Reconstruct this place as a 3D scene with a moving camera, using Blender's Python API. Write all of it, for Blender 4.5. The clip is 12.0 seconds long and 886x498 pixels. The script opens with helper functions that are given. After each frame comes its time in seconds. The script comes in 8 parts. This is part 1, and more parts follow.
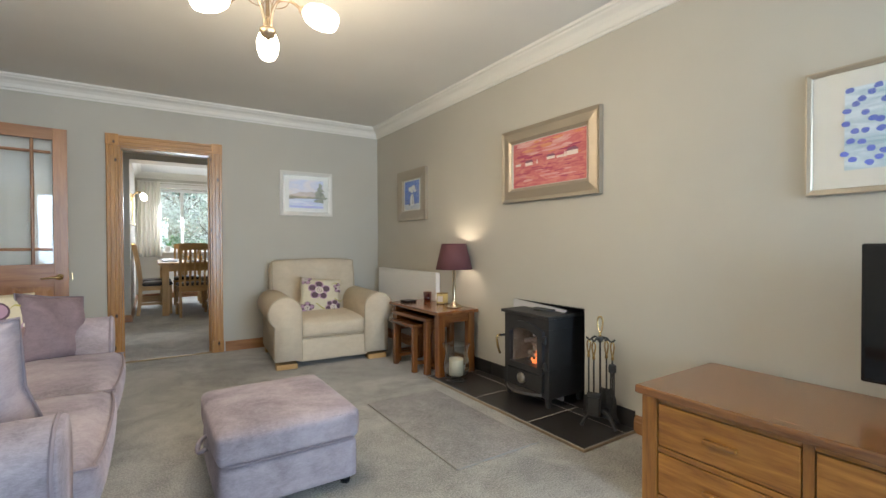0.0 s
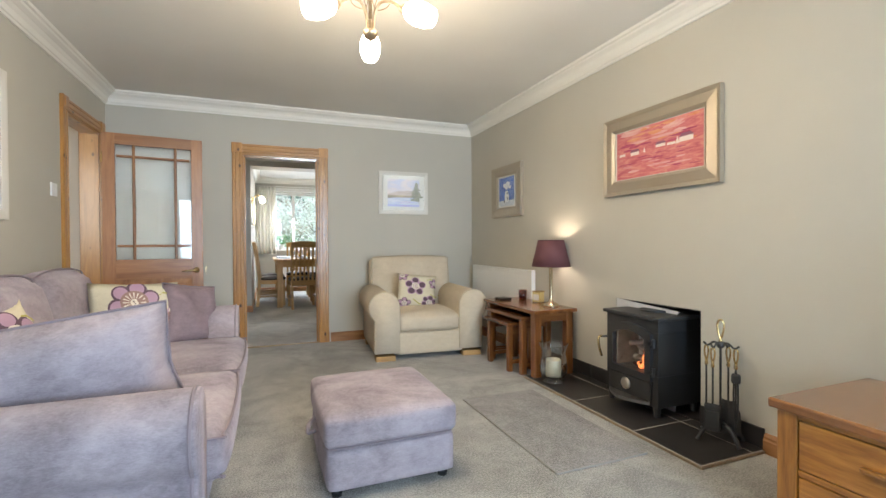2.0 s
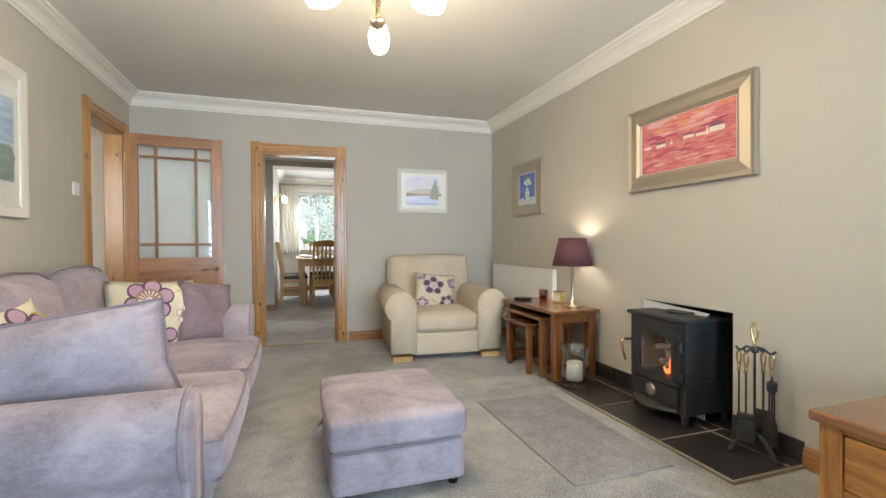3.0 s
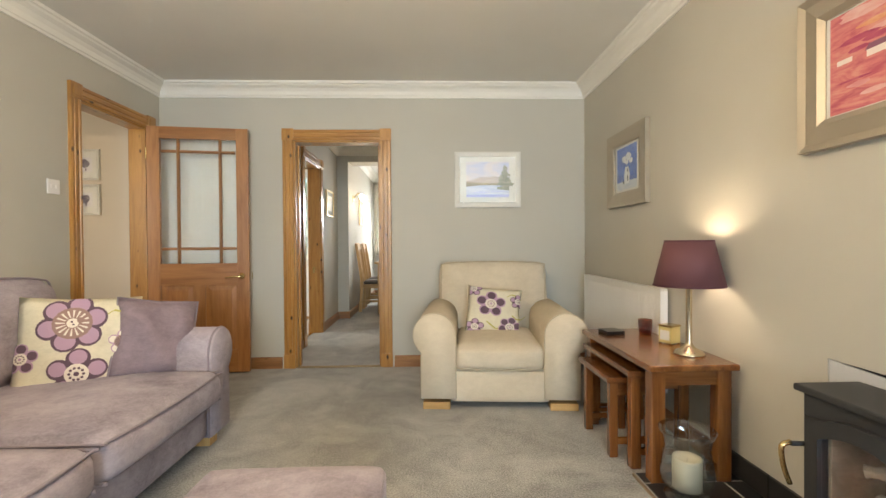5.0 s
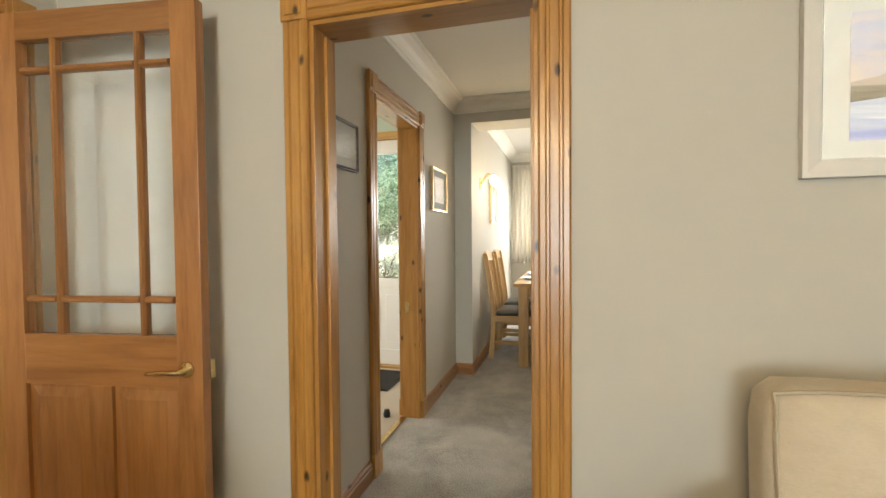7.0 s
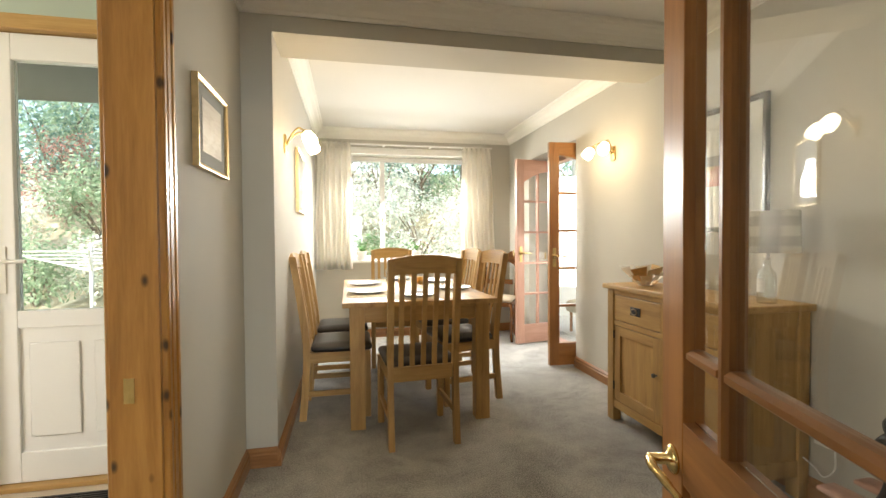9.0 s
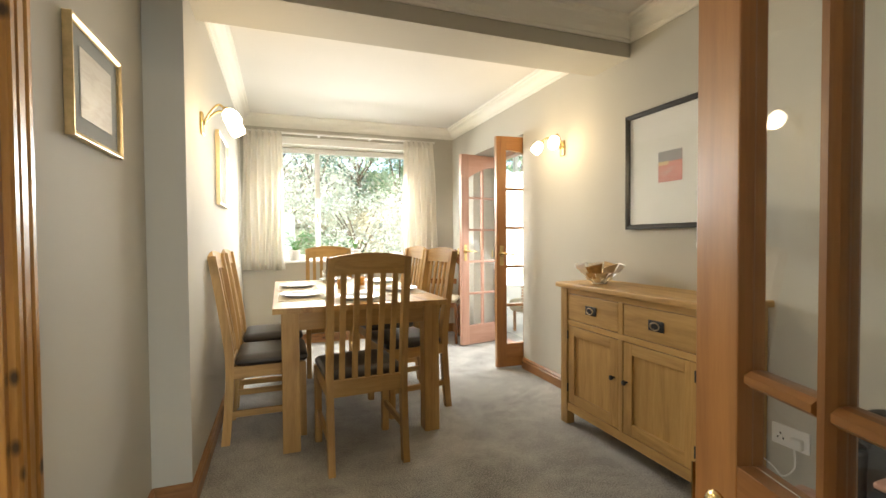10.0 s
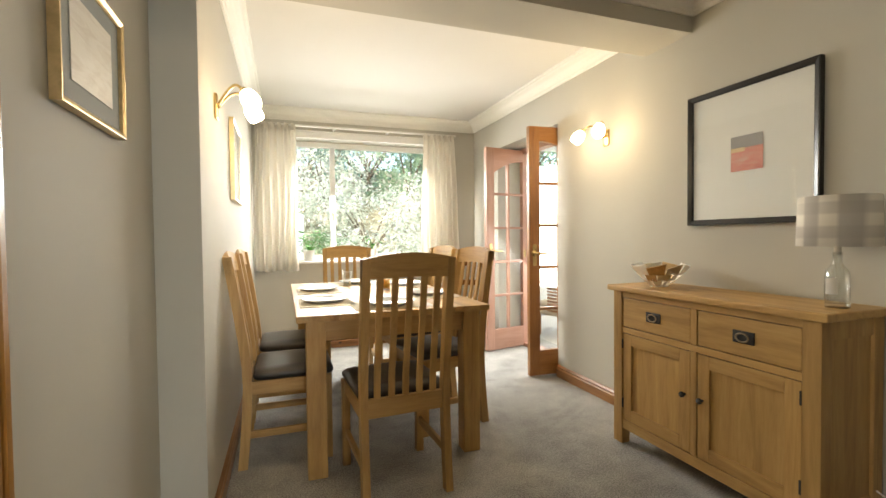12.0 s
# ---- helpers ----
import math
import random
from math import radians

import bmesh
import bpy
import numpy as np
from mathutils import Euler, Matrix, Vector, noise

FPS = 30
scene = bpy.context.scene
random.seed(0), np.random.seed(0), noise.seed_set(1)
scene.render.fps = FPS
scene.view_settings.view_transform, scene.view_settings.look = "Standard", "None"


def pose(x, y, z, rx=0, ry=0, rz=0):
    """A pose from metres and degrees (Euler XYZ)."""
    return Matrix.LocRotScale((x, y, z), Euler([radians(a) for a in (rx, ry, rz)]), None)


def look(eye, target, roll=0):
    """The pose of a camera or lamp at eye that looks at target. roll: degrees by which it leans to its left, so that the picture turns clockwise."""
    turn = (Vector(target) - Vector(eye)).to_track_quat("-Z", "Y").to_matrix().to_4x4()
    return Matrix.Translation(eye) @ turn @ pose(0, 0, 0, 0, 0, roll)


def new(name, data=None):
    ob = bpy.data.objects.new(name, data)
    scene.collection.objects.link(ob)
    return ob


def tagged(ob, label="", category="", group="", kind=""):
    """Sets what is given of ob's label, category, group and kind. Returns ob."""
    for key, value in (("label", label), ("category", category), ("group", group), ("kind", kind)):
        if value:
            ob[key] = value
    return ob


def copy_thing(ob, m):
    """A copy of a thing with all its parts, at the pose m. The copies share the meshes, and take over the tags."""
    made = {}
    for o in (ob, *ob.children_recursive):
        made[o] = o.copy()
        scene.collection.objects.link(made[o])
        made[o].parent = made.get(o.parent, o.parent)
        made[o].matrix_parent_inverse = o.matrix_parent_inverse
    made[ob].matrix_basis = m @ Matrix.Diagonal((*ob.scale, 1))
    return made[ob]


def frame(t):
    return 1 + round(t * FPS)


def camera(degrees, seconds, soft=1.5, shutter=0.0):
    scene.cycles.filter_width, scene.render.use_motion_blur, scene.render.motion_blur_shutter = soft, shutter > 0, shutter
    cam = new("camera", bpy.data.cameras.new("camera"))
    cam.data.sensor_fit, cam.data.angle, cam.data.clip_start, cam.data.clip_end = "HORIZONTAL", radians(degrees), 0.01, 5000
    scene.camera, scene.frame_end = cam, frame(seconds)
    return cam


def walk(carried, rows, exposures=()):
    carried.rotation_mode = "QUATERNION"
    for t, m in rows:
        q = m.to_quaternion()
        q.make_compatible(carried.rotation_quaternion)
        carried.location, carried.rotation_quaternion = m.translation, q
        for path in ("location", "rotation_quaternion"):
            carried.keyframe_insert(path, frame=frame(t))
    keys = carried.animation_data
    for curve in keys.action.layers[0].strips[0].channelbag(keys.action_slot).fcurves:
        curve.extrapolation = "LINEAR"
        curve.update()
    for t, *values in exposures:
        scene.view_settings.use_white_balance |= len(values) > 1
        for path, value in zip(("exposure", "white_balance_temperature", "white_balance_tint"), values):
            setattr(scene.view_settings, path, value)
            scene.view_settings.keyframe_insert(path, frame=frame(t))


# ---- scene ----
cam = camera(89.3, 12.0)
PATH = [
    (0, (0.288, 0.072, 1.048), (1.383, 1.745, 1.022), -0.2),
    (0.5, (0.28, 0.084, 1.038), (1.262, 1.826, 1.011), -0.2),
    (1, (0.277, 0.094, 1.031), (1.167, 1.885, 1.005), -0.2),
    (1.5, (0.276, 0.103, 1.028), (1.083, 1.933, 1.002), -0.25),
    (2, (0.282, 0.112, 1.023), (1.015, 1.973, 0.997), -0.25),
    (2.5, (0.304, 0.131, 1.018), (0.981, 2.013, 0.993), -0.25),
    (3, (0.372, 0.171, 1.01), (1.0, 2.07, 0.984), -0.3),
    (4.8, (1.132, 0.922, 1.025), (1.28, 2.916, 1.009), -0.4),
    (5, (1.191, 1.094, 1.034), (1.256, 3.093, 1.012), -0.4),
    (5.5, (1.345, 1.664, 1.08), (1.155, 3.655, 1.042), -0.35),
    (6, (1.335, 2.338, 1.132), (0.897, 4.289, 1.081), -0.35),
    (6.5, (1.147, 3.015, 1.178), (0.588, 4.934, 1.122), -0.4),
    (7, (0.87, 3.594, 1.208), (0.337, 5.521, 1.155), -0.5),
    (7.2, (0.759, 3.8, 1.208), (0.307, 5.747, 1.154), -0.5),
    (8.8, (0.424, 4.956, 1.157), (0.764, 6.926, 1.112), -0.4),
    (9, (0.434, 5.033, 1.149), (0.847, 6.989, 1.104), -0.4),
    (9.5, (0.436, 5.193, 1.141), (1.018, 7.106, 1.092), -0.4),
    (10, (0.435, 5.282, 1.131), (1.119, 7.16, 1.082), -0.4),
    (10.5, (0.425, 5.342, 1.122), (1.168, 7.198, 1.072), -0.5),
    (11, (0.408, 5.405, 1.114), (1.183, 7.248, 1.065), -0.5),
    (11.5, (0.39, 5.478, 1.113), (1.169, 7.319, 1.062), -0.5),
    (12, (0.351, 5.609, 1.125), (1.017, 7.494, 1.074), -0.6),
]
EXPOSURES = [(0, 1.46, 5950, 10), (1.5, 1.73, 5950, 10), (3, 1.80, 6000, 10), (5, 1.90, 6600, 10), (7, 2.03, 7200, 10), (9, 2.02, 7250, 10), (12, 1.95, 7300, 10)]
walk(cam, [(t, look(eye, target, roll)) for t, eye, target, roll in PATH], EXPOSURES)

# ---- world, sun, window light ----
world = bpy.data.worlds.new("sky")
scene.world = world
world.use_nodes = True
wn = world.node_tree.nodes
SUN_TURN = radians(215)
sky = wn.new("ShaderNodeTexSky")
sky.sky_type, sky.sun_disc = "NISHITA", False
sky.sun_elevation, sky.sun_rotation = radians(42), SUN_TURN
world.node_tree.links.new(sky.outputs["Color"], wn["Background"].inputs["Color"])
wn["Background"].inputs["Strength"].default_value = 0.15
sun_data = bpy.data.lights.new("sun", "SUN")
sun_data.energy, sun_data.angle, sun_data.color = 3.3, radians(10), (1.0, 0.97, 0.93)
sun = new("sun", sun_data)
sun_way = Vector((math.sin(SUN_TURN) * math.cos(radians(42)), math.cos(SUN_TURN) * math.cos(radians(42)), math.sin(radians(42))))
sun.matrix_world = look(tuple(sun_way * 30), (0, 0, 0))


def window_light(name, eye, target, width, height, watts, colour=(0.90, 0.95, 1.0)):
    data = bpy.data.lights.new(name, "AREA")
    data.shape, data.size, data.size_y, data.energy, data.color = "RECTANGLE", width, height, watts, colour
    ob = new(name, data)
    ob.matrix_world = look(eye, target)
    return ob


def bulb_light(name, at, watts, colour=(1.0, 0.80, 0.55), radius=0.03):
    data = bpy.data.lights.new(name, "POINT")
    data.energy, data.color, data.shadow_soft_size = watts, colour, radius
    ob = new(name, data)
    ob.location = at
    return ob


window_light("living_window_light", (1.45, -3.30, 1.25), (0.2, 2.6, 0.55), 1.75, 1.75, 58, (0.68, 0.84, 1.0))
window_light("dining_window_light", (1.12, 10.36, 1.72), (1.12, 9.3, 0.60), 1.2, 0.5, 18, (0.90, 0.95, 1.0))
window_light("dining_window_glow", (1.12, 10.46, 1.55), (1.12, 8.0, 1.45), 1.78, 1.1, 4, (0.90, 0.95, 1.0))
window_light("french_door_light", (2.735, 9.21, 1.15), (1.3, 7.9, -0.6), 0.85, 1.5, 5, (0.88, 0.94, 1.0))
window_light("conservatory_light", (4.6, 9.4, 2.38), (4.3, 9.4, 0.0), 2.0, 2.4, 40)
# Added fill for kitchen and passage, placed at an invented west opening.
window_light("kitchen_fill_light", (-3.05, 5.9, 1.55), (0.4, 6.15, 0.3), 1.1, 1.0, 13, (1.0, 0.95, 0.88))
# Added lamp that brightens the hallway from a made-up opening out of view.
window_light("hallway_fill_light", (-2.1, 1.53, 1.6), (-1.9, 4.6, 1.1), 0.9, 1.1, 7, (1.0, 0.88, 0.74))

# ---- materials ----


def nodes_of(name):
    m = bpy.data.materials.new(name)
    m.use_nodes = True
    nt = m.node_tree
    return m, nt, nt.nodes["Principled BSDF"]


def coords(nt, scale=(1, 1, 1)):
    tc = nt.nodes.new("ShaderNodeTexCoord")
    mp = nt.nodes.new("ShaderNodeMapping")
    mp.inputs["Scale"].default_value = scale
    nt.links.new(tc.outputs["Object"], mp.inputs["Vector"])
    return mp.outputs["Vector"]


def noise_tex(nt, vec, scale, detail=4.0, rough=0.55, distortion=0.0):
    n = nt.nodes.new("ShaderNodeTexNoise")
    n.inputs["Scale"].default_value, n.inputs["Detail"].default_value = scale, detail
    n.inputs["Roughness"].default_value, n.inputs["Distortion"].default_value = rough, distortion
    nt.links.new(vec, n.inputs["Vector"])
    return n.outputs["Fac"]


def ramp(nt, fac, stops):
    r = nt.nodes.new("ShaderNodeValToRGB")
    els = r.color_ramp.elements
    while len(els) < len(stops):
        els.new(0.5)
    for e, (p, c) in zip(els, stops):
        e.position, e.color = p, (*c, 1) if len(c) == 3 else c
    nt.links.new(fac, r.inputs["Fac"])
    return r.outputs["Color"]


def blend(nt, fac, a, b, mode="MIX"):
    x = nt.nodes.new("ShaderNodeMix")
    x.data_type, x.blend_type = "RGBA", mode
    for sock, val in ((x.inputs[0], fac), (x.inputs[6], a), (x.inputs[7], b)):
        if isinstance(val, (int, float)):
            sock.default_value = val
        elif isinstance(val, tuple):
            sock.default_value = (*val, 1) if len(val) == 3 else val
        else:
            nt.links.new(val, sock)
    return x.outputs[2]


def bump(nt, bsdf, height, strength, distance=0.002):
    b = nt.nodes.new("ShaderNodeBump")
    b.inputs["Strength"].default_value, b.inputs["Distance"].default_value = strength, distance
    nt.links.new(height, b.inputs["Height"])
    nt.links.new(b.outputs["Normal"], bsdf.inputs["Normal"])


def paint(name, colour, rough=0.6, vary=0.04, fine=350, relief=0.12, metal=0.0):
    """Painted or plain surface with a little unevenness and fine roller or cast texture."""
    m, nt, bs = nodes_of(name)
    v = coords(nt)
    big = noise_tex(nt, v, 1.3, 3)
    small = noise_tex(nt, v, fine, 2)
    dark = tuple(c * (1 - vary) for c in colour)
    light = tuple(min(1, c * (1 + vary)) for c in colour)
    nt.links.new(ramp(nt, big, [(0.3, dark), (0.7, light)]), bs.inputs["Base Color"])
    bs.inputs["Roughness"].default_value, bs.inputs["Metallic"].default_value = rough, metal
    if relief:
        bump(nt, bs, small, relief, 0.0006)
    return m


def wood(name, dark, mid, light, axis="z", rough=0.42, knots=0.0, scale=1.0, coat=0.0):
    """Timber with the grain along one axis; knots adds dark round knots."""
    m, nt, bs = nodes_of(name)
    long = 1.6 * scale
    across = 17 * scale
    sc = {"x": (long, across, across), "y": (across, long, across), "z": (across, across, long)}[axis]
    v = coords(nt, sc)
    info = nt.nodes.new("ShaderNodeObjectInfo")
    add = nt.nodes.new("ShaderNodeVectorMath")
    add.operation = "MULTIPLY_ADD"
    nt.links.new(info.outputs["Random"], add.inputs[0])
    add.inputs[1].default_value = (37, 19, 53)
    nt.links.new(v, add.inputs[2])
    grain = noise_tex(nt, add.outputs[0], 1.0, 5, 0.6, 0.8)
    fine = noise_tex(nt, add.outputs[0], 5.0, 3, 0.7)
    col = ramp(nt, grain, [(0.28, dark), (0.5, mid), (0.72, light)])
    col = blend(nt, 0.25, col, ramp(nt, fine, [(0.3, dark), (0.7, light)]))
    if knots:
        k = nt.nodes.new("ShaderNodeTexVoronoi")
        k.inputs["Scale"].default_value = 11.0
        ksc = {"x": (0.55, 1, 1), "y": (1, 0.55, 1), "z": (1, 1, 0.55)}[axis]
        nt.links.new(coords(nt, ksc), k.inputs["Vector"])
        mask = ramp(nt, k.outputs["Distance"], [(0.075, (1, 1, 1)), (0.150, (0, 0, 0))])
        col = blend(nt, mask, col, tuple(c * 0.4 * knots for c in dark))
    tone = nt.nodes.new("ShaderNodeHueSaturation")
    mr = nt.nodes.new("ShaderNodeMapRange")
    mr.inputs[3].default_value, mr.inputs[4].default_value = 0.9, 1.1
    nt.links.new(info.outputs["Random"], mr.inputs[0])
    nt.links.new(mr.outputs[0], tone.inputs["Value"])
    nt.links.new(col, tone.inputs["Color"])
    nt.links.new(tone.outputs["Color"], bs.inputs["Base Color"])
    bs.inputs["Roughness"].default_value = rough
    bs.inputs["Coat Weight"].default_value = coat
    bs.inputs["Coat Roughness"].default_value = 0.24
    bump(nt, bs, grain, 0.12, 0.0008)
    return m


def carpet(name, dark, light, scale=170):
    m, nt, bs = nodes_of(name)
    v = coords(nt)
    pile = noise_tex(nt, v, scale, 3, 0.7)
    mid = noise_tex(nt, v, 9, 4, 0.6)
    tread = noise_tex(nt, v, 1.9, 5, 0.62, 0.8)
    col = ramp(nt, pile, [(0.36, tuple(c * 0.35 for c in dark)), (0.64, tuple(min(0.9, c * 1.6) for c in light))])
    col = blend(nt, 0.30, col, ramp(nt, mid, [(0.40, tuple(c * 0.8 for c in dark)), (0.60, light)]))
    col = blend(nt, 0.4, col, ramp(nt, tread, [(0.40, tuple(c * 0.75 for c in dark)), (0.60, light)]))
    nt.links.new(col, bs.inputs["Base Color"])
    bs.inputs["Roughness"].default_value = 0.95
    bs.inputs["Sheen Weight"].default_value = 0.25
    bs.inputs["Specular IOR Level"].default_value = 0.15
    bump(nt, bs, pile, 0.8, 0.006)
    return m


def velvet(name, dark, light, sheen=0.5, scale=5.0):
    """Brushed pile: broad crushed patches, blotches a few centimetres wide and a fine speckled nap."""
    m, nt, bs = nodes_of(name)
    v = coords(nt)
    patch = noise_tex(nt, v, scale * 0.6, 4, 0.5, 0.9)
    blotch = noise_tex(nt, coords(nt, (1, 1, 1.7)), scale * 4.5, 5, 0.7, 0.5)
    nap = noise_tex(nt, coords(nt, (0.7, 0.7, 2.2)), 130, 3, 0.7)
    deep = tuple(c * 0.8 for c in dark)
    col = ramp(nt, patch, [(0.30, dark), (0.60, light)])
    col = blend(nt, 0.26, col, ramp(nt, blotch, [(0.36, deep), (0.62, light)]))
    col = blend(nt, 0.16, col, ramp(nt, nap, [(0.36, deep), (0.64, light)]))
    nt.links.new(col, bs.inputs["Base Color"])
    bs.inputs["Roughness"].default_value = 0.85
    bs.inputs["Specular IOR Level"].default_value = 0.2
    bs.inputs["Sheen Weight"].default_value, bs.inputs["Sheen Roughness"].default_value = sheen, 0.4
    bs.inputs["Sheen Tint"].default_value = (*light, 1)
    bump(nt, bs, blend(nt, 0.5, nap, blotch), 0.35, 0.004)
    return m


def metal(name, colour, rough=0.25, tarnish=0.25):
    m, nt, bs = nodes_of(name)
    v = coords(nt)
    n = noise_tex(nt, v, 40, 4)
    nt.links.new(ramp(nt, n, [(0.3, tuple(c * (1 - tarnish) for c in colour)), (0.7, colour)]), bs.inputs["Base Color"])
    bs.inputs["Metallic"].default_value = 1.0
    bs.inputs["Roughness"].default_value = rough
    return m


def glass(name, tint=(1, 1, 1), rough=0.0, ior=1.45):
    m, nt, bs = nodes_of(name)
    bs.inputs["Base Color"].default_value = (*tint, 1)
    bs.inputs["Transmission Weight"].default_value = 1.0
    bs.inputs["Roughness"].default_value, bs.inputs["IOR"].default_value = rough, ior
    return m


def thin_glass(name, tint):
    """Thin-walled clear or tinted glassware: see-through with a glossy skin."""
    m, nt, bs = nodes_of(name)
    tr, gl, mx, lw = (nt.nodes.new("ShaderNode" + k) for k in ("BsdfTransparent", "BsdfGlossy", "MixShader", "LayerWeight"))
    tr.inputs["Color"].default_value = (*tint, 1)
    gl.inputs["Roughness"].default_value = 0.03
    lw.inputs["Blend"].default_value = 0.25
    fac = nt.nodes.new("ShaderNodeMapRange")
    fac.inputs[3].default_value, fac.inputs[4].default_value = 0.05, 0.75
    nt.links.new(lw.outputs["Facing"], fac.inputs[0])
    nt.links.new(fac.outputs[0], mx.inputs[0])
    nt.links.new(tr.outputs[0], mx.inputs[1])
    nt.links.new(gl.outputs[0], mx.inputs[2])
    nt.links.new(mx.outputs[0], nt.nodes["Material Output"].inputs["Surface"])
    return m


def glow(name, colour, strength, base=(0.9, 0.88, 0.82)):
    m, nt, bs = nodes_of(name)
    bs.inputs["Base Color"].default_value = (*base, 1)
    bs.inputs["Roughness"].default_value = 0.35
    bs.inputs["Emission Color"].default_value = (*colour, 1)
    bs.inputs["Emission Strength"].default_value = strength
    return m


WALL = paint("greige_wall_paint", (0.495, 0.473, 0.410), 0.75, 0.03)
HALL_WALL = paint("cream_wall_paint", (0.66, 0.58, 0.47), 0.75, 0.03)
GREEN_WALL = paint("pale_green_wall_paint", (0.46, 0.55, 0.48), 0.75, 0.03)
CEIL = paint("ceiling_paint", (0.75, 0.735, 0.685), 0.85, 0.03, 180, 0.3)
CEIL_WHITE = paint("white_ceiling_paint", (0.74, 0.725, 0.69), 0.85, 0.02, 180, 0.3)
COVING = paint("white_coving_paint", (0.80, 0.78, 0.72), 0.6, 0.02)
WHITE = paint("white_gloss_paint", (0.82, 0.81, 0.78), 0.3, 0.02, 60, 0.04)
UPVC = paint("white_window_frame", (0.85, 0.86, 0.86), 0.3, 0.01, 60, 0.02)
CARPET = carpet("grey_green_carpet", (0.195, 0.190, 0.175), (0.445, 0.434, 0.402), 135)
RUG = carpet("pale_grey_rug_pile", (0.175, 0.166, 0.158), (0.315, 0.30, 0.288), 130)
TRIM = dict((a, wood("knotty_pine_" + a, (0.25, 0.105, 0.020), (0.415, 0.195, 0.043), (0.52, 0.275, 0.070), a, 0.32, 0.45, 1.0, 0.55)) for a in "xyz")
SKIRT = dict((a, wood("varnished_skirting_" + a, (0.19, 0.078, 0.025), (0.33, 0.150, 0.054), (0.43, 0.215, 0.08), a, 0.38, 0.6, 1.0, 0.2)) for a in "xy")
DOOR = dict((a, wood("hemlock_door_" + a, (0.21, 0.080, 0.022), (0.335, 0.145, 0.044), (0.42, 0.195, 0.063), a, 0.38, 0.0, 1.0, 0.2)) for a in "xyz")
OAK = dict((a, wood("light_oak_" + a, (0.29, 0.155, 0.048), (0.47, 0.282, 0.097), (0.57, 0.365, 0.142), a, 0.45)) for a in "xyz")
ACACIA = dict((a, wood("honey_brown_wood_" + a, (0.10, 0.032, 0.005), (0.31, 0.125, 0.020), (0.52, 0.245, 0.045), a, 0.28, 0.0, 1.1, 0.5)) for a in "xyz")
ACACIA_TOP = wood("red_brown_polished_wood", (0.10, 0.035, 0.010), (0.26, 0.105, 0.030), (0.36, 0.160, 0.050), "y", 0.22, 0.0, 1.1, 0.8)
ROSEWOOD = dict((a, wood("dark_red_brown_wood_" + a, (0.05, 0.015, 0.004), (0.155, 0.052, 0.012), (0.27, 0.105, 0.026), a, 0.25, 0.0, 0.8, 0.5)) for a in "xyz")
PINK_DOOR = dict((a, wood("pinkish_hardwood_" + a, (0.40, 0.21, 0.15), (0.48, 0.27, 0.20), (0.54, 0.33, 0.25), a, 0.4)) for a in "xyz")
LILAC = velvet("mauve_grey_velvet", (0.165, 0.138, 0.160), (0.420, 0.370, 0.408))
PLUM = velvet("plum_velvet", (0.140, 0.102, 0.118), (0.285, 0.222, 0.245))
CREAM = velvet("cream_chenille", (0.555, 0.470, 0.345), (0.64, 0.555, 0.425), 0.3, 3.0)
PIPING = paint("mauve_piping", (0.235, 0.195, 0.22), 0.8)
CREAM_PIPING = paint("beige_piping", (0.45, 0.38, 0.27), 0.8)
DULL_BRASS = metal("worn_brass_strip", (0.36, 0.27, 0.14), 0.55)
BRASS = metal("brass", (0.78, 0.58, 0.27), 0.22)
NICKEL = metal("brushed_nickel", (0.62, 0.57, 0.50), 0.28)
ANTIQUE = metal("antique_brass", (0.50, 0.40, 0.28), 0.3)
IRON = paint("black_cast_iron", (0.030, 0.030, 0.031), 0.48, 0.45, 160, 0.5)
BLACK = paint("black_plastic", (0.01, 0.01, 0.011), 0.25, 0.1, 60, 0.0)
SLATE = paint("dark_slate_tile", (0.028, 0.026, 0.026), 0.33, 0.35, 60, 0.3)
GROUT = paint("pale_grout", (0.50, 0.47, 0.42), 0.9, 0.1)
LEATHER = paint("dark_brown_leather", (0.030, 0.024, 0.020), 0.38, 0.2, 260, 0.5)
PANE = glass("clear_pane", (0.97, 0.985, 0.98))
CLEAR = thin_glass("clear_glassware", (0.95, 0.965, 0.96))
CURTAIN = paint("cream_curtain_cloth", (0.84, 0.80, 0.72), 0.9, 0.05, 500, 0.4)
_nt = CURTAIN.node_tree
_tr, _mx = _nt.nodes.new("ShaderNodeBsdfTranslucent"), _nt.nodes.new("ShaderNodeMixShader")
_tr.inputs["Color"].default_value, _mx.inputs[0].default_value = (0.88, 0.85, 0.79, 1), 0.5
_nt.links.new(_nt.nodes["Principled BSDF"].outputs[0], _mx.inputs[1])
_nt.links.new(_tr.outputs[0], _mx.inputs[2])
_nt.links.new(_mx.outputs[0], _nt.nodes["Material Output"].inputs["Surface"])
WAX = paint("ivory_wax", (0.75, 0.68, 0.52), 0.55, 0.04, 60, 0.05)
CREAM_FRAME = paint("off_white_picture_frame", (0.66, 0.64, 0.585), 0.45, 0.04, 90, 0.2)
PEWTER = paint("champagne_picture_frame", (0.43, 0.375, 0.29), 0.42, 0.08, 120, 0.2, 0.55)
MOUNT = paint("picture_mount_card", (0.58, 0.56, 0.51), 0.8, 0.02)
BULB = glow("lit_lamp_glass", (1.0, 0.86, 0.62), 5.0)

# ---- building helpers ----


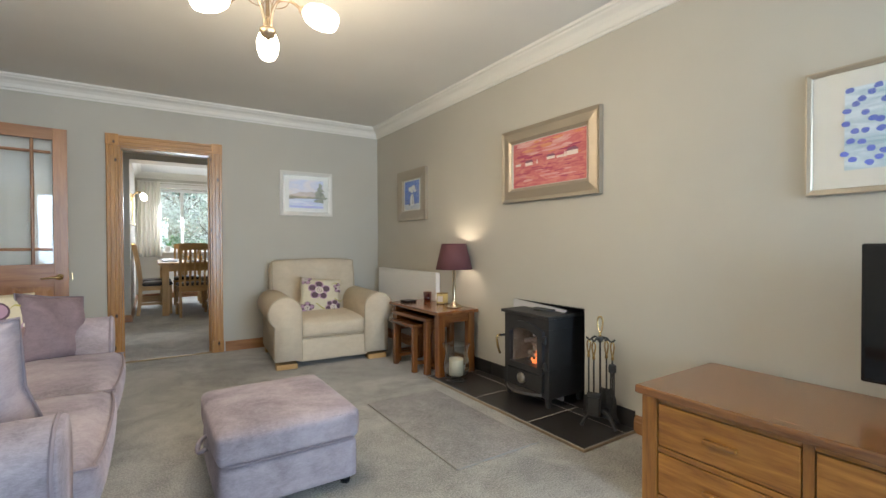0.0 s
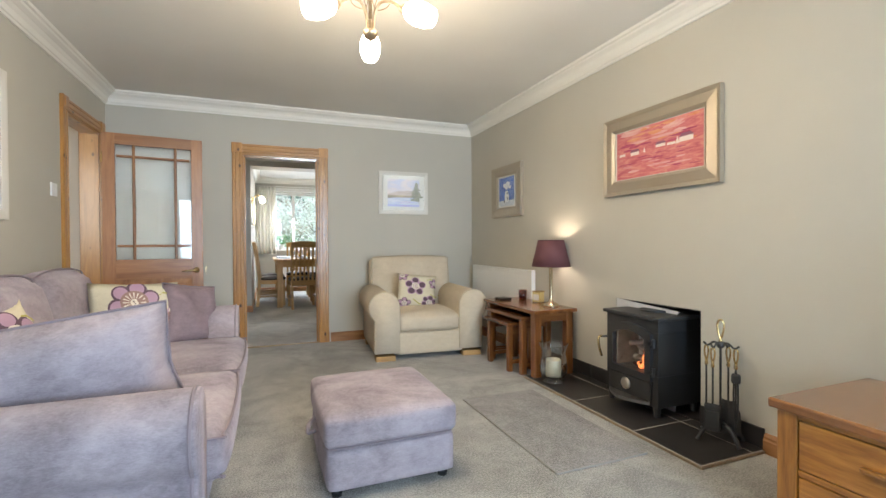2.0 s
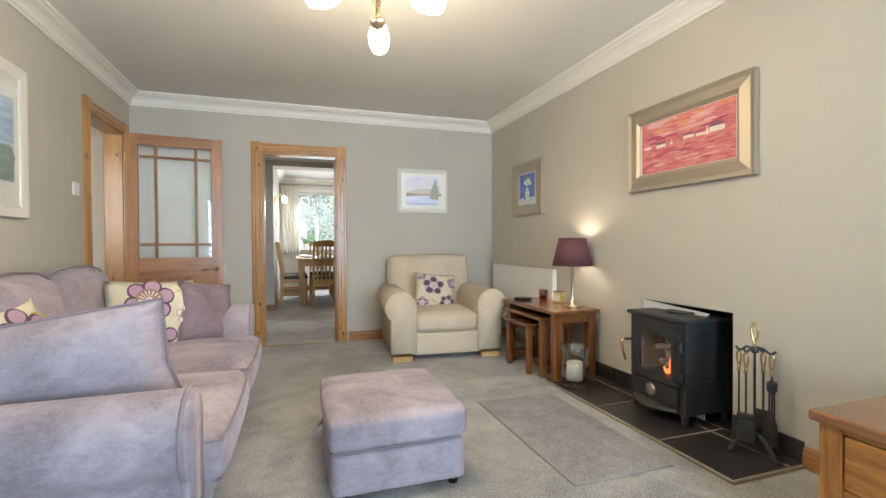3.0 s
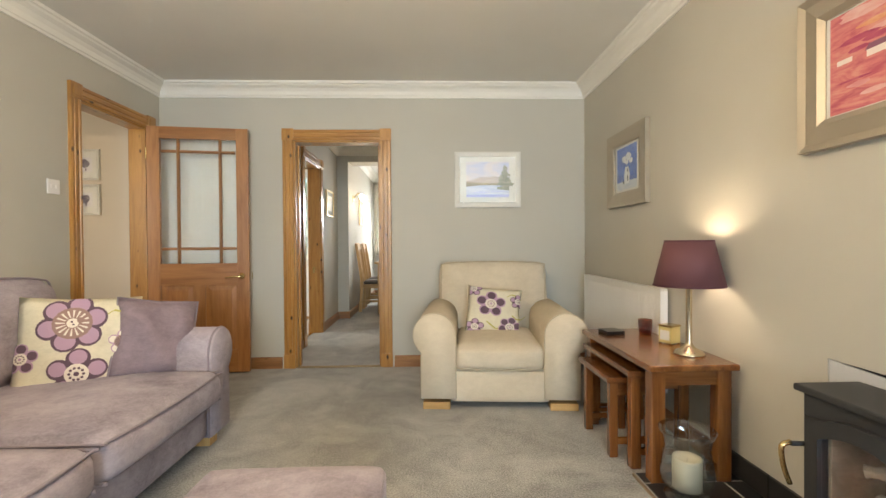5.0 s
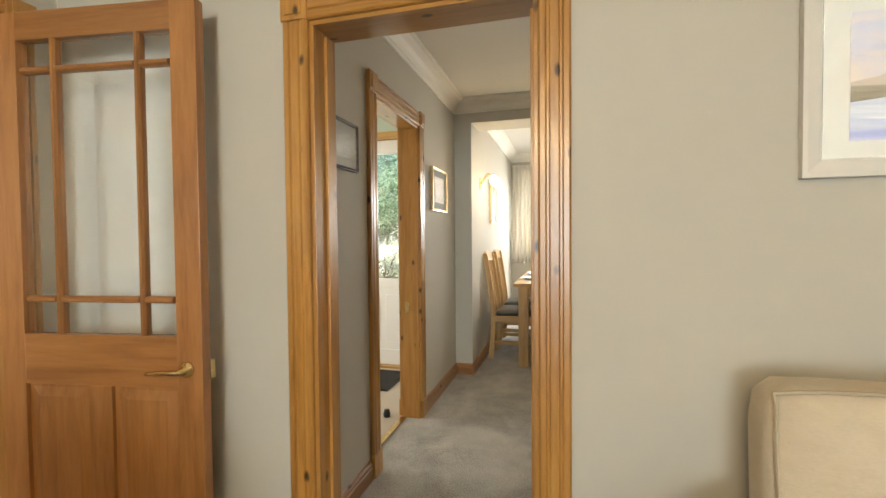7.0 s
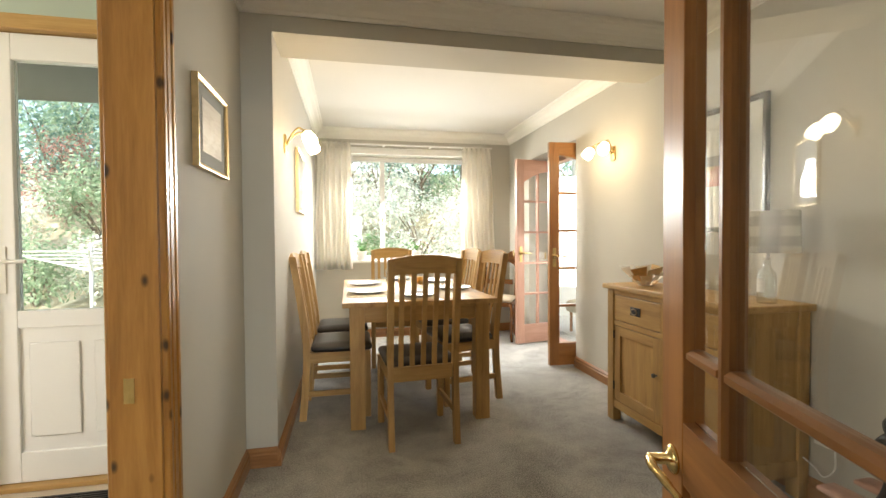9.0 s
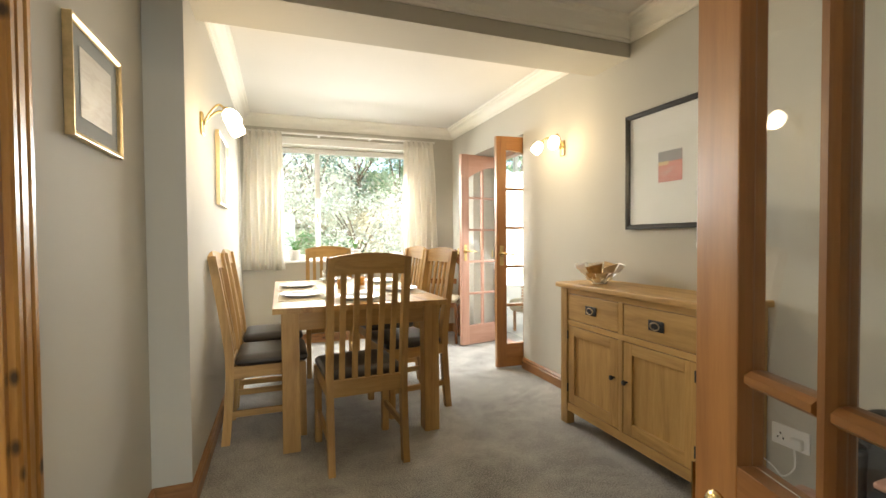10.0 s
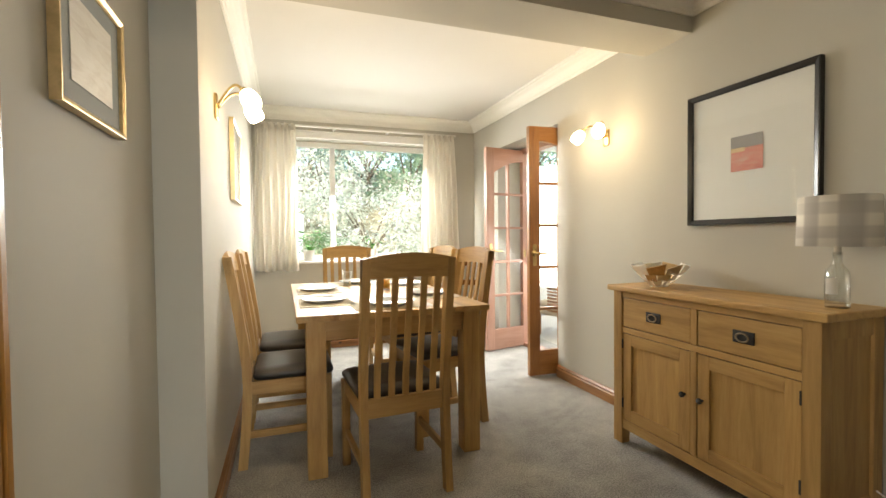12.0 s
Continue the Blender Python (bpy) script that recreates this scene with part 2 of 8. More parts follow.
def part(name, bm, material, parent, label="", smooth=False):
    me = bpy.data.meshes.new(name)
    bmesh.ops.recalc_face_normals(bm, faces=bm.faces)
    bm.to_mesh(me)
    bm.free()
    for mat_ in material if isinstance(material, (list, tuple)) else (material,):
        me.materials.append(mat_)
    if smooth:
        for p in me.polygons:
            p.use_smooth = True
    ob = new(name, me)
    ob.parent = parent
    if label:
        tagged(ob, label)
    return ob


def thing(name, label, category, group="", at=(0, 0, 0), rz=0, kind=""):
    e = new(name)
    e.empty_display_size = 0.1
    e.matrix_world = pose(*at, 0, 0, rz)
    return tagged(e, label, category, group, kind)


def structure(name, bm, material, label, category, smooth=False):
    ob = part(name, bm, material, None, "", smooth)
    return tagged(ob, label, category, "", "structure")


def B():
    return bmesh.new()


def box(bm, x0, x1, y0, y1, z0, z1, bev=0.0, seg=2, mi=0):
    c = ((x0 + x1) / 2, (y0 + y1) / 2, (z0 + z1) / 2)
    r = bmesh.ops.create_cube(bm, size=1.0, matrix=Matrix.LocRotScale(c, None, (abs(x1 - x0), abs(y1 - y0), abs(z1 - z0))))
    fs = set(f for v in r["verts"] for f in v.link_faces)
    for f in fs:
        f.material_index = mi
    if bev:
        es = list(set(e for v in r["verts"] for e in v.link_edges))
        bmesh.ops.bevel(bm, geom=es, offset=bev, segments=seg, affect="EDGES", profile=0.5, material=-1)
    return r["verts"]


def rbox(bm, x0, x1, y0, y1, z0, z1, r=0.03, n=6, puff=(0, 0, 0), m=None):
    """Cushion-like rounded box; puff pushes the faces out along x, y and z in the middle."""
    h = Vector(((x1 - x0) / 2, (y1 - y0) / 2, (z1 - z0) / 2))
    c = Vector(((x0 + x1) / 2, (y0 + y1) / 2, (z0 + z1) / 2))
    rr = min(r, *h) * 0.999
    before = set(bm.verts)
    res = bmesh.ops.create_cube(bm, size=2.0)
    vs = res["verts"]
    es = list(set(e for v in vs for e in v.link_edges))
    out = bmesh.ops.subdivide_edges(bm, edges=es, cuts=n, use_grid_fill=True)
    verts = [v for v in bm.verts if v not in before]
    for v in verts:
        u = v.co.copy()
        s = Vector([math.copysign(1 - (1 - abs(a)) ** 1.6, a) for a in u])
        p = Vector((s[0] * h[0], s[1] * h[1], s[2] * h[2]))
        q = Vector([max(-(h[i] - rr), min(h[i] - rr, p[i])) for i in range(3)])
        d = p - q
        if d.length > 1e-9:
            p = q + d.normalized() * min(rr, max(abs(d[0]), abs(d[1]), abs(d[2])))
        for i in range(3):
            j, k = (i + 1) % 3, (i + 2) % 3
            p[i] += puff[i] * u[i] * (1 - u[j] ** 2) * (1 - u[k] ** 2)
        v.co = c + p
    if m is not None:
        bmesh.ops.transform(bm, matrix=m, verts=verts)
    return verts


def pillow(bm, w, h, t, n=14, m=None):
    """Scatter cushion in the xz plane, thick along y, with pinched corners."""
    grid = {}
    for side in (1, -1):
        for i in range(n + 1):
            for j in range(n + 1):
                u, v = -1 + 2 * i / n, -1 + 2 * j / n
                edge = i in (0, n) or j in (0, n)
                if edge and side == -1:
                    grid[side, i, j] = grid[1, i, j]
                    continue
                prof = (max(0, 1 - abs(u) ** 2.4) ** 0.5) * (max(0, 1 - abs(v) ** 2.4) ** 0.5)
                pin = 1 - 0.07 * (1 - abs(u * v)) * (abs(u) ** 4 + abs(v) ** 4) / 1.0
                wob = 0.012 * math.sin(5 * u + 3 * v) * prof
                grid[side, i, j] = bm.verts.new((u * w / 2 * pin, side * (t / 2 * prof) + wob, v * h / 2 * pin))
    for side in (1, -1):
        for i in range(n):
            for j in range(n):
                q = [grid[side, i, j], grid[side, i + 1, j], grid[side, i + 1, j + 1], grid[side, i, j + 1]]
                bm.faces.new(q if side == -1 else q[::-1])
    vs = list(set(grid.values()))
    if m is not None:
        bmesh.ops.transform(bm, matrix=m, verts=vs)
    return vs


def lathe(bm, profile, seg=24, at=(0, 0, 0), m=None, closed=False):
    """Turned shape from (radius, height) pairs."""
    rings = []
    made = []
    for r, z in profile:
        if r < 1e-5:
            ring = [bm.verts.new((at[0], at[1], at[2] + z))]
        else:
            ring = [bm.verts.new((at[0] + r * math.cos(2 * math.pi * k / seg), at[1] + r * math.sin(2 * math.pi * k / seg), at[2] + z)) for k in range(seg)]
        rings.append(ring)
        made += ring
    pairs = list(zip(rings, rings[1:])) + ([(rings[-1], rings[0])] if closed else [])
    for a, b in pairs:
        for k in range(seg):
            l = (k + 1) % seg
            if len(a) == 1 and len(b) > 1:
                bm.faces.new((a[0], b[k], b[l]))
            elif len(b) == 1 and len(a) > 1:
                bm.faces.new((a[k], a[l], b[0]))
            elif len(a) > 1:
                bm.faces.new((a[k], a[l], b[l], b[k]))
    if m is not None:
        bmesh.ops.transform(bm, matrix=m, verts=made)
    return made


def tube(bm, pts, r, seg=8, ends=True):
    """Round bar along points; r is one radius or one for each point."""
    pts = [Vector(p) for p in pts]
    rs = r if isinstance(r, (list, tuple)) else [r] * len(pts)
    rings = []
    up = None
    for i, p in enumerate(pts):
        d = (pts[min(i + 1, len(pts) - 1)] - pts[max(i - 1, 0)]).normalized()
        if up is None:
            up = d.orthogonal().normalized()
        up = (up - d * up.dot(d)).normalized()
        side = d.cross(up)
        rings.append([bm.verts.new(p + rs[i] * (math.cos(2 * math.pi * k / seg) * up + math.sin(2 * math.pi * k / seg) * side)) for k in range(seg)])
    for a, b in zip(rings, rings[1:]):
        for k in range(seg):
            l = (k + 1) % seg
            bm.faces.new((a[k], a[l], b[l], b[k]))
    if ends:
        bm.faces.new(rings[0][::-1])
        bm.faces.new(rings[-1])


def curve_pts(ctrl, n=8):
    """Smooth points through control points (Catmull-Rom)."""
    c = [Vector(p) for p in ctrl]
    c = [2 * c[0] - c[1]] + c + [2 * c[-1] - c[-2]]
    out = []
    for i in range(1, len(c) - 2):
        for k in range(n):
            t = k / n
            a, b, d, e = c[i - 1], c[i], c[i + 1], c[i + 2]
            out.append(0.5 * (2 * b + (d - a) * t + (2 * a - 5 * b + 4 * d - e) * t * t + (3 * b - a - 3 * d + e) * t ** 3))
    out.append(c[-2])
    return out


def extrude_profile(bm, prof, p0, p1, out, up=(0, 0, 1), mi=0):
    """A moulding: (out, up) profile swept straight from p0 to p1."""
    p0, p1, out, up = Vector(p0), Vector(p1), Vector(out), Vector(up)
    a = [bm.verts.new(p0 + out * u + up * v) for u, v in prof]
    b = [bm.verts.new(p1 + out * u + up * v) for u, v in prof]
    n = len(prof)
    for k in range(n):
        l = (k + 1) % n
        f = bm.faces.new((a[k], a[l], b[l], b[k]))
        f.material_index = mi
    bm.faces.new(a[::-1]).material_index = mi
    bm.faces.new(b).material_index = mi


def wall(name, axis, a0, a1, t0, t1, z1, holes, material, label):
    """Wall along an axis from a0 to a1, thick from t0 to t1, with openings (from, to, bottom, top)."""
    bm = B()

    def put(p, q, z0, zt):
        if q - p > 1e-4 and zt - z0 > 1e-4:
            if axis == "x":
                box(bm, p, q, t0, t1, z0, zt)
            else:
                box(bm, t0, t1, p, q, z0, zt)

    at = a0
    for h0, h1, b, t in sorted(holes):
        put(at, h0, 0, z1)
        put(h0, h1, 0, b)
        put(h0, h1, t, z1)
        at = h1
    put(at, a1, 0, z1)
    return structure(name, bm, material, label, "wall")


# ---- rooms ----
LX0, LX1, LY0, LY1, LZ = -1.03, 2.53, -3.5, 4.895, 2.375
DX0, DX1, DXP, DY0, DYP, DY1, DZ = -0.08, 2.41, 0.07, 5.03, 7.43, 10.35, 2.42
FD = (0.062, 0.80, 0.0, 1.915)      # doorway between the rooms
LD = (4.028, 4.722, 0.0, 1.975)      # doorway to the hallway
KD = (5.715, 6.42, 0.0, 1.945)      # doorway to the kitchen
FR = (8.68, 9.74, 0.0, 2.02)        # french door opening
WIN = (0.16, 2.08, 0.90, 2.14)      # dining window

bm = B()
box(bm, -3.2, 3.0, -3.75, 10.75, -0.12, 0.0)
structure("floor", bm, CARPET, "grey-green fitted carpet with soft tread marks", "carpet")

wall("wall_north_living", "x", LX0 - 0.1, LX1 + 0.2, LY1, DY0, 2.7, [FD], WALL, "greige painted wall with a doorway to the dining room")
wall("wall_west_living", "y", LY0, LY1, LX0 - 0.12, LX0, 2.7, [LD], WALL, "greige painted wall with a doorway to the hallway")
wall("wall_east_living", "y", LY0, LY1, LX1, LX1 + 0.45, 2.7, [(1.905, 2.555, 0, 0.64)], WALL, "greige painted chimney wall with a low fire recess")
wall("wall_south_living", "x", LX0 - 0.12, LX1 + 0.45, LY0 - 0.2, LY0, 2.7, [(0.55, 2.35, 0.35, 2.2)], WALL, "greige painted wall with a wide window")
wall("wall_west_dining", "y", DY0, DYP, DX0 - 0.12, DX0, 2.7, [KD], WALL, "greige painted wall with a doorway to the kitchen")
bm = B()
box(bm, DX0 - 0.12, DXP, DYP, DY1 + 0.3, 0, 2.7)
structure("wall_pier_dining", bm, WALL, "greige painted pier and side wall of the dining extension", "wall")
wall("wall_east_dining", "y", DY0, DY1, DX1, DX1 + 0.33, 2.7, [FR], WALL, "greige painted wall with french doors")
wall("wall_north_dining", "x", DXP, DX1 + 0.33, DY1, DY1 + 0.3, 2.7, [WIN], WALL, "greige painted wall with a wide window")
bm = B()
box(bm, DX0, DX1, DYP + 0.003, 7.76, 2.195, 2.7)
structure("ceiling_beam", bm, WALL, "greige painted downstand beam across the dining room", "beam")

bm = B()
box(bm, LX0, LX1, LY0, LY1, LZ, LZ + 0.1)
structure("ceiling_living", bm, CEIL, "warm off-white textured ceiling", "ceiling")
bm = B()
box(bm, DX0, DX1, DY0, DYP, DZ - 0.03, DZ + 0.1)
box(bm, DXP, DX1, 7.76, DY1, DZ, DZ + 0.1)
structure("ceiling_dining", bm, CEIL_WHITE, "white painted ceiling over the dining room", "ceiling")

# coving: quarter-curved plaster moulding with two steps
COVE = [(0, 0), (0, -0.112), (0.012, -0.112), (0.016, -0.098), (0.024, -0.094), (0.034, -0.066), (0.052, -0.045), (0.080, -0.030), (0.086, -0.020), (0.100, -0.016), (0.104, 0)]


def coving(name, z, runs, label):
    bm = B()
    for p0, p1, out in runs:
        extrude_profile(bm, COVE, (*p0, z - 0.0005), (*p1, z - 0.0005), (*out, 0))
    return structure(name, bm, COVING, label, "coving")


coving("trim_coving_living", LZ, [((LX0, LY1), (LX1, LY1), (0, -1)), ((LX1, LY1), (LX1, LY0), (-1, 0)), ((LX0, LY0), (LX0, LY1), (1, 0)), ((LX0, LY0), (LX1, LY0), (0, 1))], "white plaster coving round the living room ceiling")
coving("trim_coving_hall", DZ - 0.03, [((DX0, DY0), (DX0, DYP), (1, 0)), ((DX0, DYP), (DX1, DYP), (0, -1)), ((DX1, DY0), (DX1, DYP), (-1, 0)), ((DX0, DY0), (DX1, DY0), (0, 1))], "white plaster coving round the inner ceiling")
coving("trim_coving_dining", DZ, [((DXP, DY1), (DX1, DY1), (0, -1)), ((DX1, 7.76), (DX1, DY1), (-1, 0)), ((DXP, 7.76), (DXP, DY1), (1, 0))], "white plaster coving round the dining room ceiling")

# skirting boards
SK = [(0, 0), (0.019, 0), (0.019, 0.062), (0.014, 0.070), (0.014, 0.080), (0.006, 0.092), (0, 0.095)]


def skirting(name, runs, label="varnished pine skirting board with a moulded top"):
    bm = B()
    for p0, p1, out in runs:
        mi = 0 if abs(p1[0] - p0[0]) > abs(p1[1] - p0[1]) else 1
        extrude_profile(bm, SK, (*p0, 0.0005), (*p1, 0.0005), (*out, 0), mi=mi)
    ob = structure(name, bm, [SKIRT["x"], SKIRT["y"]], label, "skirting")
    return ob


skirting("baseboard_living", [((LX0, LY1), (FD[0] - 0.10, LY1), (0, -1)), ((FD[1] + 0.10, LY1), (LX1, LY1), (0, -1)), ((LX1, LY1), (LX1, 3.04), (-1, 0)), ((LX1, 1.555), (LX1, LY0), (-1, 0)), ((LX0, LY0), (LX0, LD[0] - 0.1), (1, 0))])
skirting("baseboard_dining", [((DX0, DY0), (DX0, KD[0] - 0.09), (1, 0)), ((DX0, KD[1] + 0.09), (DX0, DYP), (1, 0)), ((DX0, DYP), (DXP, DYP), (0, -1)), ((DXP, DYP - 0.019), (DXP, DY1), (1, 0)), ((DXP, DY1), (DX1, DY1), (0, -1)), ((DX1, DY0), (DX1, FR[0]), (-1, 0)), ((DX1, FR[1]), (DX1, DY1), (-1, 0)), ((FD[1] + 0.1, DY0), (DX1, DY0), (0, 1))])

# door casings: reeded pine architraves with corner blocks, and the lining of the opening
REED = [(0, 0), (0.016, 0), (0.021, 0.006), (0.021, 0.020), (0.015, 0.024), (0.015, 0.030), (0.020, 0.034), (0.020, 0.056), (0.015, 0.060), (0.015, 0.066), (0.021, 0.070), (0.021, 0.084), (0.016, 0.090), (0, 0.090)]


def casing(name, axis, hole, t0, t1, faces, label):
    """Lining and architraves of a doorway; faces: which wall faces carry architraves (-1, +1)."""
    a0, a1, _, top = hole
    e = thing(name, label, "door frame", kind="structure")

    def bx(p, q, u, v, z0, z1, mat_, nm, bev=0.002):
        bm = B()
        if axis == "x":
            box(bm, p, q, u, v, z0, z1, bev)
        else:
            box(bm, u, v, p, q, z0, z1, bev)
        part(nm, bm, mat_, e)

    L = 0.022
    bx(a0 + 0.001, a0 + L, t0 - 0.003, t1 + 0.003, 0.001, top - L, TRIM["z"], "jamb")
    bx(a1 - L, a1 - 0.001, t0 - 0.003, t1 + 0.003, 0.001, top - L, TRIM["z"], "jamb")
    bx(a0 + 0.001, a1 - 0.001, t0 - 0.003, t1 + 0.003, top - L, top - 0.001, TRIM[axis], "head_lining")
    mid = t1 - 0.055
    if axis == "x":
        bx(a0 + L, a0 + L + 0.012, mid - 0.02, mid + 0.02, 0.001, top - L - 0.012, TRIM["z"], "stop")
        bx(a1 - L - 0.012, a1 - L, mid - 0.02, mid + 0.02, 0.001, top - L - 0.012, TRIM["z"], "stop")
    for s in faces:
        t = t1 if s > 0 else t0
        o = (0, s, 0) if axis == "x" else (s, 0, 0)
        al = (1, 0, 0) if axis == "x" else (0, 1, 0)

        def P(a, z):
            return (a, t, z) if axis == "x" else (t, a, z)

        bm = B()
        extrude_profile(bm, REED, P(a0 + 0.008 - 0.09, 0.115), P(a0 + 0.008 - 0.09, top - 0.006), o, al)
        part("architrave_leg", bm, TRIM["z"], e)
        bm = B()
        extrude_profile(bm, REED, P(a1 - 0.008, 0.115), P(a1 - 0.008, top - 0.006), o, al)
        part("architrave_leg", bm, TRIM["z"], e)
        bm = B()
        extrude_profile(bm, REED, P(a0 + 0.011, top - 0.008), P(a1 - 0.011, top - 0.008), o, (0, 0, 1))
        part("architrave_head", bm, TRIM[axis], e)
        for c in (a0 + 0.008 - 0.045, a1 - 0.008 + 0.045):
            for z0, z1, nm in ((0.001, 0.115, "plinth_block"), (top - 0.0075, top + 0.09, "corner_block")):
                bm = B()
                u0, u1 = sorted((t, t + s * 0.026))
                if axis == "x":
                    box(bm, c - 0.048, c + 0.048, u0, u1, z0, z1, 0.003)
                else:
                    box(bm, u0, u1, c - 0.048, c + 0.048, z0, z1, 0.003)
                if nm == "corner_block":
                    v0, v1 = sorted((t + s * 0.026, t + s * 0.031))
                    if axis == "x":
                        box(bm, c - 0.030, c + 0.030, v0, v1, z0 + 0.017, z1 - 0.017, 0.002)
                    else:
                        box(bm, v0, v1, c - 0.030, c + 0.030, z0 + 0.017, z1 - 0.017, 0.002)
                part(nm, bm, TRIM["z"], e)
    return e


casing("door_casing_1", "x", FD, LY1, DY0, (-1, 1), "knotty pine door casing with reeded architraves and corner blocks")
casing("door_casing_2", "y", LD, LX0 - 0.12, LX0, (-1, 1), "knotty pine door casing of the hallway doorway")
casing("door_casing_3", "y", KD, DX0 - 0.12, DX0, (-1, 1), "knotty pine door casing of the kitchen doorway")
e = thing("strike_plate", "brass strike plate on the pine door lining", "strike plate", at=(DX0 - 0.075, KD[1] - 0.022, 0.74))
bm = B()
box(bm, -0.014, 0.014, -0.0025, -0.0003, -0.035, 0.035, 0.0008, 1)
part("plate", bm, BRASS, e)
bm = B()
box(bm, FD[0] + 0.022, FD[1] - 0.022, LY1 - 0.01, LY1 + 0.035, 0.0005, 0.007, 0.002)
structure("trim_threshold", bm, DULL_BRASS, "brass carpet threshold strip in the doorway", "threshold")
bm = B()
box(bm, DX0 - 0.13, DX0 - 0.09, KD[0] + 0.028, KD[1] - 0.028, 0.0005, 0.007, 0.002)
structure("trim_threshold_kitchen", bm, BRASS, "brass threshold strip at the kitchen doorway", "threshold")

# side rooms behind the doorways
wall("wall_hallway_north", "x", -3.2, LX0 - 0.12, 4.90, 5.03, 2.7, [], HALL_WALL, "cream painted hallway wall")
wall("wall_hallway_west", "y", 1.5, 5.03, -3.2, -3.08, 2.7, [], HALL_WALL, "cream painted hallway end wall")
# The opening is invented to hold the hallway lamp.
wall("wall_hallway_south", "x", -3.2, LX0 - 0.12, 1.4, 1.5, 2.7, [(-2.6, -1.6, 1.0, 2.1)], HALL_WALL, "cream painted hallway side wall with an added unseen opening")
bm = B()
box(bm, -3.1, LX0 - 0.12, 1.5, 4.9, 2.375, 2.475)
structure("ceiling_hallway", bm, CEIL_WHITE, "white painted hallway ceiling", "ceiling")
skirting("baseboard_hallway", [((-3.08, 4.90), (LX0 - 0.14, 4.90), (0, -1))])
BDX0, BDX1 = -1.23, -0.34
wall("wall_kitchen_north", "x", -3.2, DX0 - 0.12, 7.42, 7.6, 2.7, [(BDX0, BDX1, 0, 2.17)], GREEN_WALL, "pale green painted kitchen wall round the back door")
# West wall is unseen; its opening is made up for the fill lamp.
wall("wall_kitchen_west", "y", 5.03, 7.6, -3.2, -3.08, 2.7, [(5.5, 6.7, 1.0, 2.1)], GREEN_WALL, "pale green painted kitchen wall with an added unseen opening")
bm = B()
box(bm, -3.1, DX0 - 0.12, 5.03, 7.42, 2.375, 2.475)
structure("ceiling_kitchen", bm, CEIL_WHITE, "white painted kitchen ceiling", "ceiling")
bm = B()
box(bm, -3.08, DX0 - 0.11, 5.03, 7.42, 0.0, 0.005)
structure("floor_kitchen", bm, paint("beige_vinyl_floor", (0.55, 0.47, 0.38), 0.35, 0.06, 40, 0.1), "pale beige vinyl kitchen floor", "floor")

# ---- doors ----


def lever_handle(parent, x, z, t, direction=-1, both=True):
    """Brass lever on a round rose, on one or both faces of a leaf t thick."""
    for s in ((-1, 1) if both else (-1,)):
        y = 0 if s < 0 else t
        bm = B()
        m = Matrix.Translation((x, y, z)) @ Euler((radians(90 * -s), 0, 0)).to_matrix().to_4x4()
        lathe(bm, [(0, 0), (0.026, 0), (0.026, 0.004), (0.020, 0.009), (0.010, 0.012), (0.009, 0.045), (0, 0.047)], 16, m=m)
        k = y + s * 0.042
        tube(bm, curve_pts([(x, k, z), (x + direction * 0.03, k + s * 0.004, z), (x + direction * 0.075, k, z - 0.003), (x + direction * 0.115, k - s * 0.006, z - 0.008)], 5), [0.009] * 6 + [0.0075] * 6 + [0.006] * 4, 8)
        part("lever_handle", bm, BRASS, parent, "polished brass lever handle", True)
    bm = B()
    box(bm, x - direction * 0.076 - 0.0015, x - direction * 0.076 + 0.0015, t * 0.2, t * 0.8, z - 0.03, z + 0.03)
    part("latch_plate", bm, BRASS, parent)


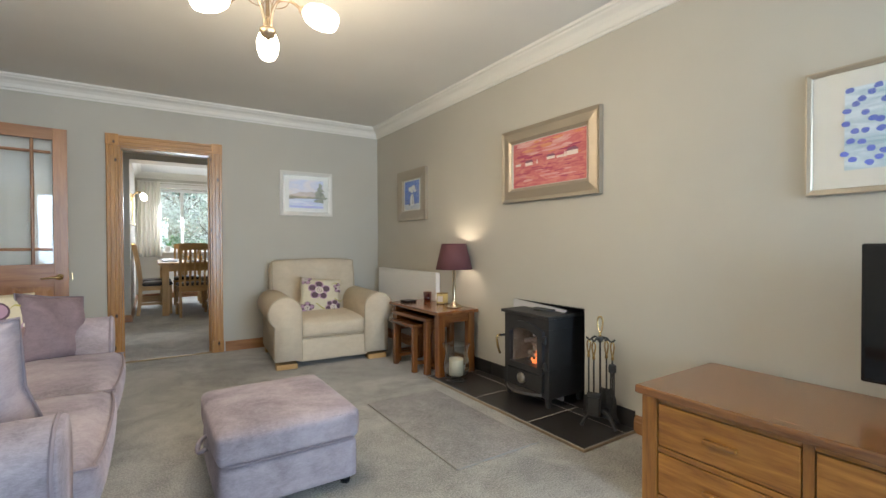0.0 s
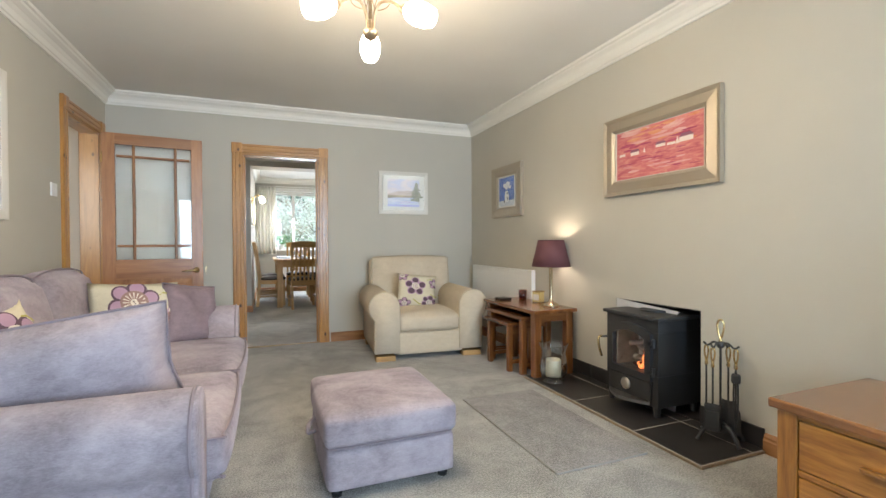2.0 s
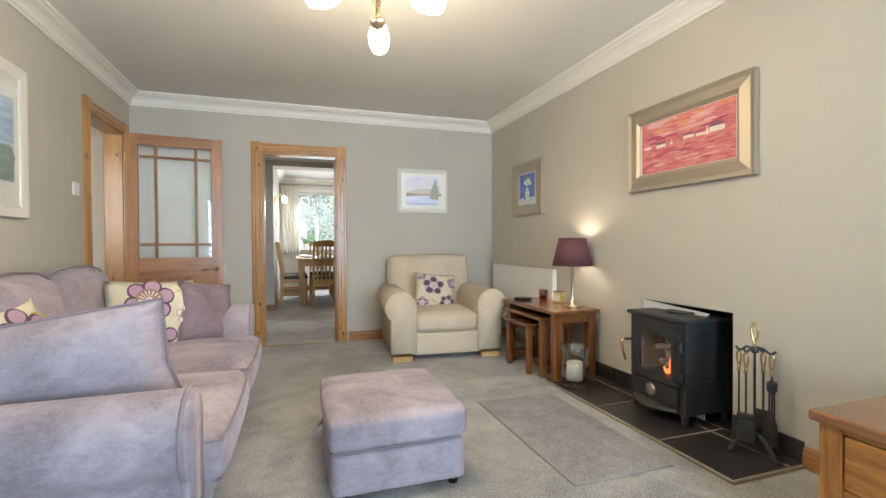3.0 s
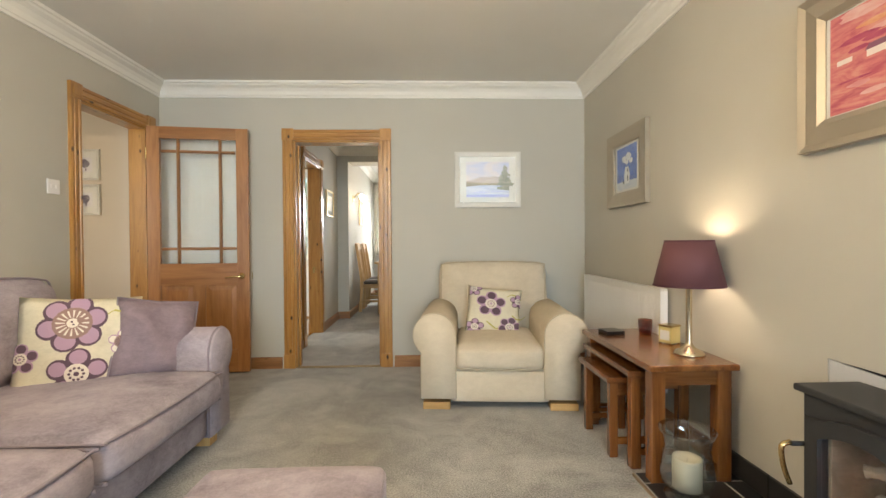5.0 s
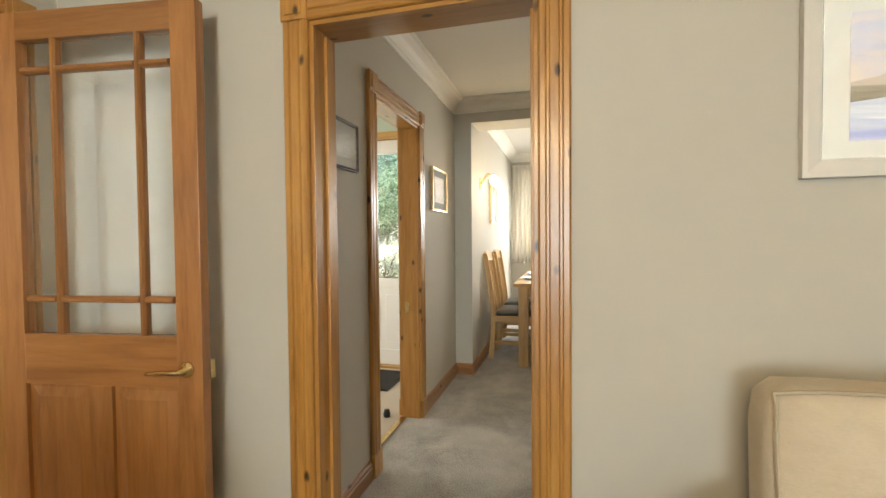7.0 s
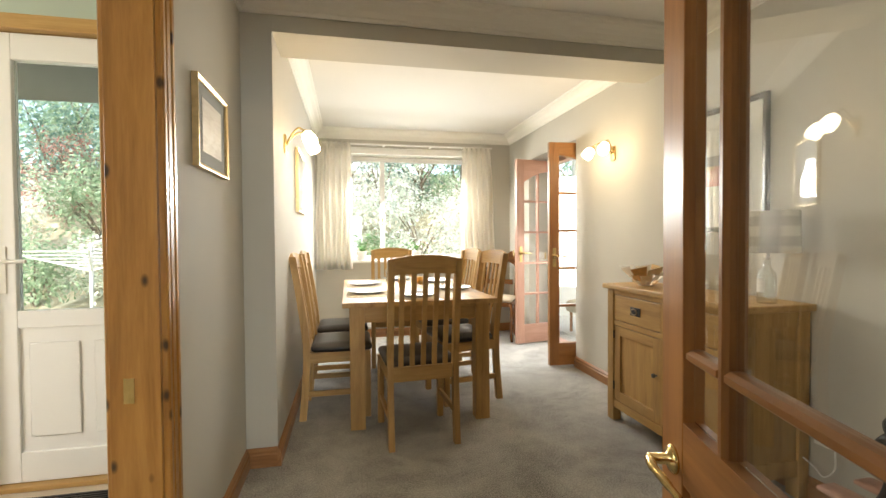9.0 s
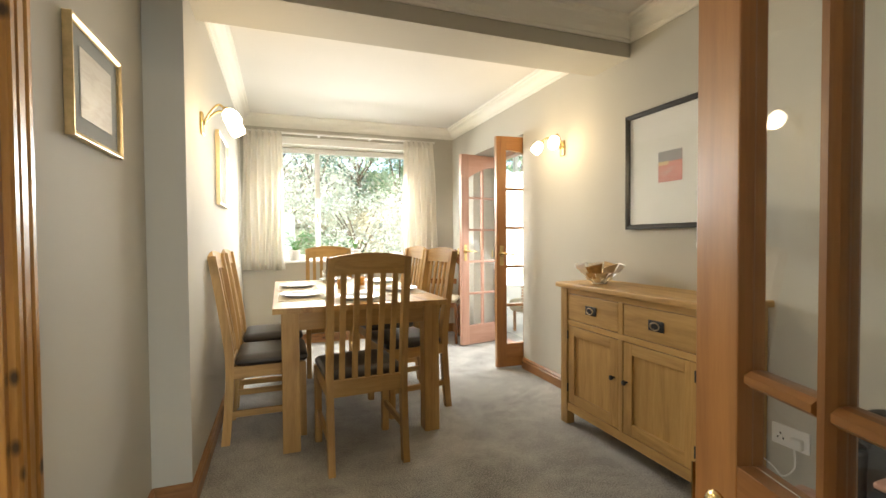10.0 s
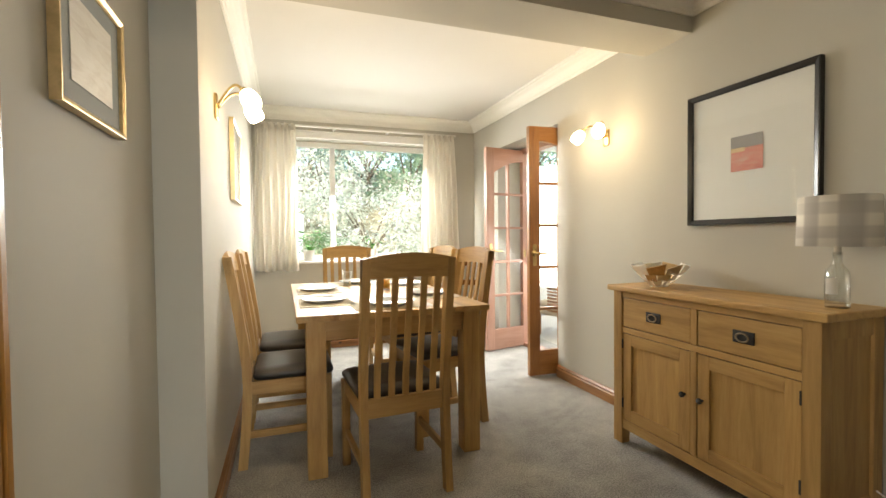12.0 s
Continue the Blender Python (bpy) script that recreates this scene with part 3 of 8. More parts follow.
def glazed_door(name, label, at, rz, w=0.755, h=1.965, glass_z=0.885, lever_z=0.762, t=0.04, lever=-1, kind="structure"):
    """Half-glazed hemlock door: nine bevelled panes over two raised panels. Hinge edge at x = 0."""
    e = thing(name, label, "door", at=at, rz=rz, kind=kind)
    s = 0.090
    gx0, gx1, gz0, gz1 = s, w - s, glass_z, h - 0.094
    for x0, x1 in ((0, s), (w - s, w)):
        bm = B()
        box(bm, x0, x1, 0, t, 0, h, 0.002)
        part("stile", bm, DOOR["z"], e)
    for z0, z1 in ((0, 0.185), (0.71, gz0), (gz1, h)):
        bm = B()
        box(bm, s, w - s, 0.001, t - 0.001, z0, z1, 0.001)
        part("rail", bm, DOOR["x"], e)
    bm = B()
    box(bm, w / 2 - 0.043, w / 2 + 0.043, 0.001, t - 0.001, 0.185, 0.71, 0.001)
    part("muntin", bm, DOOR["z"], e)
    for x0, x1 in ((s, w / 2 - 0.043), (w / 2 + 0.043, w - s)):
        bm = B()
        box(bm, x0, x1, t / 2 - 0.006, t / 2 + 0.006, 0.185, 0.71)
        for y0, y1 in ((0.006, t / 2 - 0.006), (t / 2 + 0.006, t - 0.006)):
            vs = box(bm, x0 + 0.012, x1 - 0.012, y0, y1, 0.197, 0.698)
            out = y0 if y0 < t / 2 - 0.01 else y1
            cx, cz = (x0 + x1) / 2, (0.185 + 0.71) / 2
            for v in vs:
                if abs(v.co.y - out) < 1e-5:
                    v.co.x += math.copysign(0.032, cx - v.co.x)
                    v.co.z += math.copysign(0.032, cz - v.co.z)
        part("raised_panel", bm, DOOR["z"], e)
    xs = [gx0, gx0 + 0.132, gx1 - 0.123, gx1]
    zs = [gz0, gz0 + 0.118, gz1 - 0.098, gz1]
    bar = [(-0.0115, t * 0.40), (-0.0105, t * 0.22), (-0.0065, t * 0.10), (-0.0045, 0.001), (0.0045, 0.001), (0.0065, t * 0.10), (0.0105, t * 0.22), (0.0115, t * 0.40), (0.0115, t * 0.60), (0.0105, t * 0.78), (0.0065, t * 0.90), (0.0045, t - 0.001), (-0.0045, t - 0.001), (-0.0065, t * 0.90), (-0.0105, t * 0.78), (-0.0115, t * 0.60)]
    for x in xs[1:3]:
        bm = B()
        extrude_profile(bm, bar, (x, 0, gz0), (x, 0, gz1), (1, 0, 0), (0, 1, 0))
        part("glazing_bar", bm, DOOR["z"], e)
    for z in zs[1:3]:
        bm = B()
        for a, b in zip(xs, xs[1:]):
            extrude_profile(bm, bar, (a + 0.0115, 0, z), (b - 0.0115, 0, z), (0, 0, 1), (0, 1, 0))
        part("glazing_bar", bm, DOOR["x"], e)
    for i in range(3):
        for j in range(3):
            bm = B()
            box(bm, xs[i] + 0.002, xs[i + 1] - 0.002, t / 2 - 0.002, t / 2 + 0.002, zs[j] + 0.002, zs[j + 1] - 0.002, 0.0015, 1)
            ob = part("pane", bm, PANE, e)
            ob.visible_shadow = False
    lever_handle(e, w - 0.055, lever_z, t, lever)
    for z in (0.2, 1.70):
        bm = B()
        box(bm, -0.004, 0.004, -0.004, 0.03, z, z + 0.09, 0.001)
        tube(bm, [(0, -0.006, z), (0, -0.006, z + 0.09)], 0.006, 8)
        part("hinge", bm, BRASS, e)
    return e


glazed_door("door_1", "half-glazed hemlock door standing wide open against the wall", (LX0 + 0.032, 4.664, 0.012), 8.0, 0.745, 1.960, 0.880, 0.775)
glazed_door("door_2", "half-glazed hemlock door standing open into the dining room", (0.827, DY0 + 0.028, 0.012), 72.0, 0.748, 1.885, 0.818, 0.738)

# ---- living room ----


def scroll_arm(bm, x0, x1, inner, outer, zt, roll, n=14):
    """Upholstered arm along x with a rolled top that leans outwards. inner and outer are y."""
    s = 1 if outer > inner else -1
    prof = [(inner, 0.07), (inner, zt - roll)]
    cy, cz = inner + s * roll * 0.98, zt - roll
    for k in range(n + 1):
        a = math.pi - k / n * math.pi * 1.30
        prof.append((cy + s * roll * 0.98 * math.cos(a), cz + roll * math.sin(a)))
    prof.append((outer, cz - roll * 0.95))
    prof.append((outer, 0.07))
    rows = []
    for x, k in ((x0, 0.0), (x1 - 0.02, 0.0), (x1 - 0.006, 0.006), (x1, 0.02)):
        my, mz = (inner + outer) / 2, zt * 0.5
        rows.append([bm.verts.new((x, y + (my - y) * k * 1.2, z + (mz - z) * k * 0.7)) for y, z in prof])
    for a, b in zip(rows, rows[1:]):
        for k in range(len(prof)):
            l = (k + 1) % len(prof)
            bm.faces.new((a[k], a[l], b[l], b[k]))
    bm.faces.new(rows[0])
    bm.faces.new(rows[-1])
    return prof


def sofa():
    e = thing("sofa", "mauve-grey velvet two-seat sofa with rolled arms and piped cushions", "sofa", at=(-0.42, 2.54, 0))
    bm = B()
    rbox(bm, -0.54, 0.50, -0.88, 0.88, 0.07, 0.258, 0.03)
    part("base", bm, LILAC, e, smooth=True)
    for s in (-1, 1):
        bm = B()
        prof = scroll_arm(bm, -0.53, 0.52, s * 0.83, s * 1.03, 0.605, 0.125)
        ob = part("arm", bm, LILAC, e, smooth=True)
        bm = B()
        tube(bm, [(0.505, y, z) for y, z in prof], 0.006, 6)
        part("piping", bm, PIPING, ob, "darker piped seam")
    bm = B()
    rbox(bm, -0.56, -0.34, -0.90, 0.90, 0.10, 0.715, 0.07)
    part("back", bm, LILAC, e, smooth=True)
    for s in (-1, 1):
        y0, y1 = sorted((s * 0.006, s * 0.835))
        bm = B()
        rbox(bm, -0.36, 0.575, y0, y1, 0.252, 0.410, 0.05, 8, (0.015, 0.01, 0.028))
        ob = part("seat_cushion", bm, LILAC, e, smooth=True)
        bm = B()
        for z, i in ((0.398, 0.0), (0.268, 0.012)):
            tube(bm, curve_pts([(-0.2, y0 + 0.012 + i, z), (0.50, y0 + 0.012 + i, z), (0.566 - i, y0 + 0.05, z), (0.583 - i, (y0 + y1) / 2, z), (0.566 - i, y1 - 0.05, z), (0.50, y1 - 0.012 - i, z), (-0.2, y1 - 0.012 - i, z)], 5), 0.0055, 6)
        part("piping", bm, PIPING, ob, "darker piped seam")
    for y0, y1, lean in ((-0.86, -0.28, -13), (-0.27, 0.29, -12), (0.30, 0.95, -14)):
        bm = B()
        m = pose(-0.30, (y0 + y1) / 2, 0.408, 0, lean, 0)
        rbox(bm, -0.085, 0.085, (y0 - y1) / 2, (y1 - y0) / 2, 0, 0.46, 0.07, 8, (0.05, 0.015, 0.03), m)
        ob = part("back_cushion", bm, LILAC, e, smooth=True)
        bm = B()
        w = (y1 - y0) / 2 - 0.012
        pts = [m @ Vector(p) for p in curve_pts([(0.06, -w, 0.08), (0.06, -w, 0.40), (0.06, -w + 0.06, 0.462), (0.06, 0, 0.482), (0.06, w - 0.06, 0.462), (0.06, w, 0.40), (0.06, w, 0.08)], 5)]
        tube(bm, pts, 0.005, 6)
        part("piping", bm, PIPING, ob)
    for x in (-0.46, 0.44):
        for y in (-0.93, 0.93):
            bm = B()
            box(bm, x - 0.04, x + 0.04, y - 0.04, y + 0.04, 0.0, 0.045, 0.004)
            part("foot", bm, OAK["z"], e, "light wooden block foot")
    return e


sofa()


def flower(bm, m, r, petals, mats, ring=True, y=-0.0024, push=None, lim=1.0):
    """Flat appliqué flower lying on a cushion: petals, inner petals, wheel centre. mats are material indices."""
    outer, inner, core, spoke = mats
    made = []

    def disc(cx, cz, rad, lift, mi, seg=14):
        vs = [bm.verts.new((cx + rad * math.cos(2 * math.pi * k / seg), lift, cz + rad * math.sin(2 * math.pi * k / seg))) for k in range(seg)]
        c = bm.verts.new((cx, lift, cz))
        for k in range(seg):
            f = bm.faces.new((vs[k], vs[(k + 1) % seg], c))
            f.material_index = mi
        made.extend(vs + [c])

    for k in range(petals):
        a = 2 * math.pi * k / petals + 0.3
        disc(r * 0.62 * math.cos(a), r * 0.62 * math.sin(a), r * 0.40, y, outer)
        disc(r * 0.66 * math.cos(a), r * 0.66 * math.sin(a), r * 0.29, y * 2, inner)
    wheel = core == 5
    disc(0, 0, r * (0.56 if wheel else 0.40), y * 3, core, 18)
    for k in range(16 if wheel else 10):
        a = 2 * math.pi * k / (16 if wheel else 10)
        if wheel:
            ps = [(q * r * math.cos(a + d), q * r * math.sin(a + d)) for q, d in ((0.20, -0.06), (0.46, -0.07), (0.46, 0.07), (0.20, 0.06))]
            vs = [bm.verts.new((px, y * 4, pz)) for px, pz in ps]
            bm.faces.new(vs).material_index = spoke
            made.extend(vs)
        else:
            disc(r * 0.23 * math.cos(a), r * 0.23 * math.sin(a), r * 0.055, y * 4, spoke, 6)
    if wheel:
        disc(0, 0, r * 0.17, y * 4, spoke, 12)
    disc(0, 0, r * 0.09, y * 4, outer, 10)
    bmesh.ops.transform(bm, matrix=m, verts=made)
    if push:
        for v in made:
            v.co.x, v.co.z = max(-lim, min(lim, v.co.x)), max(-lim, min(lim, v.co.z))
            v.co.y = v.co.y + push(v.co.x, v.co.z)


FLORAL = [velvet("pale_yellow_cotton", (0.60, 0.54, 0.39), (0.71, 0.66, 0.50), 0.1, 8), paint("plum_print", (0.115, 0.066, 0.090), 0.85), paint("mauve_print", (0.42, 0.27, 0.36), 0.85), paint("cream_print", (0.72, 0.66, 0.56), 0.85), paint("olive_print", (0.42, 0.38, 0.09), 0.85), paint("brown_print", (0.30, 0.19, 0.16), 0.85)]


def floral_cushion(label, m, size, t, blooms, group="floral scatter cushions"):
    e = thing("scatter_cushion", label, "cushion", group)
    e.matrix_world = m
    bm = B()
    pillow(bm, size, size, t)
    part("cover", bm, FLORAL[0], e, smooth=True)

    def surf(x, z):
        u, v = 2 * x / size, 2 * z / size
        prof = (max(0, 1 - abs(u) ** 2.4) ** 0.5) * (max(0, 1 - abs(v) ** 2.4) ** 0.5)
        return -(t / 2 * prof) + 0.012 * math.sin(5 * u + 3 * v) * prof - 0.0012

    bm = B()
    for cx, cz, r, n, mats in blooms:
        flower(bm, Matrix.Translation((cx * size, 0, cz * size)), r * size, n, mats, push=surf, lim=size * 0.47)
    for k in range(4):
        a = 0.9 + k * 1.7
        px, pz = 0.33 * size * math.cos(a), 0.36 * size * math.sin(a)
        pts = [(px + 0.03 * j, 0, pz + 0.025 * math.sin(j * 1.2 + k)) for j in range(4)]
        vs0 = [bm.verts.new((x, surf(x, z) - 0.001, z)) for x, _, z in pts]
        vs1 = [bm.verts.new((x + 0.004, surf(x, z + 0.008) - 0.001, z + 0.008)) for x, _, z in pts]
        for j in range(3):
            bm.faces.new((vs0[j], vs0[j + 1], vs1[j + 1], vs1[j])).material_index = 4
    part("flower_print", bm, FLORAL, e, "plum, mauve and cream printed flowers")
    return e


floral_cushion("pale yellow scatter cushion with large mauve wheel flowers on the sofa", pose(-0.435, 3.23, 0.570, -14, 3, 28), 0.465, 0.13, [(-0.05, 0.22, 0.28, 6, (1, 2, 5, 3)), (0.02, -0.27, 0.24, 5, (1, 2, 3, 1)), (-0.42, -0.1, 0.14, 5, (2, 1, 3, 1)), (0.36, 0.02, 0.12, 5, (2, 3, 5, 1))])
floral_cushion("pale yellow scatter cushion with plum flowers on the sofa back", pose(-0.66, 2.30, 0.570, -18, -8, 75), 0.42, 0.13, [(0.12, 0.2, 0.24, 5, (1, 2, 3, 1)), (-0.25, 0.05, 0.22, 5, (1, 2, 5, 3)), (0.2, -0.28, 0.2, 5, (2, 1, 3, 1))])
floral_cushion("square cushion with a dark plum flower on the armchair", pose(1.66, 4.325, 0.548, -16, 6, -4) @ Matrix.Diagonal((1.14, 1, 0.98, 1)), 0.345, 0.11, [(-0.07, 0.12, 0.27, 5, (2, 1, 3, 5)), (0.30, -0.33, 0.21, 6, (2, 1, 3, 1)), (-0.33, -0.38, 0.17, 5, (1, 2, 3, 1)), (0.42, 0.22, 0.15, 5, (1, 2, 3, 1)), (-0.40, 0.42, 0.16, 5, (1, 2, 3, 1))])


def plain_cushion(label, m, w, h, t, mat_):
    e = thing("scatter_cushion", label, "cushion", "plain scatter cushions")
    e.matrix_world = m
    bm = B()
    pillow(bm, w, h, t)
    ob = part("cover", bm, mat_, e, smooth=True)
    bm = B()
    c = [(-1, -1), (0, -0.94), (1, -1), (0.94, 0), (1, 1), (0, 0.94), (-1, 1), (-0.94, 0), (-1, -1)]
    tube(bm, [(a * w / 2 * 0.995, 0, b * h / 2 * 0.995) for a, b in c], 0.005, 6)
    part("piping", bm, PIPING, ob)
    return e


plain_cushion("plum velvet scatter cushion leaning on the sofa arm", pose(-0.175, 3.38, 0.575, -14, 9, 42), 0.36, 0.385, 0.15, PLUM)
plain_cushion("long mauve velvet cushion propped inside the sofa arm", pose(-0.475, 1.815, 0.580, 14, -8, -3), 1.00, 0.41, 0.30, LILAC)


def armchair():
    e = thing("armchair", "cream chenille armchair with rolled arms and wooden block feet", "armchair", at=(1.667, 4.285, 0), rz=-95)
    # local x points to the front of the chair
    bm = B()
    rbox(bm, -0.40, 0.43, -0.31, 0.31, 0.042, 0.245, 0.025)
    part("base", bm, CREAM, e, smooth=True)
    for s in (-1, 1):
        bm = B()
        prof = scroll_arm(bm, -0.40, 0.45, s * 0.275, s * 0.490, 0.60, 0.135)
        ob = part("arm", bm, CREAM, e, smooth=True)
        bm = B()
        tube(bm, [(0.436, y, z) for y, z in prof], 0.005, 6)
        part("piping", bm, CREAM_PIPING, ob)
    bm = B()
    rbox(bm, -0.24, 0.445, -0.278, 0.278, 0.243, 0.395, 0.045, 8, (0.012, 0.0, 0.03))
    ob = part("seat_cushion", bm, CREAM, e, smooth=True)
    bm = B()
    tube(bm, [(0.43, -0.27, 0.258), (0.452, 0, 0.254), (0.43, 0.27, 0.258)], 0.005, 6)
    part("piping", bm, CREAM_PIPING, ob)
    bm = B()
    m = pose(-0.36, 0, 0.22, 0, -8, 0)
    rbox(bm, -0.10, 0.10, -0.42, 0.42, 0.0, 0.665, 0.06, 8, (0.02, 0.01, 0.01), m)
    part("back", bm, CREAM, e, smooth=True)
    bm = B()
    tube(bm, curve_pts([m @ Vector(p) for p in ((0.085, -0.405, 0.30), (0.085, -0.405, 0.60), (0.085, -0.37, 0.652), (0.092, 0, 0.668), (0.085, 0.37, 0.652), (0.085, 0.405, 0.60), (0.085, 0.405, 0.30))], 5), 0.0045, 6)
    part("piping", bm, CREAM_PIPING, e)
    for x in (-0.33, 0.385):
        for y in (-0.395, 0.395):
            bm = B()
            box(bm, x - 0.05, x + 0.05, y - 0.085, y + 0.085, 0, 0.045, 0.004)
            part("foot", bm, OAK["y"], e, "light wooden block foot")
    return e


armchair()


def ottoman():
    e = thing("ottoman", "mauve-grey velvet storage footstool with a hinged lid", "footstool", at=(0.77, 2.215, 0))
    bm = B()
    rbox(bm, -0.272, 0.272, -0.305, 0.305, 0.03, 0.202, 0.02, 6, (0.01, 0.01, 0))
    part("body", bm, LILAC, e, smooth=True)
    bm = B()
    rbox(bm, -0.282, 0.282, -0.315, 0.315, 0.205, 0.333, 0.03, 10, (0.006, 0.006, 0.016))
    lid = part("lid", bm, LILAC, e, smooth=True)
    bm = B()
    for z, o in ((0.316, -0.004), (0.209, -0.006)):
        ring = []
        for k in range(64):
            t = 2 * math.pi * k / 64
            c, d = math.cos(t), math.sin(t)
            ring.append(((0.282 + o) * math.copysign(abs(c) ** 0.16, c), (0.315 + o) * math.copysign(abs(d) ** 0.16, d), z))
        tube(bm, ring + ring[:1], 0.004, 6, False)
    part("piping", bm, PIPING, lid, "darker piped seam")
    bm = B()
    tube(bm, curve_pts([(-0.28, 0.02, 0.23), (-0.315, 0.0, 0.205), (-0.32, -0.03, 0.18), (-0.29, -0.04, 0.192)], 5), 0.010, 8)
    part("pull_tab", bm, LILAC, e, smooth=True)
    for x in (-0.23, 0.23):
        for y in (-0.26, 0.26):
            bm = B()
            lathe(bm, [(0, 0), (0.02, 0), (0.023, 0.018), (0.018, 0.031), (0, 0.031)], 14, (x, y, 0))
            part("castor", bm, BLACK, e, "small black castor", True)
    return e


ottoman()

# hearth: slate tiles with pale joints, upstand tiles on the wall
bm = B()
box(bm, 2.096, 2.53, 1.553, 3.04, 0.0005, 0.0145)
box(bm, 2.53, 2.96, 1.905, 2.555, 0.0005, 0.010)
hearth = structure("floor_hearth", bm, GROUT, "dark slate tiled hearth with pale joints and upstand tiles", "hearth")
for x0, x1, y0, y1 in ((2.100, 2.433, 1.557, 1.953), (2.100, 2.433, 1.963, 2.450), (2.100, 2.433, 2.460, 2.948), (2.100, 2.433, 2.958, 3.036), (2.443, 2.524, 1.557, 1.953), (2.443, 2.524, 1.963, 2.450), (2.443, 2.524, 2.460, 2.948), (2.443, 2.524, 2.958, 3.036), (2.534, 2.95, 1.91, 2.55)):
    bm = B()
    box(bm, x0, x1, y0, y1, 0.006, 0.017, 0.0015, 1)
    part("tile", bm, SLATE, hearth)
for y0, y1 in ((1.557, 1.90), (2.56, 2.80), (2.806, 3.036)):
    bm = B()
    box(bm, 2.517, 2.5295, y0, y1, 0.018, 0.115, 0.0015, 1)
    part("upstand_tile", bm, SLATE, hearth)
bm = B()
box(bm, 2.088, 2.096, 1.545, 3.045, 0.0005, 0.013, 0.001, 1)
box(bm, 2.096, 2.53, 1.545, 1.553, 0.0005, 0.013, 0.001, 1)
part("edge_strip", bm, ANTIQUE, hearth, "thin brassy edging strip")
# sooty lining of the recess
bm = B()
box(bm, 2.555, 2.97, 1.906, 1.915, 0.018, 0.639)
box(bm, 2.555, 2.97, 2.545, 2.554, 0.018, 0.639)
box(bm, 2.96, 2.975, 1.906, 2.554, 0.0, 0.639)
box(bm, 2.555, 2.97, 1.906, 2.554, 0.630, 0.6395)
structure("trim_recess_lining", bm, IRON, "black lining of the fire recess", "lining")
e = thing("flue_plate", "pale grey closure board standing in the fire recess behind the stove", "plate")
bm = B()
vs = [bm.verts.new((x, y, z)) for x in (2.534, 2.542) for y, z in ((2.5535, 0.012), (2.08, 0.012), (2.08, 0.585), (2.05, 0.612), (2.5535, 0.638))]
for k in range(5):
    l = (k + 1) % 5
    bm.faces.new((vs[k], vs[l], vs[5 + l], vs[5 + k]))
bm.faces.new(vs[:5])
bm.faces.new(vs[5:])
part("plate", bm, paint("grey_white_plate", (0.55, 0.55, 0.56), 0.5, 0.1), e)

FIRE = glow("glowing_embers", (1.0, 0.20, 0.04), 0.6, (0.2, 0.05, 0.02))
CHAR = paint("charcoal", (0.03, 0.026, 0.024), 0.8, 0.3)


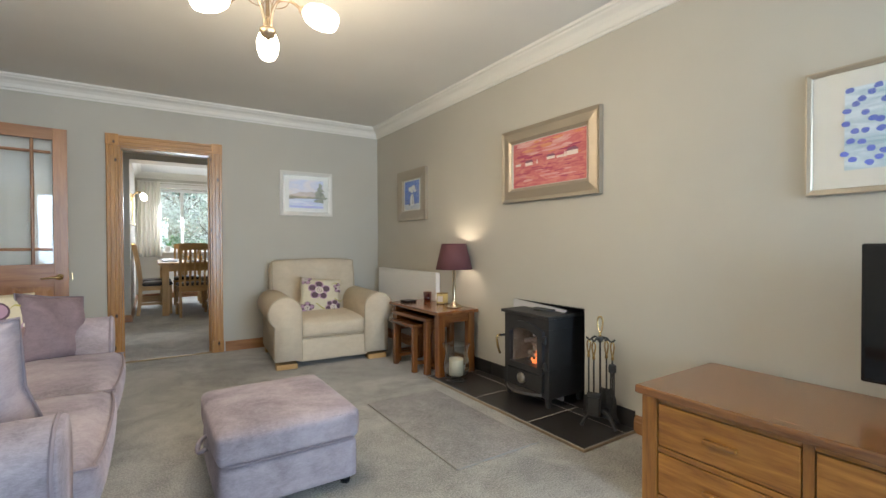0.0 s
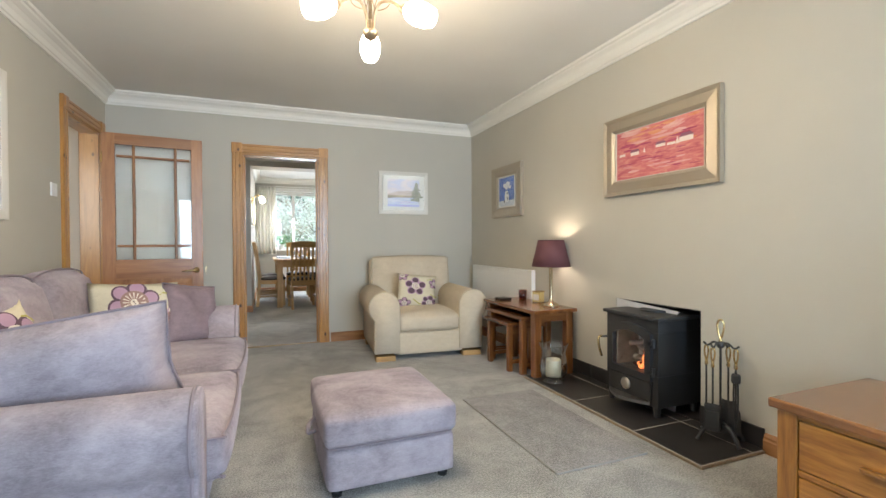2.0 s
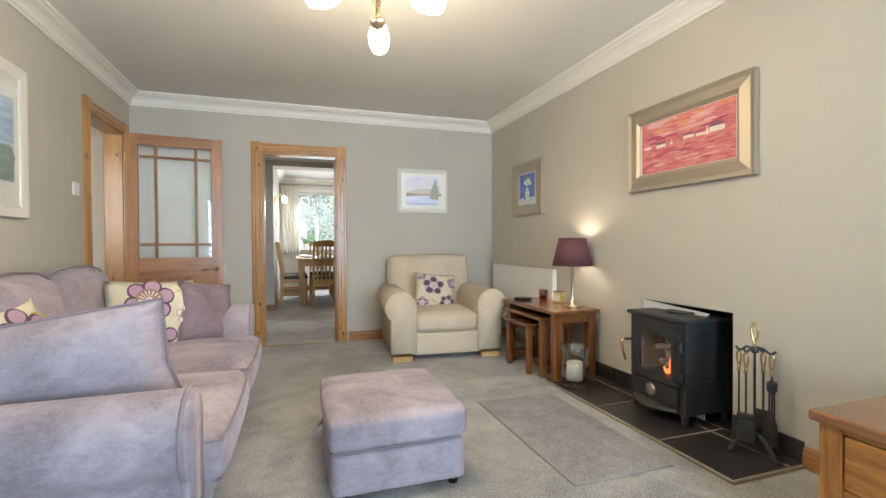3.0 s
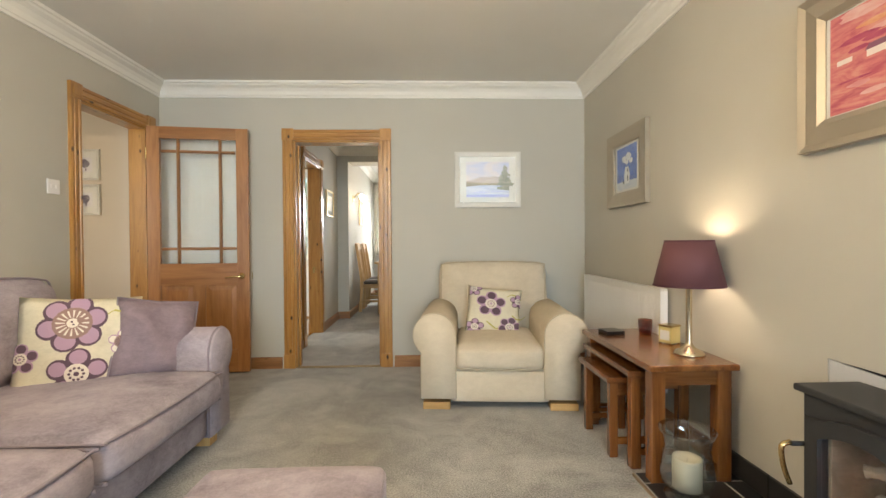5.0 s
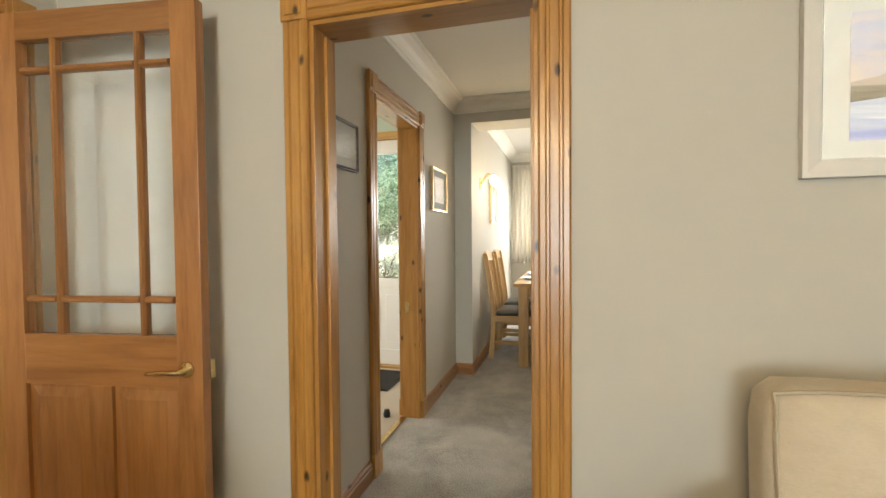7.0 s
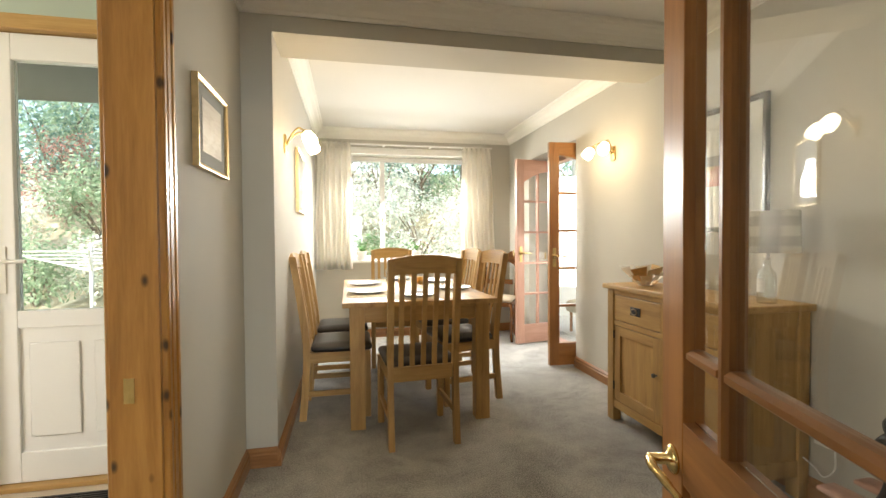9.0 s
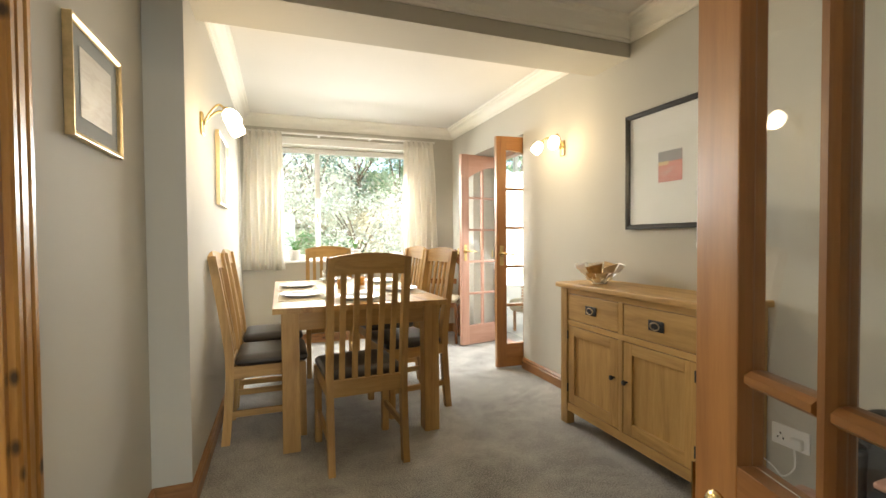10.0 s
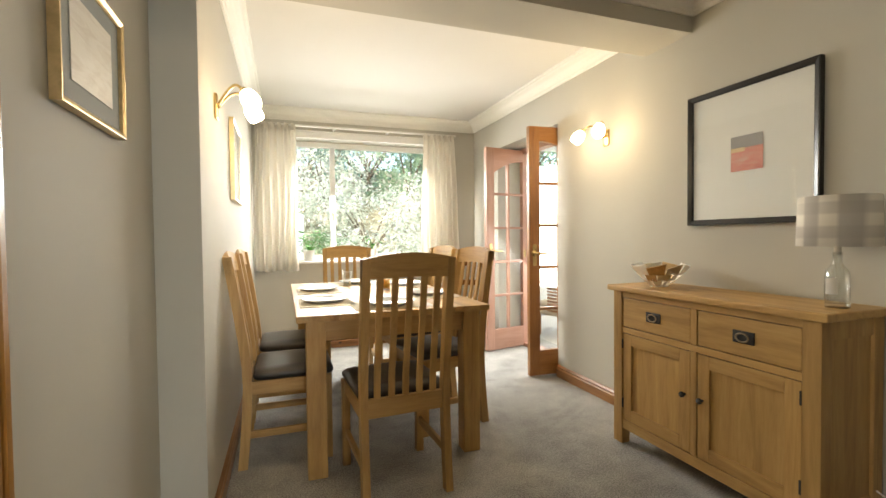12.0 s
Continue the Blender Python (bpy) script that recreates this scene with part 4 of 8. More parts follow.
def stove():
    e = thing("wood_stove", "black cast-iron wood stove with a glass door and glowing fire", "stove", at=(2.53, 2.23, 0.017))
    # front faces -x
    bm = B()
    box(bm, -0.185, 0.16, -0.205, 0.205, 0.055, 0.236, 0.001, 1)
    body = part("body", bm, IRON, e)
    for nm, dims in (("firebox_head", (-0.185, 0.16, -0.205, 0.205, 0.4862, 0.555)), ("side_panel", (-0.185, 0.16, -0.205, -0.137, 0.2362, 0.486)), ("side_panel", (-0.185, 0.16, 0.137, 0.205, 0.2362, 0.486)), ("back_panel", (0.06, 0.16, -0.1368, 0.1368, 0.2362, 0.486))):
        bm = B()
        box(bm, *dims, 0.001, 1)
        part(nm, bm, IRON, e)
    bm = B()
    box(bm, -0.205, 0.17, -0.225, 0.225, 0.556, 0.578, 0.006)
    part("top_plate", bm, IRON, e)
    bm = B()
    lathe(bm, [(0, 0), (0.085, 0), (0.085, 0.01), (0, 0.01)], 24, (0.0, 0, 0.579))
    part("flue_blank", bm, IRON, e)
    bm = B()
    # door frame with an arched head
    N = 10
    outer, inner = [], []
    hw, zb, zt, rise = 0.170, 0.205, 0.475, 0.045
    iw, izb, izt, irise = 0.128, 0.243, 0.440, 0.035
    for k in range(N + 1):
        u = -1 + 2 * k / N
        outer.append((u * hw, zt + rise * (1 - u * u)))
        inner.append((u * iw, izt + irise * (1 - u * u)))
    outer = [(-hw, zb)] + outer + [(hw, zb)]
    inner = [(-iw, izb)] + inner + [(iw, izb)]
    for xa, xb in ((-0.212, -0.186),):
        vo = [[bm.verts.new((x, y, z)) for y, z in outer] for x in (xa, xb)]
        vi = [[bm.verts.new((x, y, z)) for y, z in inner] for x in (xa, xb)]
        n = len(outer)
        for k in range(n):
            l = (k + 1) % n
            bm.faces.new((vo[0][k], vo[0][l], vi[0][l], vi[0][k]))
            bm.faces.new((vo[1][k], vo[1][l], vi[1][l], vi[1][k]))
            bm.faces.new((vo[0][k], vo[0][l], vo[1][l], vo[1][k]))
            bm.faces.new((vi[0][k], vi[0][l], vi[1][l], vi[1][k]))
    bmesh.ops.bevel(bm, geom=[ed for ed in bm.edges if all(v.co.x < -0.2 for v in ed.verts) and len(ed.link_faces) == 2 and ed.calc_face_angle(0) > 1], offset=0.004, segments=1, affect="EDGES")
    door = part("door", bm, IRON, e)
    bm = B()
    box(bm, -0.1985, -0.1945, -0.132, 0.132, 0.240, 0.478)
    g = part("pane", bm, PANE, door)
    g.visible_shadow = False
    # firebox behind the glass
    brick = velvet("sooty_firebrick", (0.13, 0.10, 0.075), (0.34, 0.28, 0.21), 0.0, 14)
    for x0, x1, y0, y1 in ((0.045, 0.0597, -0.136, 0.136), (-0.17, 0.0447, -0.1365, -0.124), (-0.17, 0.0447, 0.124, 0.1365)):
        bm = B()
        box(bm, x0, x1, y0, y1, 0.2367, 0.4853, 0.002, 1)
        part("firebrick", bm, brick, e)
    rnd = random.Random(12)
    for y, z, r, ln, tilt, turn in ((-0.01, 0.345, 0.024, 0.17, 8, 20), (0.02, 0.385, 0.018, 0.14, -12, -35), (-0.02, 0.275, 0.026, 0.20, 3, 5)):
        bm = B()
        d = Vector((math.sin(radians(turn)), math.cos(radians(turn)), math.sin(radians(tilt)))) * (ln / 2)
        c = Vector((-0.075, y, z))
        tube(bm, curve_pts([c - d, c - d * 0.4 + Vector((0.004, 0, 0.004)), c + d * 0.3, c + d], 4), [r * rnd.uniform(0.82, 1.1) for _ in range(13)], 9)
        part("log", bm, velvet("ashy_log", (0.10, 0.085, 0.07), (0.42, 0.39, 0.35), 0.0, 30), e, "pale ashy log", True)
    for k in range(26):
        bm = B()
        r = rnd.uniform(0.010, 0.020)
        vs = bmesh.ops.create_icosphere(bm, subdivisions=1, radius=r)["verts"]
        for v in vs:
            v.co = Vector((v.co.x * rnd.uniform(0.7, 1.2), v.co.y * rnd.uniform(0.7, 1.3), v.co.z * rnd.uniform(0.6, 1.1)))
        up = rnd.random() ** 1.6
        bmesh.ops.translate(bm, verts=bm.verts, vec=(-0.125 + rnd.uniform(-0.025, 0.05), -0.06 + rnd.gauss(0, 0.036) * (1 - 0.5 * up), 0.249 + 0.085 * up))
        part("ember", bm, FIRE if k % 4 else CHAR, e, "glowing orange ember" if k % 4 else "charred black ember")
    bm = B()
    box(bm, -0.205, -0.186, -0.165, 0.165, 0.085, 0.198, 0.008)
    part("ash_door", bm, IRON, e)
    bm = B()
    lathe(bm, [(0, 0), (0.036, 0), (0.036, 0.006), (0.024, 0.014), (0.010, 0.016), (0, 0.018)], 20, m=pose(-0.205, 0.02, 0.145, 0, -90, 0))
    part("air_control", bm, NICKEL, e, "round metal air control", True)
    bm = B()
    N = 12
    top = [(-0.205 - 0.075 * math.sin(math.pi * k / N), -0.165 + 0.33 * k / N) for k in range(N + 1)]
    a = [bm.verts.new((x, y, 0.086)) for x, y in top]
    b = [bm.verts.new((x, y, 0.068)) for x, y in top]
    bm.faces.new(a)
    bm.faces.new(b[::-1])
    for k in range(N):
        bm.faces.new((a[k], a[k + 1], b[k + 1], b[k]))
    part("ash_lip", bm, metal("worn_steel", (0.30, 0.29, 0.28), 0.45), e, "worn grey ash lip")
    for z in (0.235, 0.40):
        bm = B()
        tube(bm, [(-0.200, -0.185, z), (-0.200, -0.185, z + 0.05)], 0.011, 10)
        box(bm, -0.212, -0.196, -0.185, -0.150, z + 0.012, z + 0.038, 0.003)
        part("hinge", bm, IRON, e)
    bm = B()
    tube(bm, [(-0.195, 0.19, 0.40), (-0.235, 0.195, 0.40)], 0.008, 8)
    part("latch", bm, IRON, e)
    bm = B()
    tube(bm, curve_pts([(-0.235, 0.195, 0.405), (-0.262, 0.197, 0.39), (-0.255, 0.198, 0.33), (-0.235, 0.198, 0.275)], 5), 0.008, 8)
    part("door_handle", bm, BRASS, e, "curved brass door handle", True)
    for x in (-0.165, 0.12):
        for y in (-0.18, 0.18):
            bm = B()
            lathe(bm, [(0, 0), (0.016, 0), (0.022, 0.055), (0, 0.055)], 8, (x, y, 0))
            part("leg", bm, IRON, e)
    return e


stove()


def companion_set():
    e = thing("fireside_tool_set", "black iron fireside tool set with looped brass handles on a stand", "fire tools", at=(2.405, 1.695, 0.017), rz=28)
    for s in (-1, 1):
        for q in (-1, 1):
            bm = B()
            tube(bm, curve_pts([(0, 0, 0.088), (0.035 * s, 0.045 * q, 0.082), (0.052 * s, 0.072 * q, 0.045), (0.062 * s, 0.090 * q, 0.008)], 5), [0.013] * 5 + [0.0105] * 11, 8)
            part("foot", bm, IRON, e, smooth=True)
    bm = B()
    lathe(bm, [(0, 0.070), (0.024, 0.074), (0.026, 0.092), (0.010, 0.104), (0.0055, 0.112), (0.0055, 0.470), (0.016, 0.476), (0.019, 0.490), (0.012, 0.505), (0, 0.507)], 12)
    part("pole", bm, IRON, e, smooth=True)

    def loop(x, y, z0, z1, w, parent, r=0.0042):
        """Slim open brass loop from z0 up to z1."""
        bm = B()
        pts = []
        for k in range(25):
            t = 2 * math.pi * k / 24
            u = 0.5 - 0.5 * math.cos(t)
            pts.append((x, y + w * math.sin(t) * (0.45 + 0.75 * u), z0 + (z1 - z0) * u))
        tube(bm, pts, r, 8, False)
        lathe(bm, [(0.0075, -0.022), (0.009, -0.014), (0.006, -0.004), (0.008, 0.003), (0, 0.004)], 10, (x, y, z0))
        return part("handle", bm, BRASS, parent, "looped brass handle", True)

    loop(0, 0, 0.520, 0.615, 0.016, e, 0.005)
    for k, (hx, hy) in enumerate(((0.010, 0.064), (-0.036, 0.028), (0.026, -0.030), (-0.005, -0.066))):
        bm = B()
        tube(bm, curve_pts([(0, 0, 0.488), (hx * 0.45, hy * 0.45, 0.500), (hx * 0.9, hy * 0.9, 0.478), (hx * 1.22, hy * 1.22, 0.492)], 4), 0.0055, 6)
        part("hook", bm, IRON, e)
        bm = B()
        tube(bm, [(hx, hy, 0.17), (hx, hy, 0.385)], 0.0045, 6)
        if k == 0:
            tube(bm, curve_pts([(hx, hy, 0.18), (hx, hy, 0.09), (hx - 0.012, hy + 0.012, 0.055), (hx - 0.03, hy + 0.02, 0.065)], 4), 0.0055, 6)
            nm, lb = "poker", ""
        elif k == 1:
            box(bm, hx - 0.013, hx + 0.013, hy - 0.036, hy + 0.036, 0.165, 0.192, 0.006)
            box(bm, hx - 0.017, hx + 0.017, hy - 0.036, hy + 0.036, 0.060, 0.166, 0.008)
            nm, lb = "brush", "black bristle hearth brush"
        elif k == 2:
            rows = []
            for j in range(9):
                v = j / 8
                z = 0.205 - 0.165 * v
                wd = 0.030 + 0.022 * min(1, v * 2.5)
                rows.append([bm.verts.new((hx + 0.020 * abs(u) ** 2 - 0.012 * v + o, hy + u * wd, z)) for o in (0, 0.003) for u in (-1, -0.6, 0, 0.6, 1)])
            for p, q in zip(rows, rows[1:]):
                for j in range(4):
                    bm.faces.new((p[j], p[j + 1], q[j + 1], q[j]))
                    bm.faces.new((p[5 + j], p[6 + j], q[6 + j], q[5 + j]))
                bm.faces.new((p[0], p[5], q[5], q[0]))
                bm.faces.new((p[4], p[9], q[9], q[4]))
            for p in (rows[0], rows[-1]):
                for j in range(4):
                    bm.faces.new((p[j], p[j + 1], p[6 + j], p[5 + j]))
            nm, lb = "shovel", "black curved shovel blade"
        else:
            for d in (-0.010, 0.010):
                tube(bm, curve_pts([(hx, hy, 0.37), (hx + d, hy + d, 0.30), (hx + d * 1.3, hy + d, 0.16), (hx + d * 0.3, hy, 0.09)], 4), 0.004, 6)
            box(bm, hx - 0.016, hx + 0.016, hy - 0.020, hy + 0.020, 0.305, 0.355, 0.010)
            nm, lb = "tongs", "black tongs with a spring cap"
        tool = part(nm, bm, IRON, e, lb)
        loop(hx, hy, 0.400, 0.475, 0.010, tool)
    return e


companion_set()

# rug
e = thing("hearth_rug", "thin pale grey hearth rug with a bound edge", "rug", at=(1.722, 2.257, 0))
bm = B()
rbox(bm, -0.257, 0.257, -0.503, 0.503, 0.001, 0.011, 0.004, 6)
part("rug_field", bm, RUG, e)
bm = B()
a, b = 0.257, 0.503
tube(bm, [(-a, -b, 0.006), (a, -b, 0.006), (a, b, 0.006), (-a, b, 0.006), (-a, -b, 0.006)], 0.005, 6)
part("bound_edge", bm, paint("grey_binding", (0.30, 0.285, 0.265), 0.9), e)


def nest_table(x0, x1, y0, y1, z, leg, label, plank=0.028):
    e = thing("nest_table", label, "side table", "nest of tables", at=((x0 + x1) / 2, (y0 + y1) / 2, 0))
    w, d = (x1 - x0) / 2, (y1 - y0) / 2
    bm = B()
    box(bm, -w, w, -d, d, z - plank, z, 0.006)
    part("tabletop", bm, ROSEWOOD["y"], e)
    i = 0.022
    for sx in (-1, 1):
        for sy in (-1, 1):
            bm = B()
            xa, xb = sorted((sx * (w - i), sx * (w - i - leg)))
            ya, yb = sorted((sy * (d - i), sy * (d - i - leg)))
            box(bm, xa, xb, ya, yb, 0, z - plank - 0.0005, 0.004)
            part("leg", bm, ROSEWOOD["z"], e)
    for sy in (-1, 1):
        bm = B()
        ya, yb = sorted((sy * (d - i - 0.008), sy * (d - i - 0.030)))
        box(bm, -w + i + leg + 0.0005, w - i - leg - 0.0005, ya, yb, z - plank - 0.065, z - plank - 0.0005, 0.002)
        part("apron", bm, ROSEWOOD["x"], e)
        bm = B()
        box(bm, -w + i + leg + 0.0005, w - i - leg - 0.0005, ya, yb, 0.06, 0.09, 0.002)
        part("stretcher", bm, ROSEWOOD["x"], e)
    bm = B()
    box(bm, w - i - 0.030, w - i - 0.008, -d + i + leg + 0.0005, d - i - leg - 0.0005, z - plank - 0.065, z - plank - 0.0005, 0.002)
    part("apron", bm, ROSEWOOD["y"], e)
    return e


nest_table(2.105, 2.495, 2.925, 3.745, 0.520, 0.060, "dark glossy wooden table, the largest of a nest")
nest_table(2.085, 2.40, 3.075, 3.675, 0.455, 0.048, "dark glossy wooden table pulled partly from the nest")
nest_table(2.035, 2.30, 3.19, 3.60, 0.392, 0.040, "small dark glossy wooden table of the nest")


def table_lamp():
    e = thing("table_lamp", "brushed metal table lamp with a plum tapered shade, lit", "lamp", at=(2.380, 3.105, 0.520))
    bm = B()
    lathe(bm, [(0, 0), (0.066, 0), (0.066, 0.008), (0.058, 0.018), (0.028, 0.034), (0.020, 0.044), (0.015, 0.052), (0.0135, 0.06), (0.0135, 0.31), (0.017, 0.315), (0.017, 0.33), (0, 0.33)], 28)
    part("stand", bm, metal("pale_brass", (0.72, 0.62, 0.44), 0.25), e, smooth=True)
    bm = B()
    lathe(bm, [(0.150, 0.318), (0.102, 0.520), (0.1005, 0.520), (0.1485, 0.318)], 40, closed=True)
    shade_ob = part("shade", bm, paint("plum_pleated_silk", (0.13, 0.048, 0.052), 0.75, 0.12, 160, 0.3), e, "plum fabric shade", True)
    band = paint("plum_trim", (0.09, 0.025, 0.035), 0.7)
    for z, r in ((0.318, 0.1503), (0.520, 0.1023)):
        bm = B()
        lathe(bm, [(r, z - 0.004), (r + 0.0015, z), (r, z + 0.004), (r - 0.003, z)], 40, closed=True)
        part("trim_band", bm, band, shade_ob)
    bm = B()
    lathe(bm, [(0, 0.33), (0.012, 0.335), (0.028, 0.395), (0.028, 0.415), (0.015, 0.44), (0, 0.445)], 14)
    b = part("bulb", bm, BULB, e, "lit bulb", True)
    b.visible_shadow = False
    return e


table_lamp()
bulb_light("table_lamp_light", (2.380, 3.105, 0.995), 1.1)

# things on the nest of tables
e = thing("coaster_stack", "stack of black slate coasters on the nest table", "coasters", at=(2.225, 3.60, 0.520), rz=8)
for k in range(4):
    bm = B()
    box(bm, -0.052, 0.052, -0.052, 0.052, 0.0055 * k + 0.0004, 0.0055 * k + 0.0052, 0.0015)
    part("coaster", bm, BLACK, e)
e = thing("tealight_holder", "amber glass candle holder on the nest table", "candle holder", at=(2.40, 3.56, 0.520))
bm = B()
lathe(bm, [(0, 0), (0.030, 0), (0.034, 0.02), (0.038, 0.085), (0.0355, 0.085), (0.031, 0.012), (0, 0.010)], 24)
part("glass_cup", bm, thin_glass("amber_glass", (0.62, 0.20, 0.07)), e, smooth=True)
bm = B()
lathe(bm, [(0, 0.0105), (0.028, 0.0105), (0.029, 0.034), (0, 0.034)], 18)
part("wax", bm, paint("red_brown_wax", (0.25, 0.04, 0.012), 0.5), e, smooth=True)
e = thing("candle_box", "pale gold candle in a small box on the nest table", "candle", at=(2.415, 3.335, 0.520), rz=25)
bm = B()
box(bm, -0.036, 0.036, -0.036, 0.036, 0.006, 0.088, 0.003)
part("box", bm, paint("pale_gold_card", (0.52, 0.42, 0.17), 0.35), e)
bm = B()
box(bm, -0.0385, 0.0385, -0.0385, 0.0385, 0.0885, 0.098, 0.003)
part("lid", bm, BRASS, e, "brassy lid")
bm = B()
box(bm, -0.0375, -0.0362, -0.026, 0.026, 0.022, 0.07)
part("label_panel", bm, MOUNT, e, "pale blank label")
for sx in (-1, 1):
    for sy in (-1, 1):
        bm = B()
        box(bm, sx * 0.03 - 0.005, sx * 0.03 + 0.005, sy * 0.03 - 0.005, sy * 0.03 + 0.005, 0, 0.0065)
        part("foot", bm, BRASS, e)

# hurricane vase with candle on the hearth
e = thing("hurricane_vase", "clear glass hurricane vase with a cream pillar candle", "candle holder", at=(2.215, 2.84, 0.017))
bm = B()
lathe(bm, [(p, q * 0.84) for p, q in [(0, 0), (0.07936, 0), (0.08448, 0.00976), (0.0384, 0.02196), (0.03328, 0.03172), (0.0704, 0.04148), (0.09472, 0.0732), (0.1011, 0.122), (0.09216, 0.1891), (0.08448, 0.244), (0.09216, 0.2928), (0.1062, 0.327), (0.1024, 0.327), (0.08832, 0.2928), (0.08064, 0.244), (0.08832, 0.1891), (0.09728, 0.122), (0.09088, 0.07564), (0.06656, 0.0488), (0, 0.04636)]], 32)
part("glass_body", bm, CLEAR, e, smooth=True)
bm = B()
lathe(bm, [(p, q * 0.84) for p, q in [(0, 0.04758), (0.05376, 0.04758), (0.05504, 0.183), (0.05248, 0.1928), (0.0448, 0.1769), (0, 0.1684)]], 20)
part("candle", bm, WAX, e, "cream pillar candle", True)
bm = B()
tube(bm, [(0, 0, 0.141), (0.001, 0, 0.157)], 0.0015, 6)
part("wick", bm, BLACK, e)


def radiator(name, label, at, rz, length, z0, z1):
    """Ribbed panel radiator; local x along the wall, -y into the room."""
    e = thing(name, label, "radiator", at=at, rz=rz)
    bm = B()
    n = int(length / 0.033)
    pts = []
    for k in range(n):
        x = -length / 2 + length * k / n
        s = length / n
        pts += [(x, 0.0), (x + s * 0.3, 0.0), (x + s * 0.45, 0.0020), (x + s * 0.85, 0.0020)]
    pts.append((length / 2, 0.0))
    rows = []
    for z, flat in ((z0, 1), (z0 + 0.03, 1), (z0 + 0.04, 0), (z1 - 0.04, 0), (z1 - 0.03, 1), (z1, 1)):
        rows.append([bm.verts.new((x, -0.06 + (0 if flat else y), z)) for x, y in pts])
    for a, b in zip(rows, rows[1:]):
        for k in range(len(pts) - 1):
            bm.faces.new((a[k], a[k + 1], b[k + 1], b[k]))
    part("panel", bm, WHITE, e)
    bm = B()
    box(bm, -length / 2, length / 2, -0.0495, -0.025, z0, z1 - 0.004)
    part("rear_panel", bm, WHITE, e)
    bm = B()
    box(bm, -length / 2 - 0.003, length / 2 + 0.003, -0.064, -0.02, z1 + 0.0005, z1 + 0.010, 0.003)
    for s in (-1, 1):
        box(bm, s * length / 2 - 0.002 + s * 0.003, s * length / 2 + 0.002 + s * 0.003, -0.062, -0.02, z0, z1, 0.001)
    part("top_grille", bm, WHITE, e)
    for s in (-0.4, 0.4):
        bm = B()
        box(bm, s * length - 0.015, s * length + 0.015, -0.025, 0.0, z0 + 0.05, z1 - 0.05)
        part("bracket", bm, WHITE, e)
    bm = B()
    tube(bm, [(-length / 2 - 0.004, -0.04, z1 - 0.035), (-length / 2 - 0.03, -0.04, z1 - 0.035)], 0.012, 10)
    part("bleed_cap", bm, WHITE, e)
    bm = B()
    tube(bm, curve_pts([(-length / 2, -0.04, z0 + 0.03), (-length / 2 - 0.03, -0.04, z0 + 0.03), (-length / 2 - 0.035, -0.04, z0 - 0.02), (-length / 2 - 0.035, -0.04, 0.0)], 4), 0.008, 8)
    part("pipe", bm, WHITE, e)
    return e


radiator("radiator", "white ribbed panel radiator under the blue picture", (2.53, 4.13, 0), -90, 1.20, 0.20, 0.768)


def framed_picture(label, at, rz, w, h, frame_w, depth, frame_mat, mount, art_w, art_h, art, glazed=True, mount_mat=None, bevel_in=0.0, slip=None, name="framed_picture"):
    """Picture on a wall, centred at `at`; local x along the wall, -y out of it. art: list of (material, shapes) drawn as flat shapes."""
    e = thing(name, label, "picture", "pictures on the walls")
    e.matrix_world = pose(*at, 0, 0, rz)
    prof = [(0, 0), (0, depth), (frame_w * 0.25, depth + bevel_in), (frame_w * 0.8, depth * 0.8 - bevel_in * 0.6), (frame_w, depth * 0.6), (frame_w, 0)]
    W, H = w / 2, h / 2
    bm = B()
    ring = []
    for sx, sz in ((-1, -1), (1, -1), (1, 1), (-1, 1)):
        ring.append([bm.verts.new((sx * (W - o), -d - 0.002, sz * (H - o))) for o, d in prof])
    for k in range(4):
        a, b = ring[k], ring[(k + 1) % 4]
        for j in range(len(prof)):
            l = (j + 1) % len(prof)
            bm.faces.new((a[j], b[j], b[l], a[l]))
    part("frame", bm, frame_mat, e)
    bm = B()
    box(bm, -W + frame_w * 0.9, W - frame_w * 0.9, -0.012, -0.003, -H + frame_w * 0.9, H - frame_w * 0.9)
    part("mount", bm, mount_mat or MOUNT, e, "pale card mount")
    if slip:
        bm = B()
        for sx0, sx1, sz0, sz1 in ((-1, 1, 1, 1), (-1, 1, -1, -1)):
            box(bm, -art_w / 2 - 0.012, art_w / 2 + 0.012, -0.016, -0.0125, sz0 * art_h / 2 - 0.0 + min(0, sz0) * 0.012, sz0 * art_h / 2 + max(0, sz0) * 0.012)
        for s in (-1, 1):
            xa, xb = sorted((s * art_w / 2, s * (art_w / 2 + 0.012)))
            box(bm, xa, xb, -0.016, -0.0125, -art_h / 2, art_h / 2)
        part("slip", bm, slip, e)
    bm = B()
    mats = []
    box(bm, -art_w / 2, art_w / 2, -0.0140, -0.0125, -art_h / 2, art_h / 2, mi=0)
    mats.append(art[0])
    for k, (mt, shapes) in enumerate(art[1:]):
        mats.append(mt)
        for j, sh in enumerate(shapes):
            y = -0.0143 - 0.0004 * k - 0.000012 * j
            vs = [bm.verts.new((px * art_w / 2, y, pz * art_h / 2)) for px, pz in sh]
            bm.faces.new(vs).material_index = k + 1
    part("artwork", bm, mats, e)
    if glazed:
        bm = B()
        box(bm, -W + frame_w * 0.9, W - frame_w * 0.9, -0.0205, -0.0190, -H + frame_w * 0.9, H - frame_w * 0.9)
        g = part("glazing", bm, PANE, e)
        g.visible_shadow = False
    return e


